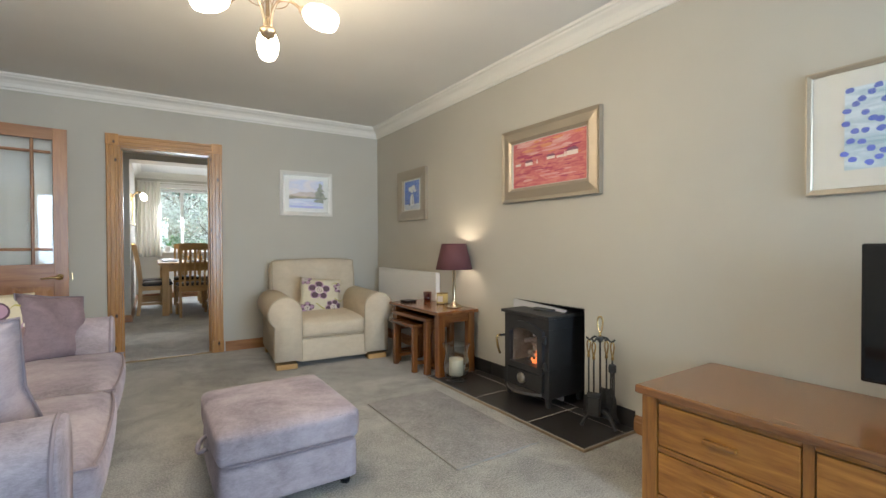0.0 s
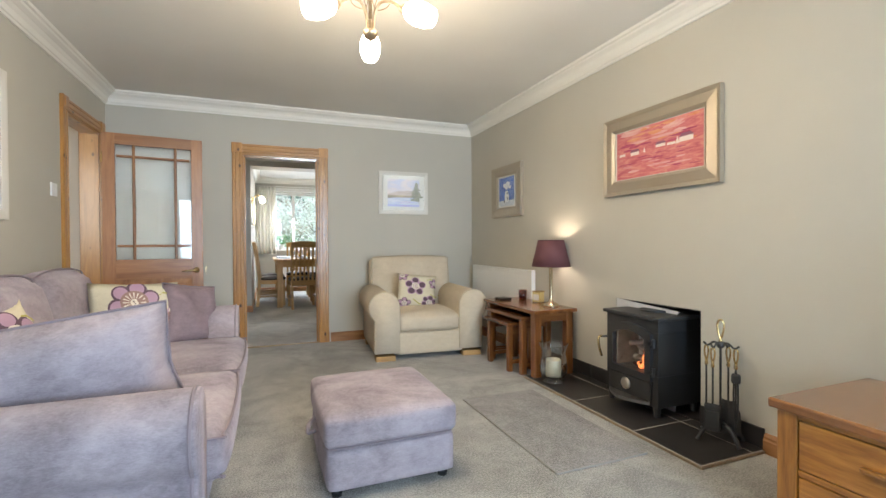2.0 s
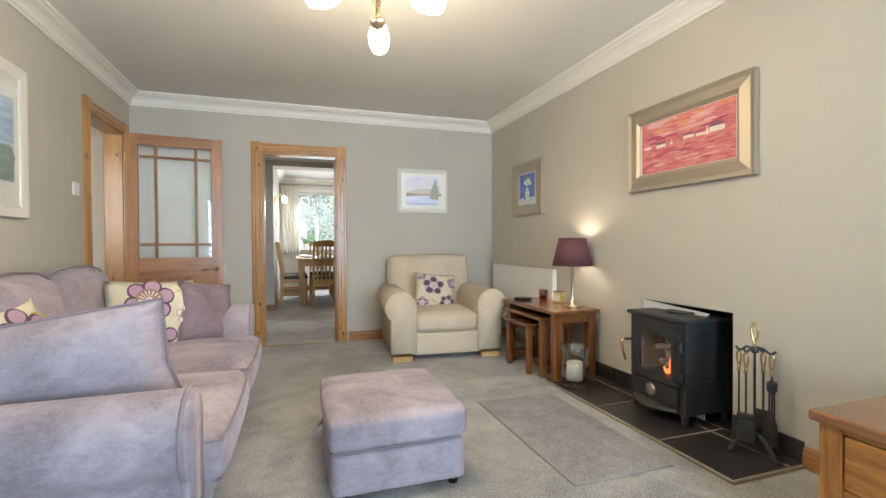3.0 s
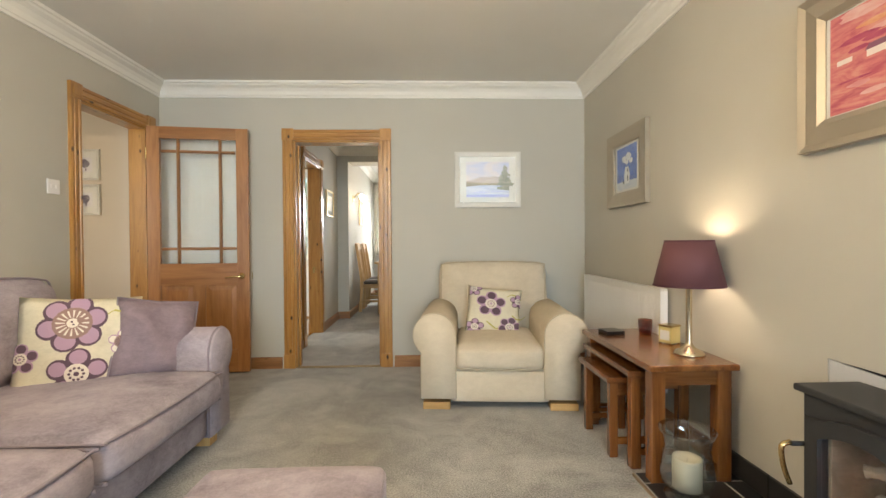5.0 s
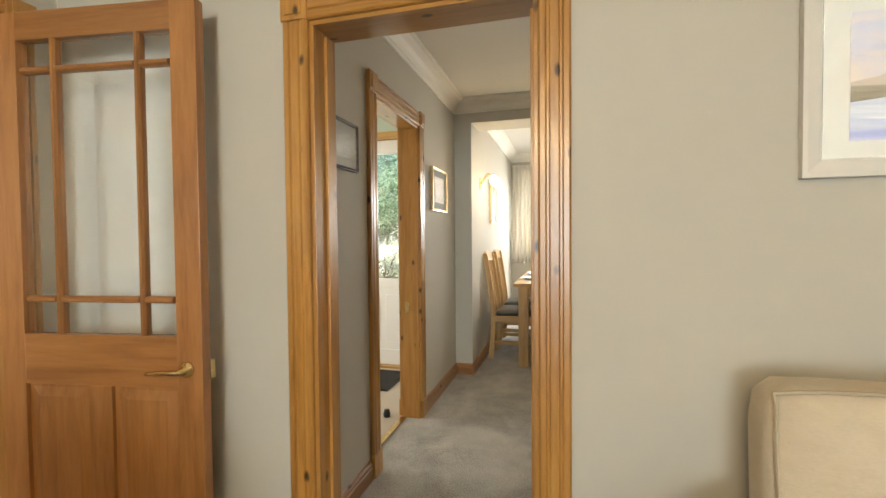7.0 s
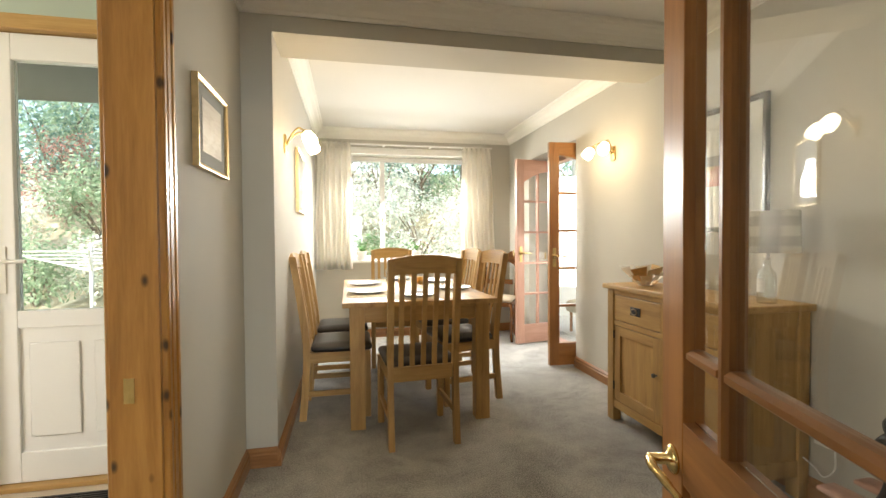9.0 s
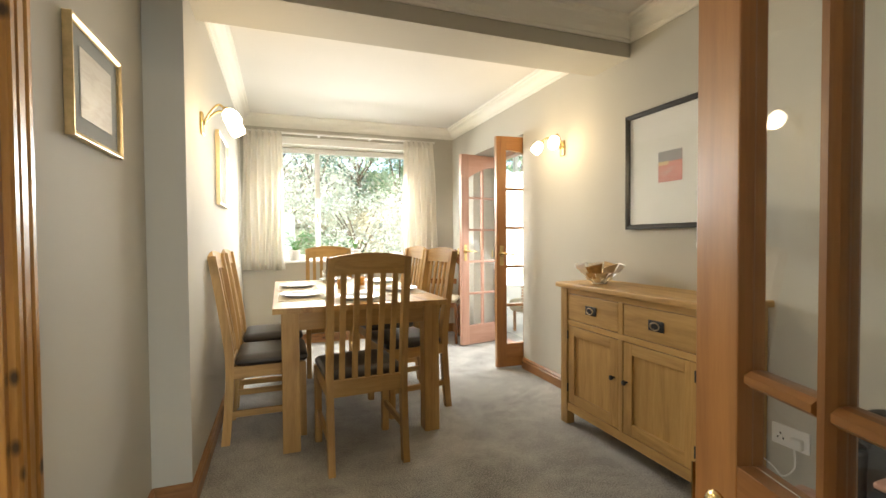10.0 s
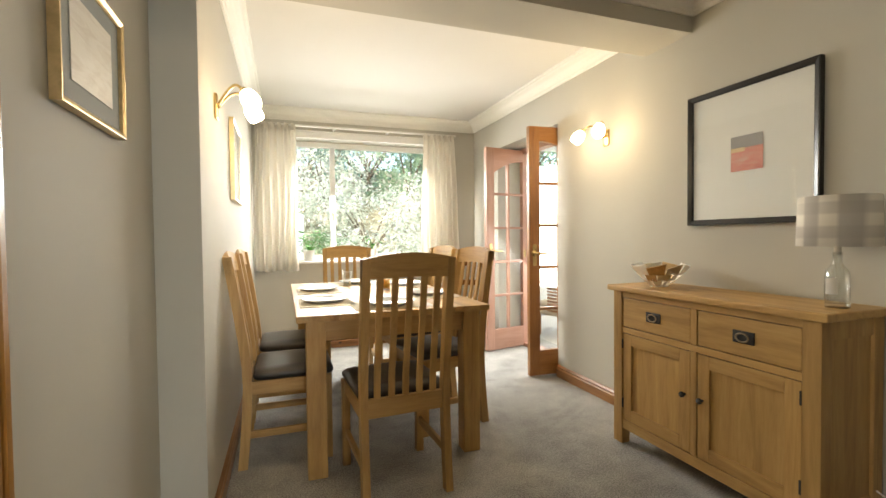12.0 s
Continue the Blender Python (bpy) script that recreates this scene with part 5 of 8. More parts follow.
def blob(cx, cz, rx, rz, n=10, seed=0):
    rnd = random.Random(seed)
    return [(cx + rx * math.cos(2 * math.pi * k / n) * rnd.uniform(0.75, 1.1), cz + rz * math.sin(2 * math.pi * k / n) * rnd.uniform(0.75, 1.1)) for k in range(n)]


def quad(x0, x1, z0, z1):
    return [(x0, z0), (x1, z0), (x1, z1), (x0, z1)]


def daub(name, a, b, c, scale=(6, 6, 30)):
    """Brushed paint or print colours."""
    m, nt, bs = nodes_of(name)
    n = noise_tex(nt, coords(nt, scale), 1.0, 4, 0.6, 1.2)
    nt.links.new(ramp(nt, n, [(0.33, a), (0.5, b), (0.67, c)]), bs.inputs["Base Color"])
    bs.inputs["Roughness"].default_value = 0.55
    bump(nt, bs, n, 0.25, 0.002)
    return m


# red landscape
RED = daub("red_pink_paint", (0.46, 0.09, 0.13), (0.60, 0.19, 0.19), (0.66, 0.30, 0.24), (9, 9, 38))
_rnd = random.Random(21)


def strokes(n, z0, z1, wide, tall):
    """Flat brush strokes scattered over a band of a painting."""
    out = []
    for k in range(n):
        w = wide * _rnd.uniform(0.5, 1.3)
        out.append(blob(_rnd.uniform(-0.98 + w, 0.98 - w), _rnd.uniform(z0, z1), w, tall * _rnd.uniform(0.6, 1.3), 11, k))
    return out


framed_picture("red and pink landscape painting in a wide champagne frame", (2.53, 2.205, 1.600), -90, 0.87, 0.520, 0.098, 0.034, PEWTER, 0, 0.655, 0.315,
               [RED,
                (daub("pale_pink_paint", (0.62, 0.26, 0.26), (0.68, 0.36, 0.34), (0.72, 0.47, 0.45), (7, 7, 30)), strokes(12, 0.42, 0.92, 0.26, 0.07) + strokes(9, -0.92, -0.35, 0.24, 0.045)),
                (daub("orange_paint", (0.60, 0.20, 0.10), (0.66, 0.28, 0.14), (0.70, 0.38, 0.22), (9, 9, 30)), strokes(8, 0.55, 0.93, 0.16, 0.05) + strokes(5, 0.1, 0.4, 0.14, 0.04)),
                (daub("crimson_paint", (0.30, 0.03, 0.10), (0.40, 0.06, 0.13), (0.50, 0.11, 0.16), (9, 9, 30)), strokes(8, 0.16, 0.46, 0.22, 0.055) + strokes(10, -0.9, -0.12, 0.20, 0.028)),
                (paint("slate_roof_paint", (0.24, 0.10, 0.16), 0.6, 0.3), [[(0.50, 0.20), (0.82, 0.20), (0.75, 0.33), (0.57, 0.33)], [(-0.64, 0.06), (-0.38, 0.06), (-0.42, 0.17), (-0.60, 0.17)], [(-0.02, 0.14), (0.24, 0.14), (0.19, 0.24), (0.03, 0.24)]]),
                (paint("white_cottage_paint", (0.80, 0.72, 0.66), 0.6), [quad(0.52, 0.80, 0.02, 0.20), quad(-0.62, -0.40, -0.07, 0.06), quad(0.0, 0.22, 0.03, 0.14), quad(0.26, 0.44, 0.01, 0.10), quad(-0.92, -0.76, -0.03, 0.07), [(0.44, 0.0), (0.48, 0.28), (0.52, 0.0)], [(-0.30, -0.04), (-0.27, 0.16), (-0.24, -0.04)]])],
               glazed=False, mount_mat=PEWTER, bevel_in=-0.010, slip=CREAM_FRAME)
# blue flower picture
framed_picture("blue picture of a white vase of flowers in a grey frame", (2.53, 4.045, 1.535), -90, 0.58, 0.51, 0.095, 0.03, PEWTER, 0, 0.30, 0.285,
               [daub("deep_blue_paint", (0.04, 0.10, 0.42), (0.07, 0.16, 0.55), (0.12, 0.24, 0.62)),
                (daub("pale_table_paint", (0.40, 0.48, 0.60), (0.55, 0.60, 0.66), (0.68, 0.70, 0.70)), [quad(-1, 1, -1, -0.62)]),
                (paint("white_vase_paint", (0.72, 0.74, 0.76), 0.6, 0.1), [[(-0.22, -0.75), (0.26, -0.75), (0.30, -0.3), (0.15, 0.05), (-0.12, 0.05), (-0.26, -0.3)], blob(-0.25, 0.42, 0.26, 0.18, 10, 11), blob(0.18, 0.5, 0.3, 0.2, 10, 12), blob(0.42, 0.28, 0.2, 0.14, 10, 13), blob(0.0, 0.25, 0.2, 0.12, 10, 14)]),
                (paint("dark_stem_paint", (0.05, 0.07, 0.08), 0.6), [blob(0.1, -0.15, 0.05, 0.12, 8, 15), blob(-0.3, -0.66, 0.1, 0.1, 8, 16), blob(0.1, -0.5, 0.06, 0.15, 8, 17)])],
               glazed=True, mount_mat=PEWTER, slip=CREAM_FRAME)
# loch landscape
LOCH = daub("evening_sky_wash", (0.42, 0.45, 0.58), (0.55, 0.50, 0.52), (0.66, 0.55, 0.46), (4, 4, 9))
_rnd = random.Random(77)
TREE = [blob(0.80 + _rnd.gauss(0, 0.13 * (1.1 - u)), -0.32 + 1.1 * u, 0.09 * (1.15 - u) + 0.03, 0.06, 9, k) for k, u in enumerate([(j / 110) ** 1.2 for j in range(110)])]
framed_picture("pale loch landscape in a wide off-white frame", (1.697, LY1, 1.577), 0, 0.56, 0.468, 0.045, 0.022, CREAM_FRAME, 0, 0.364, 0.300,
               [LOCH,
                (daub("water_wash", (0.36, 0.40, 0.54), (0.50, 0.52, 0.60), (0.66, 0.64, 0.62), (3, 3, 40)), [quad(-1, 1, -1, -0.30)]),
                (daub("violet_shallows", (0.28, 0.30, 0.55), (0.38, 0.40, 0.62), (0.52, 0.52, 0.66), (3, 3, 50)), [quad(-1, 1, -1, -0.84), blob(-0.3, -0.72, 0.5, 0.04, 12, 25), blob(0.5, -0.66, 0.35, 0.03, 12, 26)]),
                (daub("hill_wash", (0.34, 0.28, 0.28), (0.46, 0.37, 0.32), (0.52, 0.42, 0.32)), [[(-1, -0.30), (1, -0.30), (1, 0.08), (0.6, 0.06), (0.3, 0.20), (0.0, 0.12), (-0.35, 0.16), (-0.7, -0.02), (-1, -0.08)]]),
                (daub("shore_wash", (0.20, 0.17, 0.12), (0.30, 0.25, 0.17), (0.40, 0.32, 0.20)), [[(-1, -0.40), (-0.5, -0.34), (0.1, -0.32), (1, -0.34), (1, -0.22), (0.2, -0.20), (-0.4, -0.18), (-1, -0.14)]]),
                (daub("tree_wash", (0.16, 0.17, 0.13), (0.24, 0.24, 0.18), (0.34, 0.32, 0.24), (30, 30, 30)), TREE + [[(0.45, -0.55), (1, -0.62), (1, -0.34), (0.42, -0.42)]])])
# animal picture, kept to plain shapes
framed_picture("blue and grey picture in a cream mount and bronze frame", (2.53, 0.46, 1.475), -90, 0.66, 0.485, 0.022, 0.022, PEWTER, 0, 0.42, 0.31,
               [daub("pale_aqua_wash", (0.30, 0.42, 0.50), (0.45, 0.55, 0.62), (0.60, 0.68, 0.73)),
                (paint("blue_bloom_print", (0.09, 0.13, 0.50), 0.7, 0.3), [blob(-0.92 + 0.23 * (k % 9) + 0.08 * math.sin(k * 2.3), 0.88 - 0.24 * (k // 9) + 0.06 * math.cos(k * 3.1), 0.07, 0.08, 8, 30 + k) for k in range(72)]),
                (paint("soft_grey_print", (0.36, 0.36, 0.38), 0.7, 0.2), [blob(0.0, 0.1, 0.4, 0.6, 14, 60)])])
# left wall picture
framed_picture("large blue-green seascape in a wide off-white frame", (LX0, 2.872, 1.553), 90, 0.68, 0.79, 0.060, 0.026, CREAM_FRAME, 0, 0.46, 0.43,
               [daub("sea_sky_wash", (0.16, 0.24, 0.38), (0.30, 0.40, 0.52), (0.52, 0.58, 0.64), (3, 3, 12)),
                (daub("dark_shore_wash", (0.05, 0.10, 0.12), (0.12, 0.18, 0.16), (0.22, 0.28, 0.20)), [quad(-1, 1, -1, -0.45), blob(0.6, -0.35, 0.5, 0.25, 12, 71)])])


def light_switch(at, rz, label="white double light switch on the wall"):
    e = thing("light_switch", label, "switch", at=at, rz=rz)
    bm = B()
    box(bm, -0.043, 0.043, -0.010, -0.0005, -0.043, 0.043, 0.003)
    part("plate", bm, WHITE, e)
    for x in (-0.017, 0.017):
        bm = B()
        box(bm, x - 0.008, x + 0.008, -0.014, -0.0105, -0.013, 0.013, 0.002)
        part("rocker", bm, WHITE, e)


light_switch((LX0, 3.825, 1.39), 90)


def pendant():
    e = thing("ceiling_light", "antique brass ceiling light with white glass tulip shades, lit", "ceiling light", at=(0.70, 2.0, LZ))
    bm = B()
    lathe(bm, [(0, 0), (0.055, 0), (0.055, -0.012), (0.03, -0.028), (0.008, -0.034), (0.008, -0.10), (0.0075, -0.40), (0, -0.40)], 20)
    part("stem", bm, ANTIQUE, e, smooth=True)
    bm = B()
    lathe(bm, [(0, -0.500), (0.005, -0.496), (0.007, -0.490), (0.026, -0.480), (0.032, -0.462), (0.030, -0.452), (0, -0.450)], 18)
    part("hub", bm, ANTIQUE, e, "rounded brass hub", True)
    for k in range(3):
        a = radians(198 + 120 * k)
        c, s = math.cos(a), math.sin(a)

        def P(r, z):
            return (r * c, r * s, z)

        bm = B()
        tube(bm, curve_pts([P(0.012, -0.46), P(0.018, -0.40), P(0.045, -0.345), P(0.10, -0.350), P(0.150, -0.388)], 5), 0.0065, 8)
        arm = part("arm", bm, ANTIQUE, e, smooth=True)
        bm = B()
        tube(bm, curve_pts([P(0.015, -0.44), P(0.02, -0.36), P(0.05, -0.30), P(0.095, -0.315), P(0.085, -0.365), P(0.03, -0.37), P(0.01, -0.32), P(0.012, -0.22)], 5), 0.0022, 6)
        part("scroll", bm, ANTIQUE, arm)
        tip = Vector(P(0.150, -0.388))
        d = Vector(P(0.90, -0.42)).normalized()
        m = Matrix.Translation(tip) @ d.to_track_quat("Z", "Y").to_matrix().to_4x4()
        bm = B()
        lathe(bm, [(0, -0.012), (0.012, -0.010), (0.020, 0.004), (0.018, 0.016), (0, 0.018)], 14, m=m)
        part("cup", bm, ANTIQUE, arm, smooth=True)
        bm = B()
        lathe(bm, [(0.018, 0.014), (0.037, 0.034), (0.048, 0.072), (0.047, 0.112), (0.037, 0.147), (0.034, 0.147), (0.044, 0.111), (0.045, 0.072), (0.034, 0.037), (0.016, 0.017)], 20, m=m, closed=True)
        sh = part("shade", bm, BULB, e, "lit white glass tulip shade", True)
        sh.visible_shadow = False
        bulb_light("ceiling_light_bulb", tuple(Vector((0.70, 2.0, LZ)) + tip + d * 0.07), 5.0, (1.0, 0.75, 0.47), 0.04)
    return e


pendant()


def tv_cabinet():
    e = thing("tv_cabinet", "honey-brown wooden low media cabinet with deep drawers", "cabinet", at=(2.215, 0.42, 0))
    w, L, H = 0.29, 0.71, 0.482
    # local: front at -x, length along y
    bm = B()
    box(bm, -w - 0.018, w + 0.0, -L - 0.02, L + 0.02, H - 0.034, H, 0.007)
    part("top", bm, ACACIA_TOP, e)
    for sx in (-1, 1):
        for sy in (-1, 1):
            xa, xb = sorted((sx * w * 0.995, sx * (w - 0.058)))
            ya, yb = sorted((sy * L, sy * (L - 0.062)))
            bm = B()
            box(bm, xa, xb, ya, yb, 0, H - 0.0345, 0.004)
            part("post", bm, ACACIA["z"], e)
    bm = B()
    box(bm, -w + 0.030, w - 0.02, -L + 0.062, L - 0.062, 0.06, H - 0.036)
    part("carcass", bm, ACACIA["y"], e)
    for sy in (-1, 1):
        ya, yb = sorted((sy * (L - 0.012), sy * (L - 0.03)))
        bm = B()
        box(bm, -w + 0.059, w - 0.059, ya, yb, 0.06, H - 0.036, 0.002)
        part("side_panel", bm, ACACIA["x"], e)
    cols = [(L - 0.062, 0.185), (0.155, -0.225), (-0.255, -L + 0.062)]
    zz = [(0.075, 0.235), (0.262, 0.425)]
    for a, b in ((0.185, 0.155), (-0.225, -0.255)):
        bm = B()
        box(bm, -w + 0.008, -w + 0.03, b, a, 0.06, H - 0.0355, 0.002)
        part("divider", bm, ACACIA["z"], e)
    for z0, z1 in ((0.055, 0.071), (0.238, 0.259), (0.428, H - 0.0355)):
        for a, b in cols:
            bm = B()
            box(bm, -w + 0.008, -w + 0.03, b + 0.0005, a - 0.0005, z0, z1, 0.002)
            part("rail", bm, ACACIA["y"], e)
    for a, b in cols:
        for z0, z1 in zz:
            bm = B()
            box(bm, -w + 0.006, -w + 0.029, b + 0.004, a - 0.004, z0 + 0.001, z1 - 0.001, 0.004)
            d = part("drawer_front", bm, ACACIA["y"], e)
            bm = B()
            c = (a + b) / 2
            box(bm, -w - 0.014, -w + 0.0055, c - 0.055, c + 0.055, (z0 + z1) / 2 - 0.006, (z0 + z1) / 2 + 0.010, 0.005)
            part("handle", bm, ACACIA["y"], d, "carved wooden bar handle")
    return e


tv_cabinet()
e = thing("television", "black flat-screen television on the wooden cabinet", "television", at=(2.36, 0.135, 0.482))
bm = B()
box(bm, -0.022, 0.022, -0.44, 0.44, 0.085, 0.56, 0.006)
part("case", bm, BLACK, e)
bm = B()
box(bm, -0.0245, -0.0222, -0.428, 0.428, 0.10, 0.548)
part("screen", bm, paint("glossy_black_screen", (0.004, 0.004, 0.005), 0.06, 0.1, 10, 0), e, "glossy black screen")
bm = B()
box(bm, -0.03, 0.03, -0.05, 0.05, 0.01, 0.086, 0.004)
part("neck", bm, BLACK, e)
bm = B()
rbox(bm, -0.11, 0.11, -0.25, 0.25, 0.0, 0.012, 0.005, 4)
part("stand", bm, BLACK, e)

# window behind the start of the walk, with curtains
def casement(name, x0, x1, z0, z1, y0, y1, bars, label, sill_out=None):
    """White window in a wall along x between y0 and y1; bars: x of upright mullions."""
    e = thing(name, label, "window", kind="structure")
    ym = (y0 + y1) / 2
    f = 0.055

    def fr(nm, a, b, c, d, t=0.035):
        bm = B()
        box(bm, a, b, ym - t, ym + t, c, d, 0.006)
        return part(nm, bm, UPVC, e)

    fr("window_frame", x0, x0 + f, z0, z1)
    fr("window_frame", x1 - f, x1, z0, z1)
    fr("window_frame", x0 + f + 0.0005, x1 - f - 0.0005, z1 - f, z1)
    fr("window_frame", x0 + f + 0.0005, x1 - f - 0.0005, z0, z0 + f)
    edges = [x0 + f] + [c for b in bars for c in (b - f / 2, b + f / 2)] + [x1 - f]
    for b in bars:
        fr("mullion", b - f / 2, b + f / 2, z0 + f + 0.0005, z1 - f - 0.0005, 0.037)
    for a, b in zip(edges[::2], edges[1::2]):
        bm = B()
        box(bm, a + 0.001, b - 0.001, ym - 0.004, ym + 0.004, z0 + f + 0.001, z1 - f - 0.001)
        p = part("pane", bm, PANE, e)
        p.visible_shadow = False
    if sill_out is not None:
        bm = B()
        s0, s1 = sorted((ym + math.copysign(0.036, sill_out - ym), sill_out))
        box(bm, x0 - 0.03, x1 + 0.03, s0, s1, z0 - 0.024, z0 - 0.001, 0.006)
        part("window_sill", bm, WHITE, e)
    return e


casement("window_1", 0.55, 2.35, 0.35, 2.2, LY0 - 0.2, LY0, (1.45,), "wide white-framed living room window", LY0 + 0.06)


def curtain(label, x0, x1, z0, z1, y, folds, depth=0.035, flare=1.15, seed=1, edge=0.0, parent=None):
    """Pleated cloth hanging from a rail; wider towards the hem."""
    rnd = random.Random(seed)
    e = thing("curtain", label, "curtain", "curtains")
    N, M = folds * 10, 14
    ph = [rnd.uniform(0.75, 1.25) for _ in range(folds + 2)]
    bm = B()
    grid = []
    for j in range(M + 1):
        v = j / M
        z = z1 + (z0 - z1) * v
        row = []
        for i in range(N + 1):
            u = i / N
            k = u * folds
            amp = depth * (0.55 + 0.6 * v) * (ph[int(k)] * (1 - k % 1) + ph[int(k) + 1] * (k % 1))
            mid = (x0 + x1) / 2 + edge * v
            x = mid + (u - 0.5) * (x1 - x0) * (1 + (flare - 1) * v) + 0.006 * math.sin(7 * v + k)
            yy = y + amp * math.sin(2 * math.pi * k + 0.5 * math.sin(3 * v + k)) + 0.006 * math.sin(9 * v + 2.1 * k)
            row.append(bm.verts.new((x, yy, z + (0.006 * math.sin(k * 2.2) if j == M else 0))))
        grid.append(row)
    for j in range(M):
        for i in range(N):
            bm.faces.new((grid[j][i], grid[j][i + 1], grid[j + 1][i + 1], grid[j + 1][i]))
    ob = part("cloth", bm, CURTAIN, e, smooth=True)
    sol = ob.modifiers.new("thickness", "SOLIDIFY")
    sol.thickness = 0.003
    for k in range(folds):
        x = x0 + (x1 - x0) * (k + 0.5) / folds
        bm = B()
        box(bm, x - 0.012, x + 0.012, y - 0.022, y + 0.012, z1 - 0.055, z1 + 0.012, 0.006)
        part("heading_pleat", bm, CURTAIN, e)
    return e


curtain("cream pleated living room curtain", 0.12, 0.52, 0.1, 2.22, LY0 + 0.16, 6, seed=5)
curtain("cream pleated living room curtain", 2.2, 2.44, 0.1, 2.22, LY0 + 0.16, 6, seed=6)

# ---- dining room ----


def dining_table():
    e = thing("dining_table", "solid light oak dining table with square legs", "table", at=(0.872, 8.505, 0))
    w, d, z = 0.478, 0.79, 0.775
    for k in range(5):
        bm = B()
        a = -w + 2 * w * k / 5
        box(bm, a + 0.0004, a + 2 * w / 5 - 0.0004, -d, d, z - 0.030, z, 0.0015, 1)
        part("top_plank", bm, OAK["y"], e)
    for sx in (-1, 1):
        for sy in (-1, 1):
            bm = B()
            xa, xb = sorted((sx * (w - 0.042), sx * (w - 0.132)))
            ya, yb = sorted((sy * (d - 0.042), sy * (d - 0.132)))
            box(bm, xa, xb, ya, yb, 0, z - 0.0305, 0.004)
            part("leg", bm, OAK["z"], e)
        bm = B()
        xa, xb = sorted((sx * (w - 0.060), sx * (w - 0.085)))
        box(bm, xa, xb, -d + 0.1325, d - 0.1325, z - 0.130, z - 0.031, 0.002)
        part("apron", bm, OAK["y"], e)
    for sy in (-1, 1):
        bm = B()
        ya, yb = sorted((sy * (d - 0.060), sy * (d - 0.085)))
        box(bm, -w + 0.1325, w - 0.1325, ya, yb, z - 0.130, z - 0.031, 0.002)
        part("apron", bm, OAK["x"], e)
    return e


dining_table()


def bent_bar(bm, pts, wx, wy):
    """Square-section bar through points, upright-ish; wx and wy are half widths in x and y."""
    rows = [[bm.verts.new((p[0] + sx * wx, p[1] + sy * wy, p[2])) for sx, sy in ((-1, -1), (1, -1), (1, 1), (-1, 1))] for p in pts]
    for a, b in zip(rows, rows[1:]):
        for k in range(4):
            l = (k + 1) % 4
            bm.faces.new((a[k], a[l], b[l], b[k]))
    bm.faces.new(rows[0][::-1])
    bm.faces.new(rows[-1])


def back_y(z):
    """Depth of the chair back at a height: raked feet, upright seat, leaning back."""
    if z < 0.45:
        return -0.195 - 0.030 * ((0.45 - z) / 0.45) ** 1.6
    return -0.195 - 0.085 * ((z - 0.45) / 0.61) ** 1.25


def dining_chair():
    e = thing("dining_chair", "light oak slat-back dining chair with a dark leather seat", "chair", "chairs round the dining table")
    for s in (-1, 1):
        bm = B()
        bent_bar(bm, [(s * 0.185, back_y(z), z) for z in (0, 0.08, 0.18, 0.30, 0.40, 0.50, 0.62, 0.75, 0.88, 1.0, 1.042)], 0.0165, 0.022)
        part("back_leg", bm, OAK["z"], e)
        bm = B()
        box(bm, s * 0.192 - 0.019, s * 0.192 + 0.019, 0.165, 0.203, 0, 0.43, 0.003)
        part("front_leg", bm, OAK["z"], e)
        bm = B()
        box(bm, s * 0.190 - 0.011, s * 0.190 + 0.011, -0.180, 0.1645, 0.365, 0.430, 0.002)
        part("seat_rail", bm, OAK["y"], e)
        bm = B()
        box(bm, s * 0.190 - 0.009, s * 0.190 + 0.009, -0.190, 0.1645, 0.150, 0.185, 0.002)
        part("stretcher", bm, OAK["y"], e)
    for y0, y1, x in ((-0.208, -0.184, 0.168), (0.176, 0.198, 0.172)):
        bm = B()
        box(bm, -x, x, y0, y1, 0.365, 0.446 if y0 < 0 else 0.430, 0.002)
        part("seat_rail", bm, OAK["x"], e)
    bm = B()
    rbox(bm, -0.205, 0.205, -0.172, 0.215, 0.432, 0.475, 0.022, 7, (0.0, 0.0, 0.018))
    part("seat", bm, LEATHER, e, "dark brown leather seat pad", True)
    # curved crest rail
    bm = B()
    N = 12
    rows = []
    for k in range(N + 1):
        u = -1 + 2 * k / N
        x = u * 0.2015
        bow = -0.020 * (1 - u * u)
        top = 1.040 + 0.026 * (1 - u * u)
        bot = 0.955 + 0.010 * (1 - u * u)
        yb, yt = back_y(bot) + bow, back_y(top) + bow
        rows.append([bm.verts.new(p) for p in ((x, yb - 0.012, bot), (x, yb + 0.012, bot), (x, yt + 0.012, top), (x, yt - 0.012, top))])
    for a, b in zip(rows, rows[1:]):
        for j in range(4):
            l = (j + 1) % 4
            bm.faces.new((a[j], a[l], b[l], b[j]))
    bm.faces.new(rows[0][::-1])
    bm.faces.new(rows[-1])
    part("crest_rail", bm, OAK["x"], e)
    for k in range(5):
        x = -0.126 + 0.063 * k
        bow = -0.018 * (1 - (x / 0.2) ** 2)
        bm = B()
        bent_bar(bm, [(x, back_y(z) + bow * max(0, min(1, (z - 0.5) / 0.3)), z) for z in (0.428, 0.53, 0.62, 0.72, 0.82, 0.92, 0.965)], 0.0135, 0.006)
        part("slat", bm, OAK["z"], e)
    return e


chair = dining_chair()
chair.matrix_world = pose(0.825, 7.685, 0, 0, 0, 3)
for x, y, a in ((0.365, 8.17, -90), (0.365, 8.76, -90), (0.845, 9.235, 178), (1.235, 8.24, 99), (1.235, 8.86, 96)):
    copy_thing(chair, pose(x, y, 0, 0, 0, a))

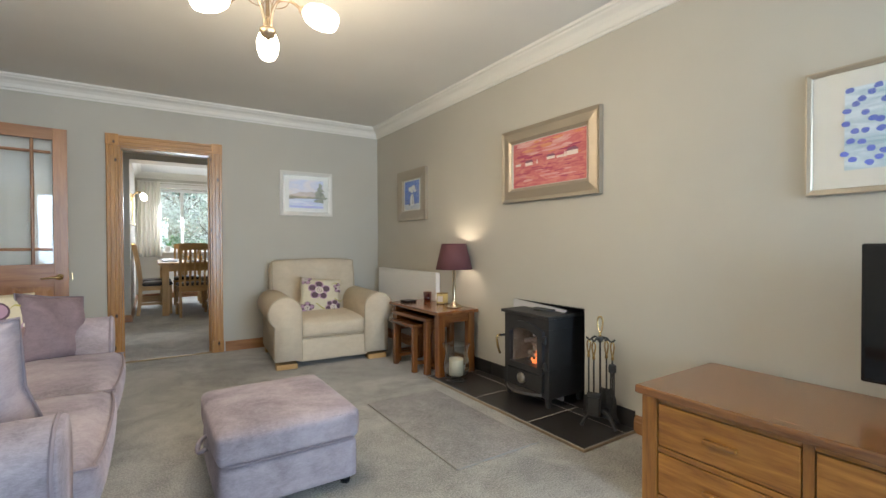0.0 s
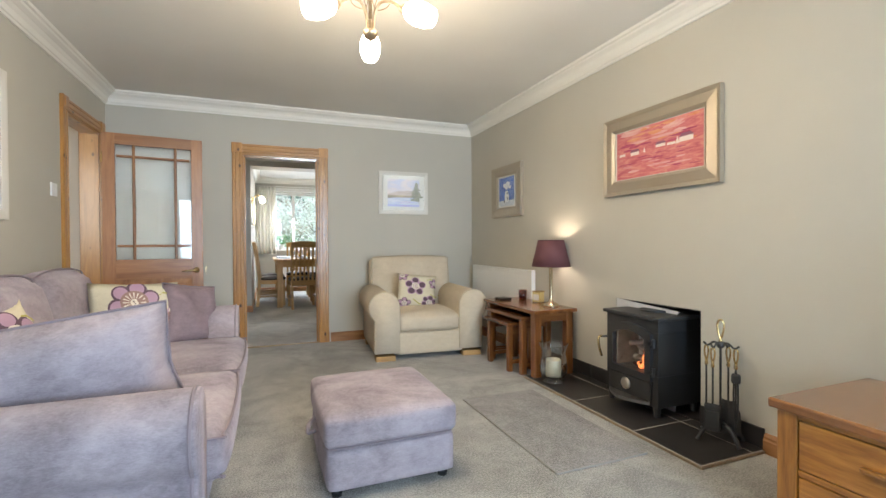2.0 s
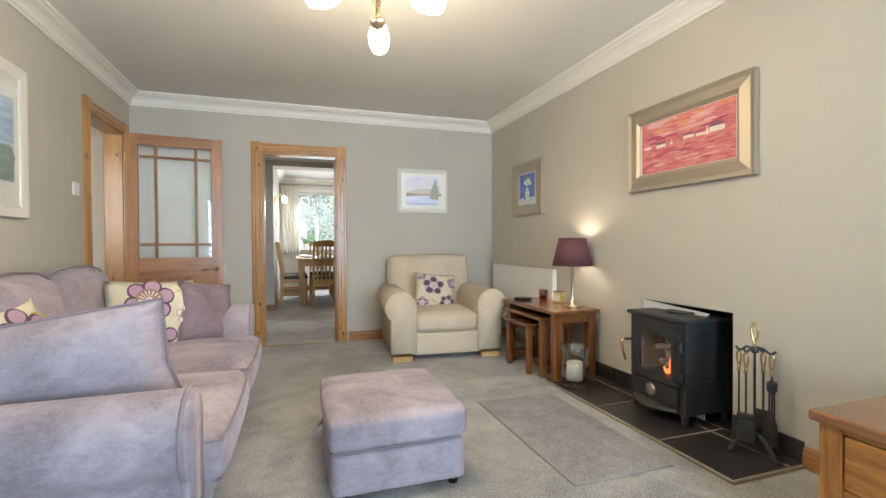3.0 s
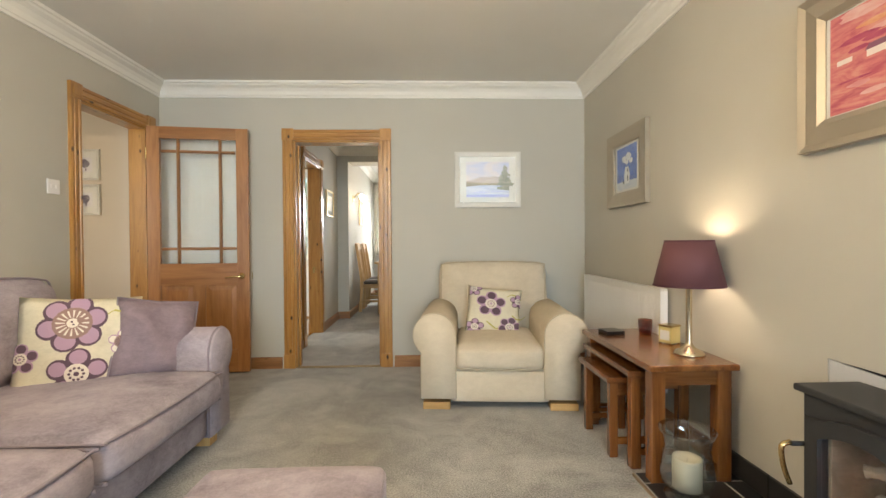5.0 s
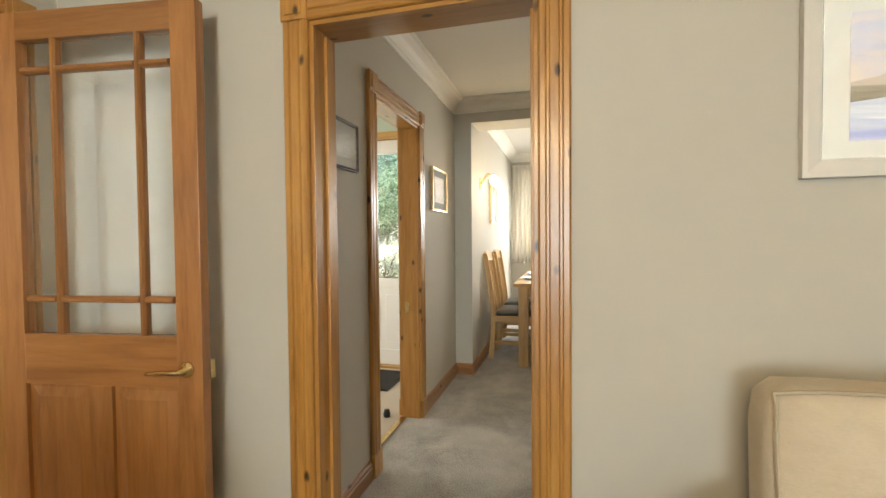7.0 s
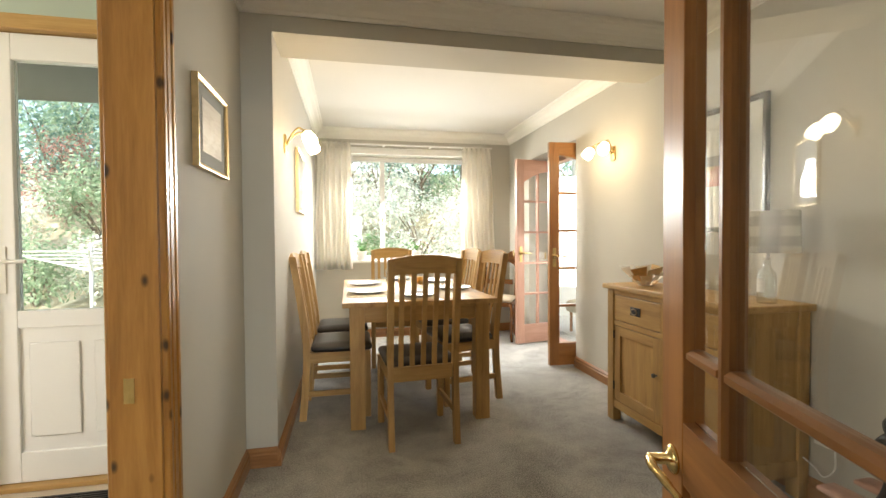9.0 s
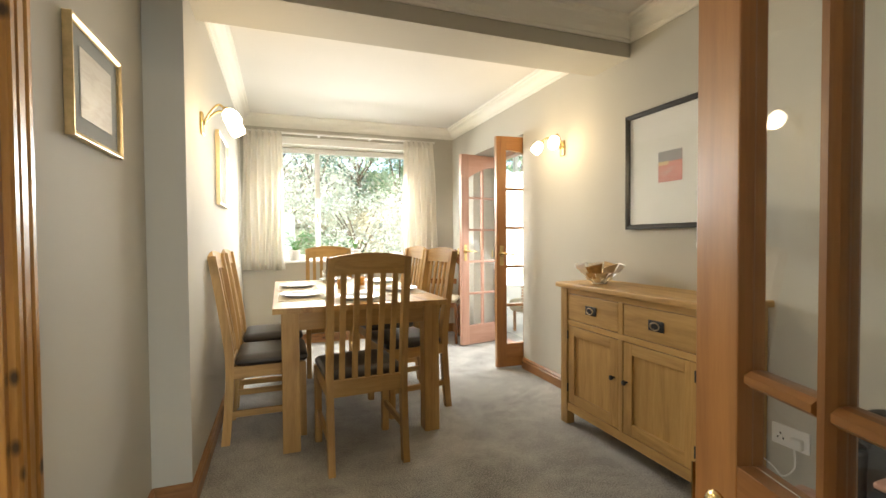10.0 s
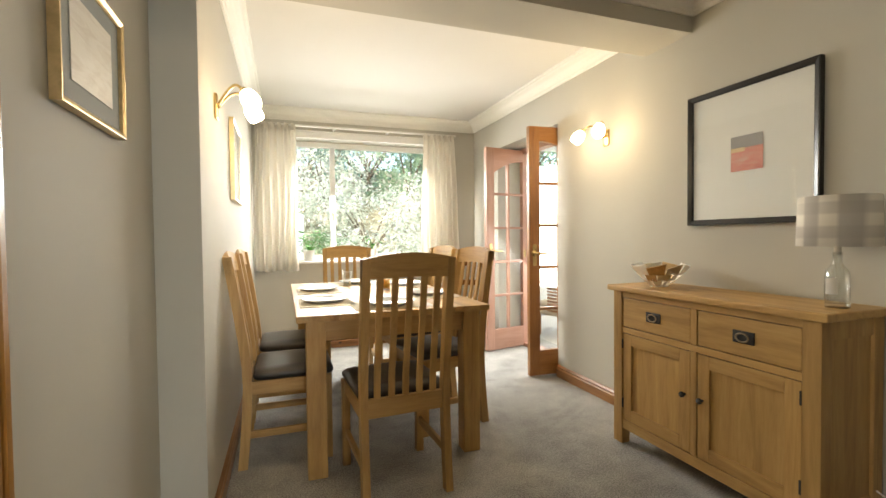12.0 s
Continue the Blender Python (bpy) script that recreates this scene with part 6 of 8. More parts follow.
CHINA = paint("pale_grey_china", (0.62, 0.64, 0.63), 0.2, 0.02, 60, 0.0)
MAT = paint("cream_placemat_cloth", (0.68, 0.61, 0.48), 0.9, 0.05, 500, 0.5)


def place_setting(x, y, rz):
    e = thing("placemat", "cream woven placemat on the oak table", "placemat", "placemats", at=(x, y, 0.775), rz=rz)
    bm = B()
    box(bm, -0.20, 0.20, -0.14, 0.14, 0.0005, 0.0035, 0.001, 1)
    part("mat", bm, MAT, e)
    p = thing("plate", "pale grey china dinner plate on a placemat", "plate", "plates", at=(x, y, 0.7787))
    bm = B()
    lathe(bm, [(0, 0.003), (0.075, 0.003), (0.085, 0.005), (0.125, 0.018), (0.132, 0.0215), (0.131, 0.018), (0.088, 0.0), (0, 0.0)], 32)
    part("dish", bm, CHINA, p, smooth=True)


for x, y, a in ((0.56, 8.17, 90), (0.56, 8.74, 90), (0.87, 7.92, 0), (0.87, 9.12, 0), (1.19, 8.25, 90), (1.19, 8.84, 90)):
    place_setting(x, y, a)


def tumbler(x, y, fill, label, juice=None):
    e = thing("glass", label, "glass", "glasses on the table", at=(x, y, 0.7755))
    bm = B()
    lathe(bm, [(0, 0), (0.028, 0), (0.034, 0.11), (0.0325, 0.11), (0.0265, 0.007), (0, 0.007)], 20)
    part("tumbler", bm, CLEAR, e, smooth=True)
    if juice:
        bm = B()
        lathe(bm, [(0, 0.0075), (0.0262, 0.0075), (0.0305, fill), (0, fill)], 20)
        part("juice", bm, juice, e, smooth=True)


JUICE = paint("orange_juice", (0.80, 0.36, 0.02), 0.3)
tumbler(0.83, 8.42, 0.075, "glass of orange juice on the table", JUICE)
tumbler(1.00, 8.62, 0.07, "glass of orange juice on the table", JUICE)
tumbler(0.78, 8.95, 0, "empty clear glass on the table")


def sideboard():
    e = thing("sideboard", "light oak sideboard with two drawers over two panelled doors", "sideboard", at=(2.2275, 7.111, 0))
    # front at -x
    hx, hy, H = 0.172, 0.508, 0.858
    bm = B()
    box(bm, -hx - 0.022, hx, -hy - 0.028, hy + 0.028, H - 0.030, H, 0.006)
    part("top", bm, OAK["y"], e)
    for sx in (-1, 1):
        for sy in (-1, 1):
            xa, xb = sorted((sx * hx, sx * (hx - 0.055)))
            ya, yb = sorted((sy * hy, sy * (hy - 0.062)))
            bm = B()
            box(bm, xa, xb, ya, yb, 0, H - 0.0305, 0.003)
            part("post", bm, OAK["z"], e)
    for sy in (-1, 1):
        ya, yb = sorted((sy * (hy - 0.012), sy * (hy - 0.030)))
        bm = B()
        box(bm, -hx + 0.0555, hx - 0.0555, ya, yb, 0.10, H - 0.031)
        box(bm, -hx + 0.0555, hx - 0.0555, *sorted((sy * (hy - 0.004), sy * (hy - 0.012))), H - 0.10, H - 0.031, 0.001)
        box(bm, -hx + 0.0555, hx - 0.0555, *sorted((sy * (hy - 0.004), sy * (hy - 0.012))), 0.10, 0.17, 0.001)
        part("side_panel", bm, OAK["z"], e)
    bm = B()
    box(bm, -hx + 0.030, hx - 0.005, -hy + 0.035, hy - 0.035, 0.10, H - 0.032)
    part("carcass", bm, OAK["y"], e)
    y0, y1 = -hy + 0.0625, hy - 0.0625
    for z0, z1 in ((0.085, 0.135), (0.605, 0.635), (H - 0.062, H - 0.031)):
        bm = B()
        box(bm, -hx + 0.004, -hx + 0.0295, y0, y1, z0, z1, 0.002)
        part("rail", bm, OAK["y"], e)
    for z0, z1 in ((0.1355, 0.6045), (0.6355, H - 0.0625)):
        bm = B()
        box(bm, -hx + 0.004, -hx + 0.0295, -0.016, 0.016, z0, z1, 0.002)
        part("centre_stile", bm, OAK["z"], e)
    for a, b in ((y0, -0.0165), (0.0165, y1)):
        bm = B()
        box(bm, -hx + 0.006, -hx + 0.029, a + 0.003, b - 0.003, 0.639, H - 0.066, 0.003)
        dr = part("drawer", bm, OAK["y"], e)
        c = (a + b) / 2
        bm = B()
        box(bm, -hx + 0.001, -hx + 0.0055, c - 0.045, c + 0.045, 0.692, 0.742, 0.0015)
        pl = part("handle_plate", bm, IRON, dr, "black iron handle plate")
        bm = B()
        tube(bm, [(-hx - 0.006, c + 0.026 * math.cos(radians(t)), 0.716 + 0.017 * math.sin(radians(t))) for t in range(0, 361, 20)], 0.0035, 6, False)
        part("ring_pull", bm, ANTIQUE, e, "dark ring pull", True)
        # door: frame and recessed panel
        da, db, z0, z1 = a + 0.003, b - 0.003, 0.139, 0.601
        fw = 0.058
        door = None
        for nm, ya, yb, za, zb, ax in (("door_stile", da, da + fw, z0, z1, "z"), ("door_stile", db - fw, db, z0, z1, "z"), ("door_rail", da + fw + 0.0003, db - fw - 0.0003, z0, z0 + fw, "y"), ("door_rail", da + fw + 0.0003, db - fw - 0.0003, z1 - fw, z1, "y")):
            bm = B()
            box(bm, -hx + 0.006, -hx + 0.029, ya, yb, za, zb, 0.002)
            ob = part(nm, bm, OAK[ax], e)
            door = door or ob
        bm = B()
        box(bm, -hx + 0.017, -hx + 0.025, da + fw, db - fw, z0 + fw, z1 - fw)
        part("door_panel", bm, OAK["z"], e)
        inner = db - 0.026 if a < 0 else da + 0.026
        bm = B()
        lathe(bm, [(0.005, 0), (0.006, 0.010), (0.013, 0.018), (0.012, 0.026), (0, 0.028)], 14, m=pose(-hx + 0.006, inner, 0.40, 0, -90, 0))
        part("knob", bm, IRON, e, "small dark knob", True)
        hinge_y = da if a < 0 else db
        for z in (0.20, 0.52):
            bm = B()
            tube(bm, [(-hx + 0.003, hinge_y, z), (-hx + 0.003, hinge_y, z + 0.05)], 0.0045, 8)
            part("hinge", bm, IRON, e)
    return e


sideboard()


def faceted_bowl():
    e = thing("bowl", "polished metal faceted fruit bowl on the sideboard", "bowl", at=(2.20, 7.445, 0.858))
    rnd = random.Random(4)
    tones = (metal("polished_pale_steel", (0.98, 0.97, 0.94), 0.5, 0.08), metal("bronzed_steel", (0.60, 0.44, 0.26), 0.3), metal("polished_champagne_steel", (0.92, 0.86, 0.75), 0.45, 0.1))
    n = 9
    for row, (r0, z0, r1, z1, off) in enumerate(((0.040, 0.002, 0.078, 0.040, 0), (0.072, 0.032, 0.112, 0.074, 0.5), (0.104, 0.062, 0.145, 0.112, 0))):
        for k in range(n):
            bm = B()
            a0 = 2 * math.pi * (k + off) / n
            a1 = 2 * math.pi * (k + off + 0.95) / n
            j = rnd.uniform(-0.012, 0.016)
            ps = [(r0 * math.cos(a0), r0 * math.sin(a0), z0), (r0 * math.cos(a1), r0 * math.sin(a1), z0 + j * 0.3), (r1 * math.cos(a1), r1 * math.sin(a1), z1 + j), (r1 * math.cos(a0), r1 * math.sin(a0), z1 - j)]
            low = [bm.verts.new(p) for p in ps]
            high = [bm.verts.new((p[0] * 0.985, p[1] * 0.985, p[2] + 0.0015)) for p in ps]
            bm.faces.new(low[::-1])
            bm.faces.new(high)
            for q in range(4):
                bm.faces.new((low[q], low[(q + 1) % 4], high[(q + 1) % 4], high[q]))
            part("facet", bm, tones[(0, 0, 2, 0, 1)[(k * 3 + row * 2) % 5]], e)
    bm = B()
    lathe(bm, [(0, 0), (0.044, 0), (0.044, 0.004), (0, 0.005)], 12)
    part("foot", bm, NICKEL, e)


faceted_bowl()


def bottle_lamp():
    e = thing("table_lamp", "clear glass bottle lamp with a grey tartan drum shade", "lamp", at=(2.225, 6.655, 0.858))
    bm = B()
    lathe(bm, [(0, 0), (0.034, 0), (0.037, 0.006), (0.037, 0.115), (0.033, 0.135), (0.018, 0.155), (0.014, 0.165), (0.014, 0.20), (0.0125, 0.20), (0.0125, 0.165), (0.016, 0.152), (0.031, 0.132), (0.035, 0.113), (0.035, 0.016), (0, 0.014)], 28)
    part("bottle", bm, thin_glass("aqua_bottle_glass", (0.97, 0.985, 0.98)), e, smooth=True)
    bm = B()
    N = 10
    rows = []
    for k in range(N + 1):
        a = radians(150 + 60 * k / N)
        rows.append([bm.verts.new((0.0376 * math.cos(a), 0.0376 * math.sin(a), z)) for z in (0.05, 0.108)])
    for a, b in zip(rows, rows[1:]):
        bm.faces.new((a[0], b[0], b[1], a[1]))
    part("paper_label", bm, MOUNT, e, "pale blank label")
    bm = B()
    tube(bm, [(0, 0, 0.19), (0, 0, 0.25)], 0.010, 10)
    part("lampholder", bm, NICKEL, e)
    m, nt, bs = nodes_of("grey_tartan_cloth")
    v = coords(nt)
    sep = nt.nodes.new("ShaderNodeSeparateXYZ")
    nt.links.new(v, sep.inputs[0])

    def stripes(out, scale, off):
        w = nt.nodes.new("ShaderNodeMath")
        w.operation = "MULTIPLY_ADD"
        w.inputs[1].default_value, w.inputs[2].default_value = scale, off
        nt.links.new(out, w.inputs[0])
        s = nt.nodes.new("ShaderNodeMath")
        s.operation = "SINE"
        nt.links.new(w.outputs[0], s.inputs[0])
        q = nt.nodes.new("ShaderNodeMapRange")
        q.inputs[1].default_value, q.inputs[2].default_value = -0.3, 0.3
        nt.links.new(s.outputs[0], q.inputs[0])
        return q.outputs[0]

    col = blend(nt, stripes(sep.outputs["Y"], 62, 0.4), (0.80, 0.76, 0.68), (0.50, 0.47, 0.43))
    col = blend(nt, stripes(sep.outputs["Z"], 75, 0.0), col, blend(nt, 0.5, col, (0.42, 0.39, 0.36)))
    nt.links.new(col, bs.inputs["Base Color"])
    bs.inputs["Roughness"].default_value = 0.9
    bump(nt, bs, noise_tex(nt, v, 700, 2), 0.3, 0.001)
    bm = B()
    lathe(bm, [(0.121, 0.222), (0.116, 0.400), (0.114, 0.400), (0.119, 0.222)], 40, closed=True)
    part("shade", bm, m, e, "grey and cream tartan drum shade", True)
    bm = B()
    for a in (0, 120, 240):
        tube(bm, [(0.009 * math.cos(radians(a)), 0.009 * math.sin(radians(a)), 0.245), (0.117 * math.cos(radians(a)), 0.117 * math.sin(radians(a)), 0.255)], 0.0018, 5)
    part("shade_spider", bm, NICKEL, e)


bottle_lamp()

framed_picture("small red abstract print in a large black frame", (DX1, 7.122, 1.508), -90, 0.628, 0.668, 0.028, 0.026, BLACK, 0, 0.155, 0.165,
               [daub("red_orange_print", (0.44, 0.10, 0.07), (0.50, 0.15, 0.10), (0.47, 0.24, 0.17)),
                (paint("grey_print", (0.22, 0.20, 0.19), 0.7, 0.2), [quad(-1, 1, 0.3, 1)]), (paint("tan_print", (0.55, 0.36, 0.18), 0.7, 0.2), [quad(-1, -0.1, 0.1, 0.34)])])
GOLD = metal("gilt_frame", (0.72, 0.56, 0.32), 0.3)
framed_picture("faint sketch in a grey mount and gilt frame", (DX0, 6.89, 1.563), 90, 0.385, 0.318, 0.018, 0.022, GOLD, 0, 0.24, 0.19,
               [daub("pale_sketch", (0.58, 0.54, 0.48), (0.66, 0.63, 0.57), (0.70, 0.68, 0.63))], glazed=False, mount_mat=paint("grey_mount_card", (0.30, 0.32, 0.31), 0.8))
framed_picture("pale print in a thin dark frame", (DX0, 5.352, 1.615), 90, 0.30, 0.212, 0.012, 0.02, paint("dark_bronze_frame", (0.05, 0.04, 0.035), 0.35), 0, 0.16, 0.11,
               [daub("faint_print", (0.52, 0.52, 0.50), (0.62, 0.62, 0.60), (0.68, 0.67, 0.65))])
framed_picture("print in a gilt frame beside the wall light", (DXP, 8.62, 1.58), 90, 0.50, 0.46, 0.022, 0.024, GOLD, 0, 0.30, 0.26,
               [daub("tan_print_art", (0.45, 0.40, 0.32), (0.58, 0.53, 0.45), (0.64, 0.60, 0.53))])
light_switch((DX0, 5.232, 1.395), 90, "white light switch beside the doorway")


def wall_light(at, rz, label):
    """Twin-arm brass wall light; local -y points into the room."""
    e = thing("wall_light", label, "wall light", "wall lights", at=at, rz=rz)
    bm = B()
    box(bm, -0.028, 0.028, -0.014, -0.0005, -0.055, 0.055, 0.004)
    part("backplate", bm, BRASS, e)
    for s in (-1, 1):
        bm = B()
        pts = curve_pts([(s * 0.012, -0.014, 0.0), (s * 0.03, -0.05, 0.055), (s * 0.06, -0.09, 0.085), (s * 0.085, -0.125, 0.06)], 5)
        tube(bm, pts, 0.006, 8)
        arm = part("arm", bm, BRASS, e, smooth=True)
        tip = Vector(pts[-1])
        d = Vector((s * 0.35, -0.45, -0.75)).normalized()
        m = Matrix.Translation(tip) @ d.to_track_quat("Z", "Y").to_matrix().to_4x4()
        bm = B()
        lathe(bm, [(0, -0.008), (0.014, -0.004), (0.016, 0.012), (0, 0.014)], 12, m=m)
        part("cup", bm, BRASS, arm, smooth=True)
        bm = B()
        lathe(bm, [(0.014, 0.010), (0.030, 0.024), (0.039, 0.052), (0.039, 0.082), (0.031, 0.10), (0.028, 0.10), (0.036, 0.081), (0.036, 0.052), (0.027, 0.027), (0.012, 0.013)], 18, m=m, closed=True)
        sh = part("shade", bm, BULB, e, "lit white glass tulip shade", True)
        sh.visible_shadow = False
        world_at = pose(*at, 0, 0, rz) @ (tip + d * 0.055)
        bulb_light("wall_light_bulb", tuple(world_at), 0.5, (1.0, 0.73, 0.43), 0.035)
    return e


wall_light((DX1, 8.10, 1.785), -90, "brass twin wall light with lit glass shades")
wall_light((DXP, 7.83, 1.715), 90, "brass twin wall light with lit glass shades")

# window, curtains, sill
casement("window_2", WIN[0], WIN[1], WIN[2], WIN[3], DY1 + 0.1, DY1 + 0.3, (0.845,), "wide white-framed dining room window", DY1 - 0.06)
e = thing("window_handle", "brass window catch on the mullion", "handle", at=(0.845, DY1 + 0.162, 1.40))
bm = B()
box(bm, -0.010, 0.010, -0.008, 0.0, -0.03, 0.03, 0.002)
tube(bm, [(0, -0.012, 0.02), (0, -0.022, 0.0), (0, -0.02, -0.09)], 0.006, 8)
part("catch", bm, BRASS, e)
curtain("cream pleated curtain hanging to the sill, dining room", 0.105, 0.470, 0.815, 2.235, DY1 - 0.135, 6, 0.036, 1.12, 2, -0.012)
curtain("cream pleated curtain hanging to the sill, dining room", 1.765, 2.115, 0.815, 2.225, DY1 - 0.135, 6, 0.036, 1.30, 3, 0.02)
bm = B()
box(bm, 0.10, 2.14, DY1 - 0.145, DY1 - 0.118, 2.222, 2.240, 0.003)
for x in (0.3, 0.85, 1.4, 1.95):
    box(bm, x - 0.012, x + 0.012, DY1 - 0.118, DY1 - 0.001, 2.226, 2.238, 0.002)
structure("trim_curtain_track", bm, WHITE, "white curtain track on brackets above the window", "curtain track")
bm = B()
box(bm, 0.13, 2.11, DY1 - 0.022, DY1 - 0.001, 2.141, 2.205, 0.004)
box(bm, 0.12, 2.12, DY1 - 0.030, DY1 - 0.001, 2.205, 2.216, 0.003)
structure("trim_window_head", bm, WHITE, "white painted board over the window head", "trim")
radiator("radiator", "white panel radiator under the dining window", (1.15, DY1, 0), 0, 1.3, 0.13, 0.60)

LEAF = daub("houseplant_leaf", (0.03, 0.12, 0.02), (0.06, 0.21, 0.035), (0.12, 0.30, 0.06), (30, 30, 30))


def leaf_faces(bm, at, d, up, length, width):
    d, up = d.normalized(), up.normalized()
    s = d.cross(up).normalized()
    n = s.cross(d)
    pts = [(0, 0, 0), (0.3, 0.5, 0.08), (0.65, 0.42, 0.05), (1, 0, -0.12), (0.65, -0.42, 0.05), (0.3, -0.5, 0.08)]
    vs = [bm.verts.new(at + d * (length * a) + s * (width * b) + n * (length * c)) for a, b, c in pts]
    mid = bm.verts.new(at + d * (length * 0.5) - n * (0.02 * length))
    for k in range(6):
        bm.faces.new((vs[k], vs[(k + 1) % 6], mid))


def pot_plant(at, label, n, spread, height, leaf, seed):
    e = thing("pot_plant", label, "plant", "plants on the window sill", at=at)
    rnd = random.Random(seed)
    bm = B()
    lathe(bm, [(0, 0), (0.045, 0), (0.06, 0.10), (0.063, 0.112), (0.056, 0.112), (0.05, 0.095), (0, 0.092)], 20)
    part("pot", bm, WHITE, e, "white pot", True)
    bs, bl = B(), B()
    for k in range(n):
        a = rnd.uniform(0, 6.28)
        r = spread * rnd.uniform(0.2, 1)
        z = 0.1 + height * rnd.uniform(0.25, 1)
        tip = Vector((r * math.cos(a), min(0.04, r * math.sin(a) * 0.5), z))
        tube(bs, [(0, 0, 0.09), tip * 0.5 + Vector((0, 0, 0.06)), tip], 0.002, 5)
        d = Vector((math.cos(a), math.sin(a) * 0.6, rnd.uniform(-0.7, 0.3)))
        leaf_faces(bl, tip, d, Vector((0, 0, 1)), leaf * rnd.uniform(0.7, 1.2), leaf * 0.75)
    part("stems", bs, LEAF, e)
    part("foliage", bl, LEAF, e)


pot_plant((0.585, DY1 + 0.015, 0.899), "leafy green houseplant in a white pot on the sill", 26, 0.15, 0.20, 0.085, 3)
pot_plant((1.235, DY1 + 0.015, 0.899), "small spiky green houseplant in a white pot on the sill", 9, 0.06, 0.16, 0.07, 8)

# french doors: arched ten-pane leaves, standing open into the room


def french_leaf(name, label, at, rz, w, flip, mats, h=1.985, t=0.042):
    e = thing(name, label, "door", at=at, rz=rz, kind="structure")
    s, bot, top = 0.092, 0.20, 0.115
    for x0, x1 in ((0, s), (w - s, w)):
        bm = B()
        box(bm, x0, x1, 0, t, 0, h, 0.002)
        part("stile", bm, mats["z"], e)
    bm = B()
    box(bm, s, w - s, 0.001, t - 0.001, 0, bot, 0.001)
    part("rail", bm, mats["x"], e)
    # top rail with a rising arched underside
    bm = B()
    N = 10
    lo, hi = [], []
    for k in range(N + 1):
        u = k / N
        x = s + (w - 2 * s) * u
        v = u if flip else 1 - u
        lo.append((x, h - top - 0.13 * (1 - v) ** 2))
        hi.append((x, h))
    va = [[bm.verts.new((x, y, z)) for x, z in lo] for y in (0.001, t - 0.001)]
    vb = [[bm.verts.new((x, y, z)) for x, z in hi] for y in (0.001, t - 0.001)]
    for k in range(N):
        for i in (0, 1):
            bm.faces.new((va[i][k], va[i][k + 1], vb[i][k + 1], vb[i][k]))
        bm.faces.new((va[0][k], va[0][k + 1], va[1][k + 1], va[1][k]))
        bm.faces.new((vb[0][k], vb[0][k + 1], vb[1][k + 1], vb[1][k]))
    part("arched_head", bm, mats["x"], e)
    zs = [bot + (h - top - bot) * k / 5 for k in range(6)]
    bm = B()
    box(bm, w / 2 - 0.011, w / 2 + 0.011, 0.002, t - 0.002, bot, h - top - 0.02, 0.003)
    part("glazing_bar", bm, mats["z"], e)
    for z in zs[1:5]:
        for a, b in ((s, w / 2 - 0.0115), (w / 2 + 0.0115, w - s)):
            bm = B()
            box(bm, a, b, 0.002, t - 0.002, z - 0.011, z + 0.011, 0.003)
            part("glazing_bar", bm, mats["x"], e)
    for k in range(5):
        for a, b in ((s, w / 2), (w / 2, w - s)):
            bm = B()
            box(bm, a + 0.003, b - 0.003, t / 2 - 0.002, t / 2 + 0.002, zs[k] + 0.003, zs[k + 1] - 0.003)
            p = part("pane", bm, PANE, e)
            p.visible_shadow = False
    lever_handle(e, w - 0.045, 0.98, t, -1)
    for s_ in (-1, 1):
        bm = B()
        y = -0.003 if s_ < 0 else t + 0.0005
        box(bm, w - 0.062, w - 0.028, y, y + 0.0025, 0.88, 1.05, 0.001)
        part("lock_plate", bm, BRASS, e)
    return e


# Near leaf takes the browner door timber, far leaf the paler pink one.
french_leaf("door_3", "hardwood french door leaf standing open", (DX1 + 0.325, FR[0] + 0.06, 0.012), 177.0, 0.555, True, DOOR)
french_leaf("door_4", "hardwood french door leaf standing open", (DX1 + 0.325, FR[1] - 0.015, 0.012), 192.5, 0.555, False, PINK_DOOR)
e = thing("door_casing_4", "hardwood frame of the french doors", "door frame", kind="structure")
for a, b, z0, z1, ax in ((FR[0] + 0.001, FR[0] + 0.05, 0.001, FR[3] - 0.05, "z"), (FR[1] - 0.05, FR[1] - 0.001, 0.001, FR[3] - 0.05, "z"), (FR[0] + 0.001, FR[1] - 0.001, FR[3] - 0.0495, FR[3] - 0.001, "y")):
    bm = B()
    box(bm, DX1 + 0.25, DX1 + 0.345, a, b, z0, z1, 0.003)
    part("frame_member", bm, PINK_DOOR[ax], e)
bm = B()
box(bm, DX1 + 0.25, DX1 + 0.345, FR[0] + 0.05, FR[1] - 0.05, 0.001, 0.035, 0.004)
part("sill", bm, PINK_DOOR["y"], e)


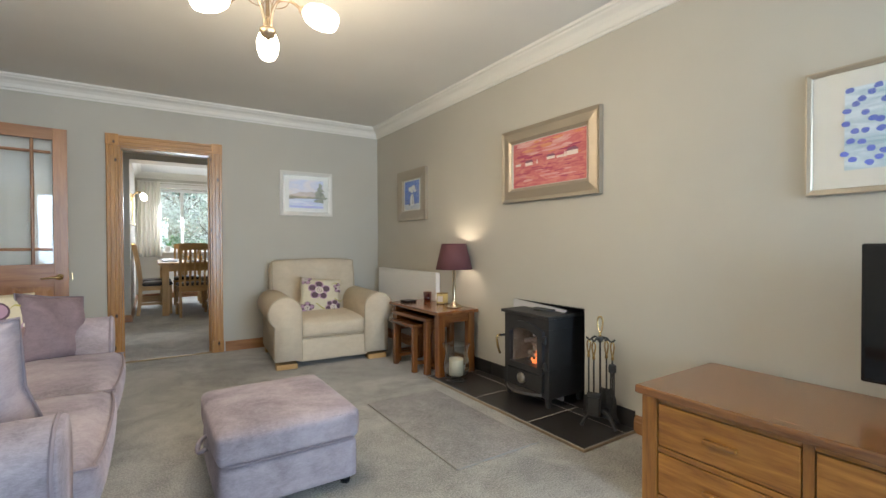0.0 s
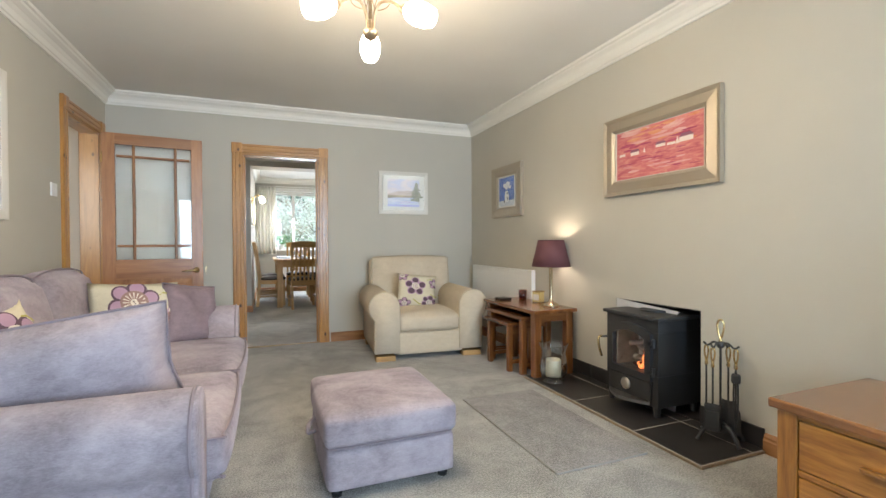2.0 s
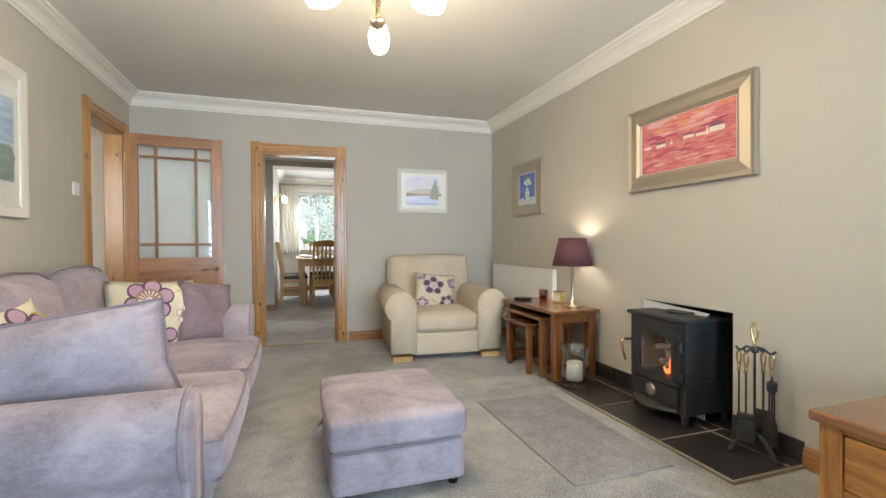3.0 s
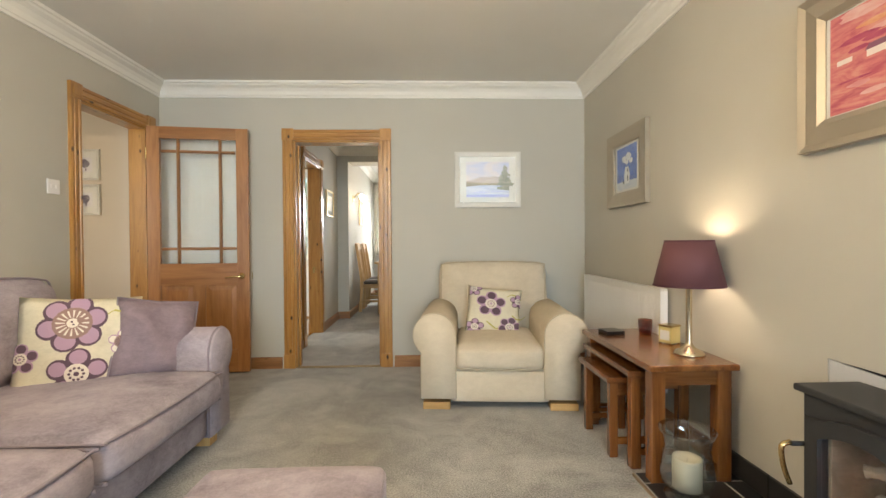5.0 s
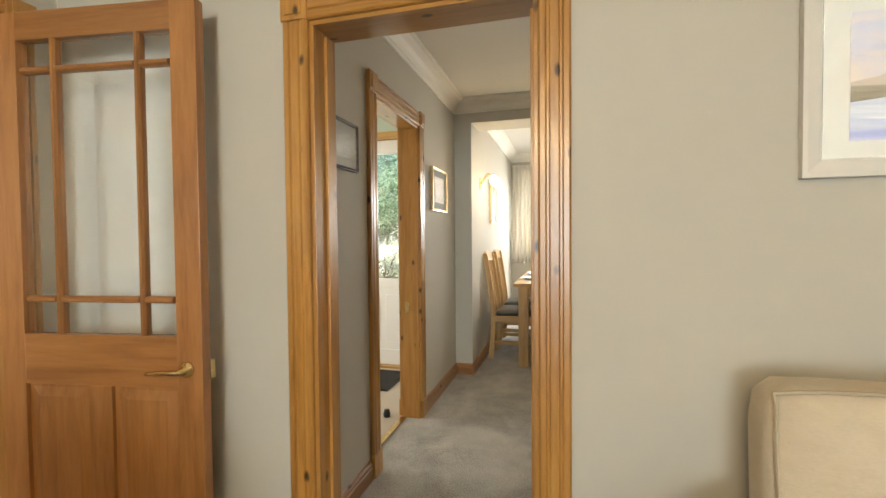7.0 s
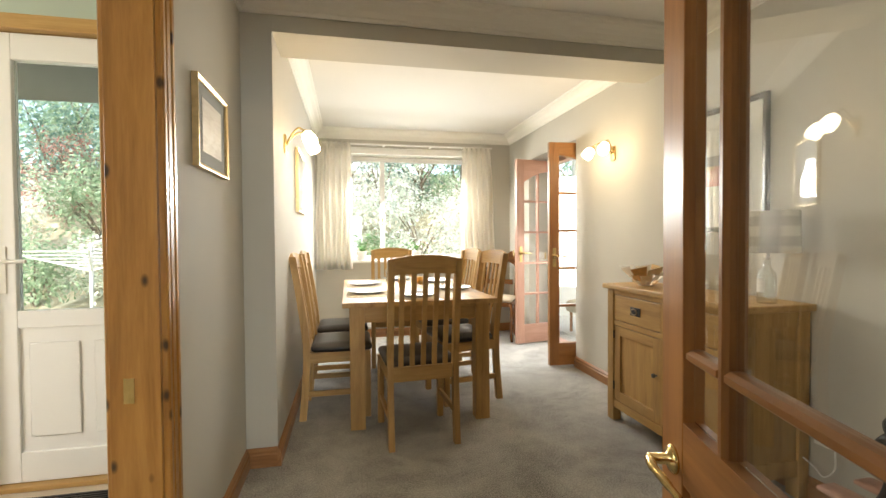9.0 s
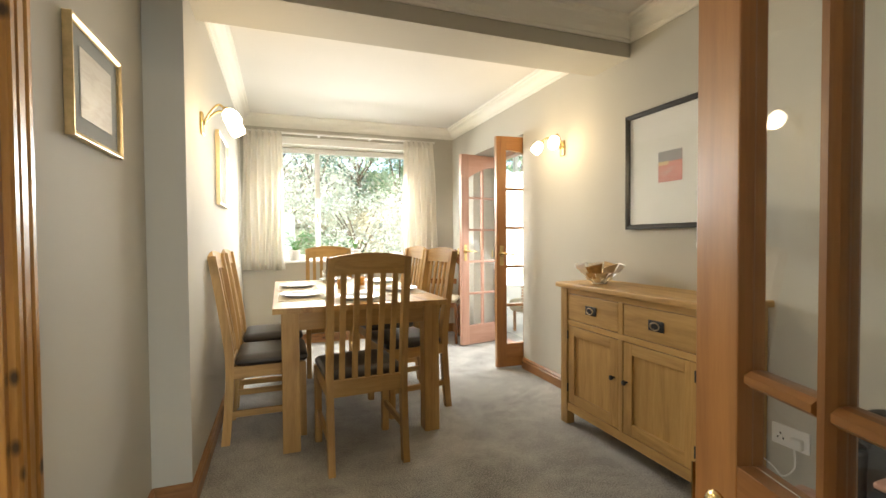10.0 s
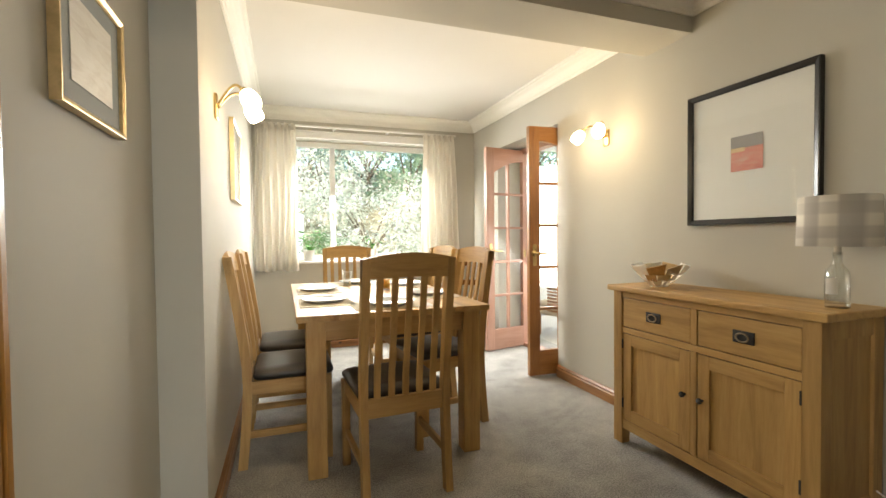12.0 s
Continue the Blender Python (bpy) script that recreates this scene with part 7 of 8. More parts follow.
def old_chair():
    e = thing("side_chair", "dark carved antique side chair with a pale seat", "chair", at=(2.12, 9.99, 0), rz=150)
    for s in (-1, 1):
        bm = B()
        tube(bm, curve_pts([(s * 0.18, -0.20, 0), (s * 0.175, -0.18, 0.22), (s * 0.18, -0.18, 0.44), (s * 0.19, -0.20, 0.70), (s * 0.185, -0.24, 0.97)], 5), 0.017, 8)
        part("back_leg", bm, ROSEWOOD["z"], e, smooth=True)
        bm = B()
        tube(bm, curve_pts([(s * 0.205, 0.215, 0), (s * 0.195, 0.19, 0.10), (s * 0.205, 0.205, 0.28), (s * 0.19, 0.19, 0.42)], 5), [0.016] * 5 + [0.012] * 4 + [0.02] * 7, 8)
        part("front_leg", bm, ROSEWOOD["z"], e, smooth=True)
    bm = B()
    N = 12
    rows = []
    for k in range(N + 1):
        u = -1 + 2 * k / N
        top = 0.985 + 0.022 * math.cos(3 * math.pi * u) - 0.01 * abs(u)
        bot = 0.84 - 0.03 * math.cos(2 * math.pi * u)
        rows.append([bm.verts.new((u * 0.20, y, z)) for y, z in ((-0.245, bot), (-0.215, bot), (-0.235, top), (-0.262, top))])
    for a, b in zip(rows, rows[1:]):
        for j in range(4):
            l = (j + 1) % 4
            bm.faces.new((a[j], a[l], b[l], b[j]))
    bm.faces.new(rows[0][::-1])
    bm.faces.new(rows[-1])
    part("crest_rail", bm, ROSEWOOD["x"], e)
    bm = B()
    box(bm, -0.15, 0.15, -0.215, -0.195, 0.60, 0.66, 0.006)
    part("back_rail", bm, ROSEWOOD["x"], e)
    bm = B()
    box(bm, -0.20, 0.20, -0.185, 0.20, 0.385, 0.435, 0.006)
    part("seat_frame", bm, ROSEWOOD["x"], e)
    bm = B()
    rbox(bm, -0.195, 0.195, -0.18, 0.205, 0.436, 0.475, 0.02, 6, (0, 0, 0.018))
    part("seat_pad", bm, CREAM, e, "pale upholstered seat pad", True)


old_chair()

# socket and iron magazine stand past the sideboard
e = thing("power_socket", "white double power socket low on the wall", "socket", at=(DX1, 6.512, 0.297), rz=-90)
bm = B()
box(bm, -0.073, 0.073, -0.010, -0.0005, -0.043, 0.043, 0.003)
part("plate", bm, WHITE, e)
bm = B()
box(bm, 0.012, 0.056, -0.038, -0.0105, -0.03, 0.012, 0.006)
part("plug", bm, WHITE, e)
for x, z in ((-0.036, 0.008), (-0.047, -0.012), (-0.025, -0.012)):
    bm = B()
    box(bm, x - 0.003, x + 0.003, -0.0108, -0.0101, z - 0.004, z + 0.004)
    part("pin_slot", bm, BLACK, e)
bm = B()
tube(bm, curve_pts([(0.03, -0.03, -0.03), (0.04, -0.045, -0.10), (0.0, -0.05, -0.15), (-0.05, -0.04, -0.13), (-0.16, -0.05, -0.08)], 6), 0.0035, 6)
part("cable", bm, WHITE, e, "thin white flex")

# old bench with cast-iron ends, in the corner past the sideboard


def iron_bench():
    e = thing("iron_bench", "old bench with scrolled black cast-iron ends and pinkish wooden boards", "bench", at=(2.215, 5.93, 0))
    for s in (-1, 1):
        bm = B()
        # scrolled end: two rolled knuckles over a leg that sweeps out to a foot
        tube(bm, curve_pts([(0, s * 0.175, 0.535), (0, s * 0.205, 0.555), (0, s * 0.232, 0.535), (0, s * 0.226, 0.500), (0, s * 0.200, 0.490)], 6), 0.020, 10)
        tube(bm, curve_pts([(0, s * 0.200, 0.470), (0, s * 0.238, 0.478), (0, s * 0.258, 0.452), (0, s * 0.245, 0.425), (0, s * 0.218, 0.425)], 6), 0.019, 10)
        tube(bm, curve_pts([(0, s * 0.222, 0.440), (0, s * 0.228, 0.36), (0, s * 0.252, 0.27), (0, s * 0.305, 0.19), (0, s * 0.350, 0.09), (0, s * 0.365, 0.014)], 6), [0.020] * 8 + [0.017] * 8 + [0.014] * 15, 10)
        for v in bm.verts:
            v.co.x *= 3.2
        box(bm, -0.045, 0.045, *sorted((s * 0.140, s * 0.214)), 0.20, 0.535, 0.010)
        part("iron_end", bm, IRON, e, "scrolled black cast-iron end", True)
        bm = B()
        box(bm, -0.058, 0.058, *sorted((s * 0.272, s * 0.312)), 0.196, 0.226, 0.006)
        part("iron_strap", bm, IRON, e)
    for x in (-0.115, 0.0, 0.115):
        bm = B()
        rbox(bm, x - 0.050, x + 0.050, -0.139, 0.139, 0.390, 0.415, 0.011, 6)
        part("seat_board", bm, PINK_DOOR["y"], e, smooth=True)
    for x in (-0.085, 0.085):
        bm = B()
        rbox(bm, x - 0.045, x + 0.045, -0.40, 0.40, 0.227, 0.250, 0.011, 6)
        part("lower_board", bm, PINK_DOOR["y"], e, smooth=True)
    for s in (-1, 1):
        bm = B()
        box(bm, -0.165, 0.165, *sorted((s * 0.095, s * 0.1395)), 0.365, 0.3895, 0.004)
        part("bearer", bm, IRON, e)
    return e


iron_bench()

# ---- hallway ----
e = thing("hall_cabinet", "light oak hallway cabinet against the wall", "cabinet", at=(-2.40, 4.70, 0))
bm = B()
box(bm, -0.36, 0.36, -0.19, 0.185, 0.03, 0.785, 0.003)
part("body", bm, OAK["z"], e)
bm = B()
box(bm, -0.375, 0.375, -0.205, 0.19, 0.7855, 0.808, 0.004)
part("top", bm, OAK["x"], e)
for x0, x1 in ((-0.345, -0.005), (0.005, 0.345)):
    bm = B()
    box(bm, x0, x1, -0.2045, -0.1905, 0.06, 0.77, 0.003)
    d = part("door", bm, OAK["z"], e)
    bm = B()
    lathe(bm, [(0.006, 0), (0.013, 0.014), (0.011, 0.022), (0, 0.024)], 12, m=pose(x1 - 0.04 if x0 < 0 else x0 + 0.04, -0.205, 0.45, 90, 0, 0))
    part("knob", bm, IRON, d, "", True)
bm = B()
box(bm, -0.34, 0.34, -0.17, 0.18, 0.0, 0.0295)
part("plinth", bm, OAK["x"], e)
e = thing("silver_dish", "leaf-shaped silver dish on the hallway cabinet", "dish", at=(-2.18, 4.68, 0.808), rz=-12)
bm = B()
N = 14
rows = []
for k in range(N + 1):
    u = -1 + 2 * k / N
    wdt = 0.055 * (1 - u * u) ** 0.7 + 0.003
    lift = 0.055 * u * u + 0.02 * max(0, u) ** 3
    rows.append([bm.verts.new((u * 0.18, v * wdt, 0.004 + lift + 0.03 * v * v * (1 - abs(u)))) for v in (-1, -0.5, 0, 0.5, 1)])
for a, b in zip(rows, rows[1:]):
    for j in range(4):
        bm.faces.new((a[j], a[j + 1], b[j + 1], b[j]))
ob = part("dish", bm, NICKEL, e, smooth=True)
ob.modifiers.new("thickness", "SOLIDIFY").thickness = 0.003


def basket():
    e = thing("wicker_lantern", "woven pale bamboo lantern basket on the carpet", "basket", at=(-1.80, 4.60, 0))
    CANE = wood("pale_bamboo", (0.34, 0.22, 0.09), (0.50, 0.35, 0.16), (0.58, 0.43, 0.22), "z", 0.5, 0, 2)

    def rad(z):
        return 0.105 + 0.115 * math.sin(math.pi * min(1, (z + 0.02) / 0.56)) ** 0.9

    for k in range(34):
        for s in (-1, 1):
            bm = B()
            pts = []
            for j in range(13):
                z = 0.008 + 0.47 * j / 12
                a = 2 * math.pi * k / 34 + s * 0.95 * j / 12
                r = rad(z) + 0.003 * s * (1 if (j + k) % 2 else -1)
                pts.append((r * math.cos(a), r * math.sin(a), z))
            tube(bm, pts, 0.0065, 5)
            part("cane_strip", bm, CANE, e)
    for z in (0.006, 0.48):
        bm = B()
        tube(bm, [(rad(z) * math.cos(radians(a)), rad(z) * math.sin(radians(a)), z) for a in range(0, 361, 15)], 0.010, 6, False)
        part("rim", bm, CANE, e)
    bm = B()
    lathe(bm, [(0.13, 0.480), (0.118, 0.49), (0.116, 0.545), (0.124, 0.548), (0.122, 0.49)], 24)
    part("neck", bm, CANE, e)


basket()
BLOOM = daub("purple_grey_bloom", (0.05, 0.04, 0.06), (0.13, 0.10, 0.14), (0.26, 0.22, 0.26), (60, 60, 60))
for z in (1.708, 1.42):
    framed_picture("small purple flower print in a white frame", (-1.628, 4.90, z), 0, 0.232, 0.252, 0.016, 0.02, CREAM_FRAME, 0, 0.11, 0.115,
                   [daub("pale_lilac_print", (0.50, 0.47, 0.50), (0.58, 0.55, 0.56), (0.64, 0.62, 0.62)), (BLOOM, [blob(0, 0.1, 0.7, 0.7, 12, int(z * 100)), blob(0.1, -0.7, 0.15, 0.3, 8, 3)])])
framed_picture("pale aqua print in a wide off-white frame", (-2.42, 4.90, 1.60), 0, 0.56, 0.70, 0.05, 0.024, CREAM_FRAME, 0, 0.30, 0.42,
               [daub("aqua_print", (0.42, 0.55, 0.54), (0.52, 0.63, 0.60), (0.58, 0.68, 0.64)), (paint("coral_print", (0.60, 0.20, 0.16), 0.7, 0.2), [blob(0.5, 0.1, 0.3, 0.2, 10, 9)]), (paint("dark_caption_bar", (0.12, 0.12, 0.12), 0.7), [quad(0.0, 0.9, -0.98, -0.9)])])

# ---- kitchen back door ----
e = thing("door_5", "white panelled back door with a tall clear pane", "door", at=(BDX0 + 0.06, 7.45, 0.03), kind="structure")
w, h = BDX1 - BDX0 - 0.12, 2.07
for x0, x1, z0, z1 in ((0, 0.11, 0, h), (w - 0.11, w, 0, h), (0.1105, w - 0.1105, 0, 0.14), (0.1105, w - 0.1105, 0.72, 0.80), (0.1105, w - 0.1105, h - 0.12, h)):
    bm = B()
    box(bm, x0, x1, 0, 0.05, z0, z1, 0.004)
    part("door_member", bm, UPVC, e)
bm = B()
box(bm, 0.111, w - 0.111, 0.012, 0.04, 0.1405, 0.7195)
for x0, x1 in ((0.15, w / 2 - 0.03), (w / 2 + 0.03, w - 0.15)):
    box(bm, x0, x1, 0.004, 0.0118, 0.21, 0.65, 0.006)
part("lower_panel", bm, UPVC, e)
bm = B()
box(bm, 0.112, w - 0.112, 0.022, 0.028, 0.801, h - 0.121)
p = part("pane", bm, PANE, e)
p.visible_shadow = False
bm = B()
tube(bm, [(0.055, -0.005, 1.03), (0.055, -0.035, 1.03), (0.17, -0.035, 1.03)], 0.009, 8)
box(bm, 0.035, 0.075, -0.006, -0.0005, 0.88, 1.10, 0.003)
part("lever_handle", bm, WHITE, e, "white lever handle")
e = thing("door_casing_5", "oak frame round the white back door", "door frame", kind="structure")
for x0, x1, z0, z1, ax in ((BDX0, BDX0 + 0.057, 0.006, 2.17, "z"), (BDX1 - 0.057, BDX1, 0.006, 2.17, "z"), (BDX0 + 0.058, BDX1 - 0.058, 2.105, 2.17, "x"), (BDX0 + 0.058, BDX1 - 0.058, 0.006, 0.028, "x")):
    bm = B()
    box(bm, x0, x1, 7.405, 7.52, z0, z1, 0.003)
    part("frame_member", bm, OAK[ax], e)
e = thing("door_mat", "black ribbed rubber door mat at the back door", "mat", at=(-0.78, 7.08, 0.005))
bm = B()
box(bm, -0.30, 0.30, -0.26, 0.26, 0, 0.008, 0.003)
part("backing", bm, BLACK, e)
bm = B()
for k in range(26):
    y = -0.24 + 0.48 * k / 25
    box(bm, -0.28, 0.28, y - 0.004, y + 0.004, 0.0085, 0.013)
tagged(part("ribs", bm, BLACK, e), kind="stuff")
e = thing("door_stop", "round rubber door stop on the kitchen floor", "door stop", at=(-0.30, 6.37, 0.005))
bm = B()
lathe(bm, [(0, 0), (0.022, 0), (0.024, 0.02), (0.018, 0.045), (0, 0.05)], 14)
part("stop", bm, IRON, e, smooth=True)

# ---- conservatory beyond the french doors ----
bm = B()
box(bm, DX1 + 0.345, 5.6, 7.6, 11.2, -0.12, -0.002)
structure("floor_conservatory", bm, paint("pale_tile_floor", (0.60, 0.56, 0.50), 0.3, 0.05, 40, 0.1), "pale tiled conservatory floor", "floor")
bm = B()
box(bm, 5.5, 5.6, 7.6, 11.2, 0, 0.55)
box(bm, DX1 + 0.34, 5.5, 11.1, 11.2, 0, 0.55)
box(bm, DX1 + 0.34, 5.5, 7.6, 7.7, 0, 2.6)
structure("wall_conservatory", bm, COVING, "low white conservatory wall", "wall")
e = thing("window_3", "white conservatory glazing", "window", kind="structure")
for k in range(5):
    y = 7.75 + 0.83 * k
    bm = B()
    box(bm, 5.52, 5.58, y - 0.03, y + 0.03, 0.55, 2.4, 0.004)
    part("mullion", bm, UPVC, e)
for k in range(4):
    x = 2.85 + 0.87 * k
    bm = B()
    box(bm, x - 0.03, x + 0.03, 11.12, 11.18, 0.55, 2.4, 0.004)
    part("mullion", bm, UPVC, e)
for z0, z1 in ((0.55, 0.61), (1.85, 1.90), (2.34, 2.40)):
    bm = B()
    box(bm, 5.515, 5.585, 7.7, 11.1, z0, z1, 0.004)
    part("rail", bm, UPVC, e)
    bm = B()
    box(bm, 2.8, 5.5, 11.115, 11.185, z0, z1, 0.004)
    part("rail", bm, UPVC, e)
bm = B()
box(bm, DX1 + 0.34, 5.62, 7.55, 11.25, 2.42, 2.50)
structure("ceiling_conservatory", bm, CEIL_WHITE, "white conservatory roof", "ceiling")


def wicker_chair(at, rz):
    e = thing("wicker_chair", "brown wicker tub chair in the conservatory", "chair", at=at, rz=rz)
    CANE = wood("brown_cane", (0.20, 0.09, 0.035), (0.36, 0.18, 0.08), (0.46, 0.25, 0.12), "x", 0.5, 0, 3)
    for j in range(16):
        bm = B()
        z = 0.30 + 0.035 * j
        pts = []
        for k in range(19):
            a = radians(-20 + 220 * k / 18)
            lim = 0.62 + 0.24 * max(0, math.sin(a)) ** 2
            pts.append((0.33 * math.cos(a), 0.33 * math.sin(a) * 0.95, min(z, lim + 0.002 * j)))
        tube(bm, pts, 0.013, 5)
        part("cane_band", bm, CANE, e)
    bm = B()
    rbox(bm, -0.30, 0.30, -0.33, 0.28, 0.24, 0.38, 0.04, 6, (0, 0, 0.02))
    part("seat_cushion", bm, CREAM, e, smooth=True)
    for x in (-0.26, 0.26):
        for y in (-0.26, 0.22):
            bm = B()
            tube(bm, [(x, y, 0), (x, y, 0.30)], 0.018, 8)
            part("leg", bm, CANE, e)


wicker_chair((3.45, 9.95, -0.002), 200)

# ---- garden ----
bm = B()
s = 400
g0 = -0.22
vs = [bm.verts.new(p) for p in ((-s, -s, g0), (s, -s, g0), (s, s, g0), (-s, s, g0))]
bm.faces.new(vs)
structure("ground", bm, carpet("rough_lawn", (0.06, 0.10, 0.03), (0.16, 0.22, 0.08), 60), "grassy garden ground", "ground")
bm = B()
N, M = 26, 14
grid = []
for i in range(N + 1):
    row = []
    for j in range(M + 1):
        x = -16 + 34 * i / N
        y = 12.6 + 16 * j / M
        z = g0 + 4.6 * (1 - math.exp(-max(0, y - 13.2) / 5.0)) + 0.25 * noise.noise((x * 0.5, y * 0.5, 0)) * min(1, j / 2)
        row.append(bm.verts.new((x, y, z if j else g0 - 0.05)))
    grid.append(row)
for i in range(N):
    for j in range(M):
        bm.faces.new((grid[i][j], grid[i + 1][j], grid[i + 1][j + 1], grid[i][j + 1]))
structure("ground_bank", bm, daub("stony_bank", (0.14, 0.13, 0.08), (0.30, 0.28, 0.20), (0.46, 0.44, 0.36), (2.5, 2.5, 2.5)), "stony garden bank rising behind the house", "ground", True)


def leaf_material(name, a, b, c):
    m, nt, bs = nodes_of(name)
    geo = nt.nodes.new("ShaderNodeNewGeometry")
    col = ramp(nt, geo.outputs["Random Per Island"], [(0.0, a), (0.5, b), (1.0, c)])
    nt.links.new(col, bs.inputs["Base Color"])
    bs.inputs["Roughness"].default_value = 0.5
    bs.inputs["Subsurface Weight"].default_value = 0.0
    tr = nt.nodes.new("ShaderNodeBsdfTranslucent")
    nt.links.new(col, tr.inputs["Color"])
    mx = nt.nodes.new("ShaderNodeMixShader")
    mx.inputs[0].default_value = 0.5
    out = nt.nodes["Material Output"]
    nt.links.new(bs.outputs[0], mx.inputs[1])
    nt.links.new(tr.outputs[0], mx.inputs[2])
    nt.links.new(mx.outputs[0], out.inputs["Surface"])
    return m


BARK = daub("grey_bark", (0.06, 0.045, 0.03), (0.12, 0.09, 0.06), (0.2, 0.16, 0.11), (8, 8, 2))
# Leaf colours are lifted and cooled to paint in the garden's bright haze.
GREENS = [leaf_material("fresh_leaf", (0.16, 0.26, 0.15), (0.27, 0.39, 0.25), (0.42, 0.53, 0.38)), leaf_material("conifer_leaf", (0.10, 0.20, 0.16), (0.18, 0.31, 0.25), (0.30, 0.43, 0.36)), leaf_material("pale_leaf", (0.46, 0.52, 0.42), (0.66, 0.70, 0.62), (0.80, 0.82, 0.77)), leaf_material("red_leaf", (0.22, 0.09, 0.08), (0.36, 0.16, 0.14), (0.5, 0.28, 0.24))]


def bush(name, at, rx, rz, mat_, seed, label, category, count=900, leaf=0.11, trunk=0.5):
    e = thing(name, label, category, "garden trees and shrubs", at=at)
    rnd = random.Random(seed)
    bm = B()
    limbs = []
    tube(bm, [(0, 0, -0.3), (0.02, 0, trunk * 0.5), (0.0, 0.03, trunk + rz * 0.5)], [0.05 * rx, 0.04 * rx, 0.015 * rx], 7)
    for k in range(9):
        a, t = rnd.uniform(0, 6.28), rnd.uniform(0.15, 1.0)
        end = Vector((rx * 0.75 * math.cos(a) * rnd.uniform(0.5, 1), rx * 0.75 * math.sin(a) * rnd.uniform(0.5, 1), trunk + rz * (0.1 + 1.6 * t)))
        base = Vector((0, 0.02, trunk * 0.4 + rz * 0.4 * t))
        tube(bm, [base, base.lerp(end, 0.5) + Vector((0, 0, 0.1 * rz)), end], [0.02 * rx, 0.014 * rx, 0.005 * rx], 5)
        limbs.append(end)
    part("trunk", bm, BARK, e)
    bl = B()
    clumps = limbs + [Vector((rx * rnd.uniform(-0.8, 0.8), rx * rnd.uniform(-0.8, 0.8), trunk + rz * rnd.uniform(0.1, 1.8))) for _ in range(22)]
    clumps = [c for c in clumps if (c.x / rx) ** 2 + (c.y / rx) ** 2 + ((c.z - trunk - rz * 0.9) / rz) ** 2 < 1.15]
    count, leaf = int(count * 2.0), leaf * 0.7
    for k in range(count):
        c = clumps[k % len(clumps)]
        d = Vector((rnd.gauss(0, 1), rnd.gauss(0, 1), rnd.gauss(0, 0.8))).normalized()
        p = c + d * (0.30 * rx * rnd.uniform(0.3, 1.0))
        q = (d + Vector((rnd.uniform(-0.6, 0.6), rnd.uniform(-0.6, 0.6), -0.4))).normalized()
        sd = q.cross(Vector((rnd.uniform(-1, 1), rnd.uniform(-1, 1), 1))).normalized()
        L = leaf * rnd.uniform(0.6, 1.3)
        vs = [bl.verts.new(p), bl.verts.new(p + q * L * 0.5 + sd * L * 0.28), bl.verts.new(p + q * L), bl.verts.new(p + q * L * 0.5 - sd * L * 0.28)]
        bl.faces.new(vs)
    me = bpy.data.meshes.new("crown")
    bl.to_mesh(me)
    bl.free()
    me.materials.append(mat_)
    ob = new("crown", me)
    ob.parent = e
    return e


def bank_z(y):
    return g0 + 4.6 * (1 - math.exp(-max(0, y - 13.2) / 5.0))


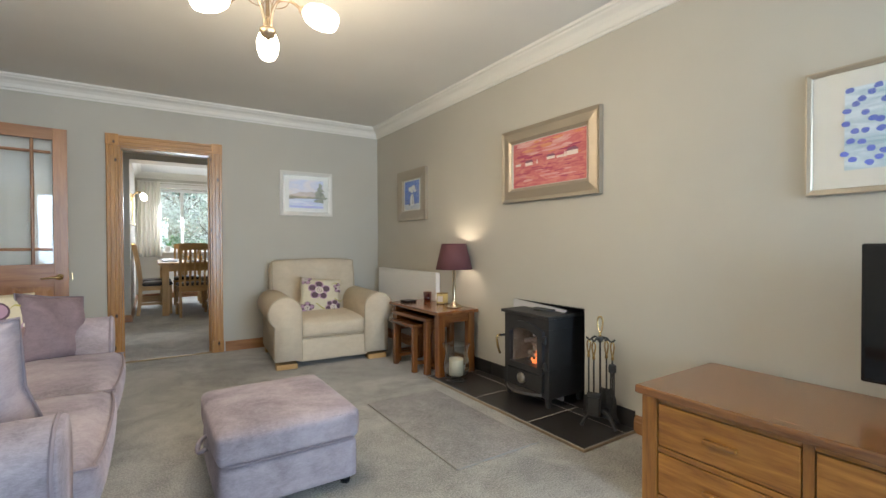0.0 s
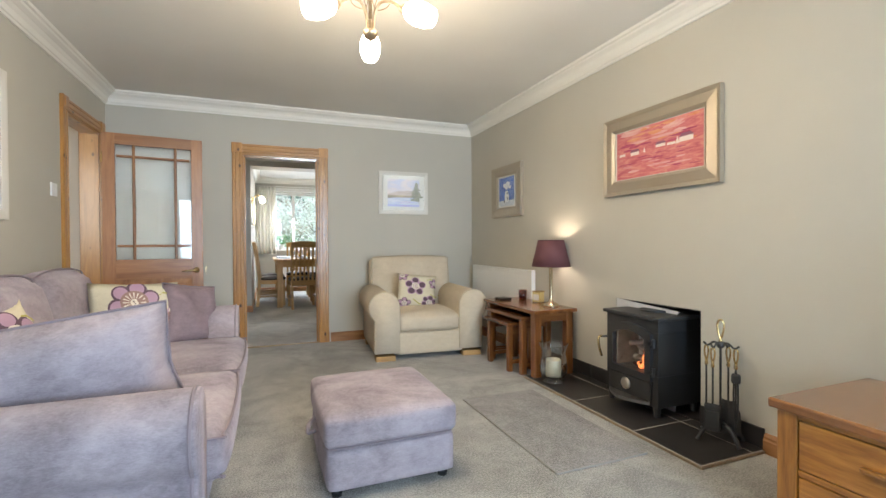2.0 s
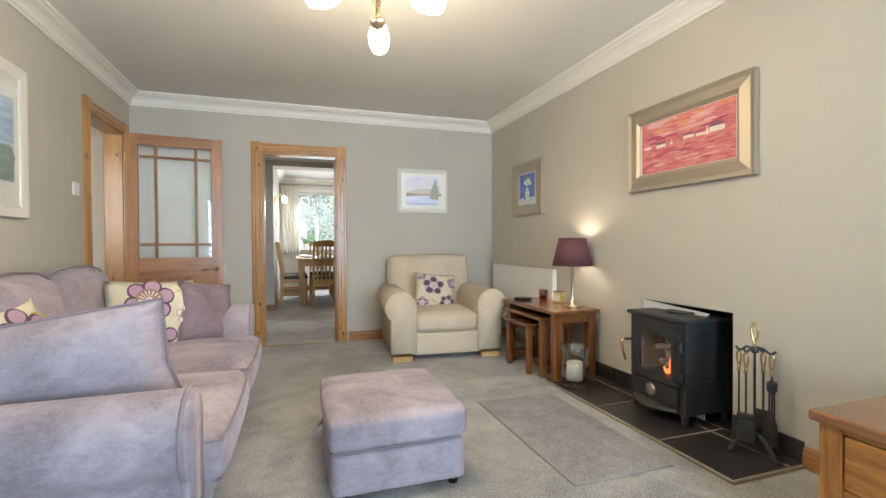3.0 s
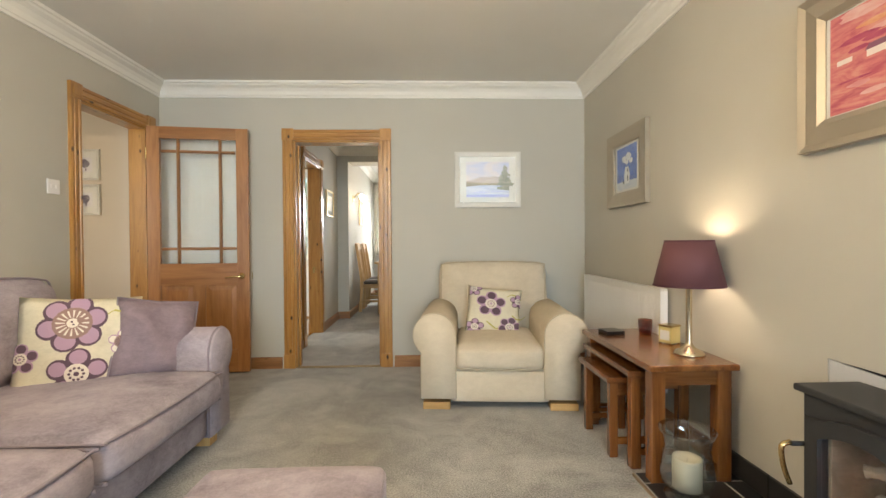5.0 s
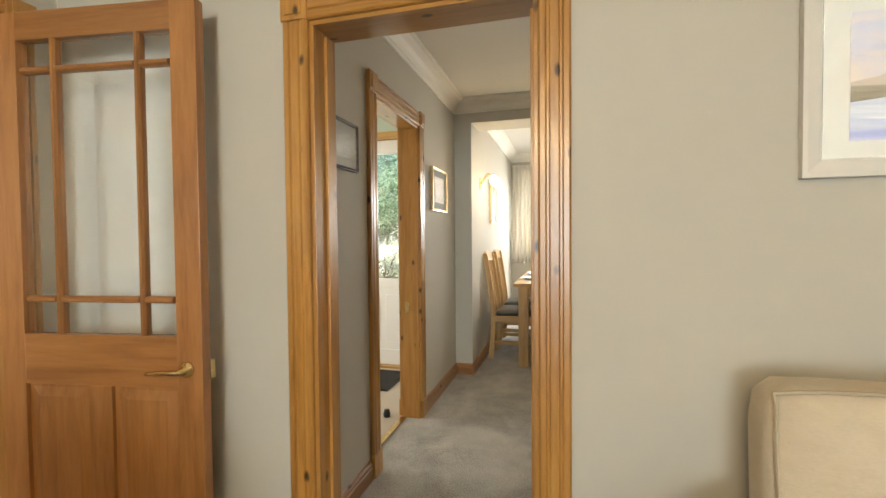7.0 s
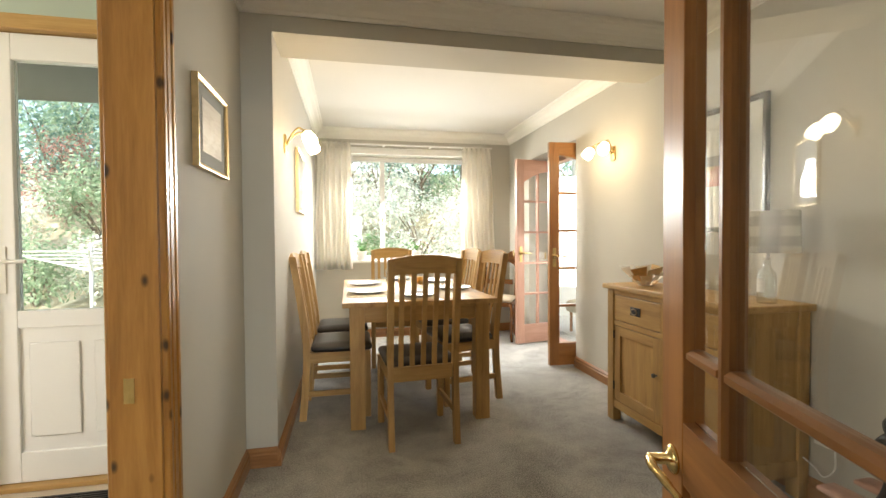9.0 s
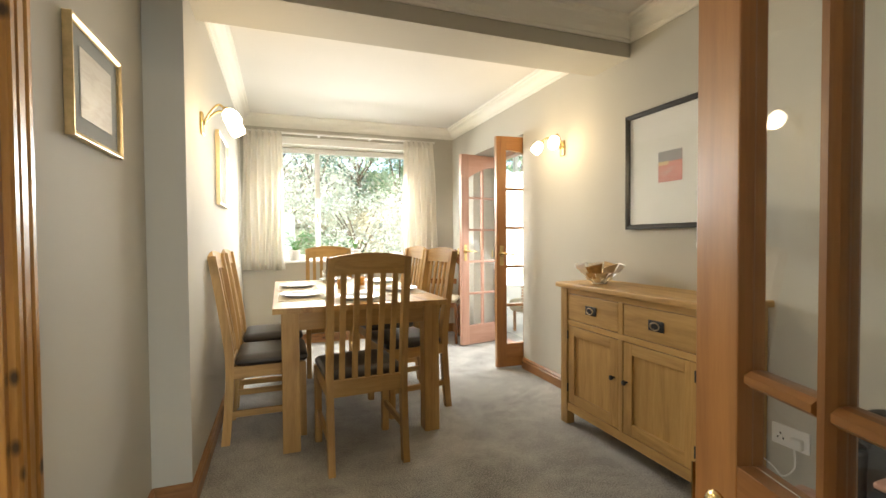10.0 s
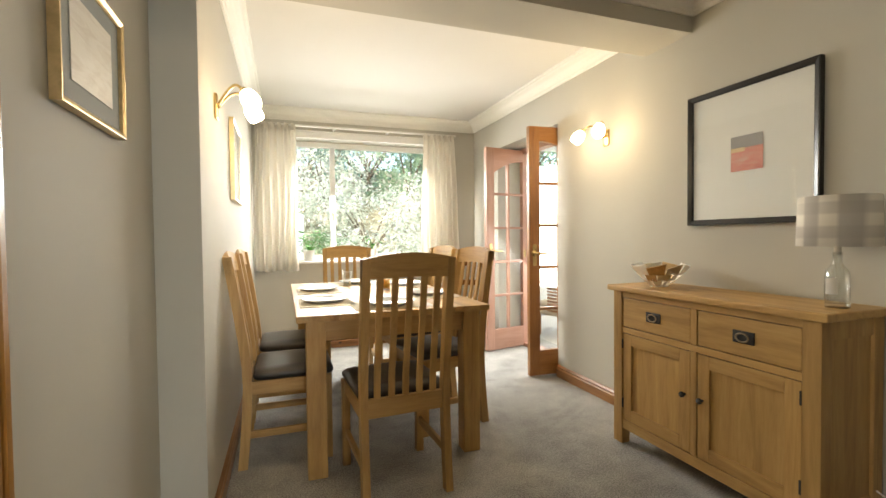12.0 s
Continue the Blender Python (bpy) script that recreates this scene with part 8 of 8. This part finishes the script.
for k, (x, y, rx, rz, g, n, lf) in enumerate((
        (0.3, 14.6, 1.0, 0.8, 2, 1500, 0.11), (1.9, 14.2, 1.1, 0.75, 2, 1700, 0.11), (3.4, 14.8, 1.0, 0.8, 2, 1300, 0.12), (-1.0, 15.0, 0.9, 0.8, 0, 1200, 0.12),
        (0.4, 17.6, 1.5, 1.3, 1, 1700, 0.15), (2.4, 17.2, 1.7, 1.5, 1, 2000, 0.15), (4.6, 17.5, 1.7, 1.6, 1, 1700, 0.16), (-1.6, 18.0, 1.6, 1.5, 3, 1500, 0.16), (6.8, 16.5, 1.6, 1.6, 0, 1300, 0.16),
        (-3.0, 16.4, 1.5, 1.3, 0, 1900, 0.13), (-4.6, 17.6, 1.7, 1.7, 0, 1700, 0.16), (-2.6, 14.4, 0.9, 0.7, 2, 1300, 0.11), (-4.2, 14.8, 1.0, 0.8, 0, 1300, 0.12), (-6.0, 16.6, 1.6, 1.6, 1, 1400, 0.16), (-5.2, 15.6, 0.8, 0.9, 3, 900, 0.1),
        (1.2, 21.0, 2.6, 2.4, 1, 2200, 0.26), (5.0, 21.0, 2.6, 2.6, 0, 2000, 0.26), (-3.0, 21.5, 2.7, 2.6, 1, 2200, 0.26), (-7.5, 21.0, 2.7, 2.8, 0, 2000, 0.28), (9.0, 20.0, 2.6, 2.8, 1, 1800, 0.28), (-3.3, 13.5, 0.8, 0.55, 2, 1400, 0.10), (-4.5, 13.4, 0.9, 0.65, 0, 1400, 0.11), (-5.7, 14.2, 1.0, 0.8, 2, 1400, 0.11), (-3.6, 15.2, 1.1, 1.0, 0, 1600, 0.12), (-5.0, 16.2, 1.3, 1.2, 1, 1700, 0.13), (1.1, 13.6, 0.8, 0.5, 0, 1300, 0.10), (2.8, 13.6, 0.8, 0.5, 2, 1300, 0.10), (-0.2, 13.7, 0.7, 0.5, 0, 1100, 0.10), (1.2, 16.0, 1.2, 1.0, 2, 1700, 0.12), (3.2, 16.0, 1.2, 1.1, 0, 1600, 0.13), (-0.6, 16.4, 1.2, 1.0, 2, 1400, 0.13))):
    names = (("shrub", "pale flowering garden shrub on the bank", "shrub"), ("conifer_tree", "dark green feathery tree on the bank", "tree"), ("shrub", "fresh green leafy garden shrub", "shrub"), ("shrub", "red-leaved garden shrub on the bank", "shrub"))
    nm, lb, ct = names[{2: 0, 1: 1, 0: 2, 3: 3}[g]]
    bush(nm, (x, y, bank_z(y) - 0.1), rx, rz, GREENS[g], 100 + k, lb, ct, n, lf, 0.25)
for k, (x, y, rx, rz, g) in enumerate(((9.0, 8.0, 1.4, 1.3, 0), (9.5, 10.5, 1.6, 1.5, 0), (8.0, 13.0, 1.3, 1.3, 2))):
    bush("shrub", (x, y, g0), rx, rz, GREENS[g], 300 + k, "fresh green leafy garden shrub", "shrub", 1300, 0.14, 0.3)

# rotary clothes dryer on the lawn outside the back door
e = thing("clothes_dryer", "white rotary clothes dryer folded out in the garden", "clothes dryer", at=(-2.7, 11.4, g0))
bm = B()
tube(bm, [(0, 0, 0), (0, 0, 1.32)], 0.022, 10)
part("post", bm, UPVC, e)
for k in range(4):
    c, s = math.cos(radians(90 * k + 25)), math.sin(radians(90 * k + 25))
    bm = B()
    tube(bm, [(0, 0, 1.0), (0.85 * c, 0.85 * s, 1.28)], 0.012, 6)
    part("arm", bm, UPVC, e)
bm = B()
for r in (0.25, 0.38, 0.51, 0.64, 0.78):
    tube(bm, [(r * math.cos(radians(90 * k + 25)), r * math.sin(radians(90 * k + 25)), 1.0 + 0.28 * r / 0.85) for k in range(5)], 0.004, 5)
part("line", bm, UPVC, e)

# closing slab over the rooms
bm = B()
box(bm, -3.3, 3.1, -3.85, 10.8, 2.7, 2.85)
structure("roof", bm, paint("grey_roof_felt", (0.14, 0.14, 0.15), 0.9), "flat grey roof slab", "roof")
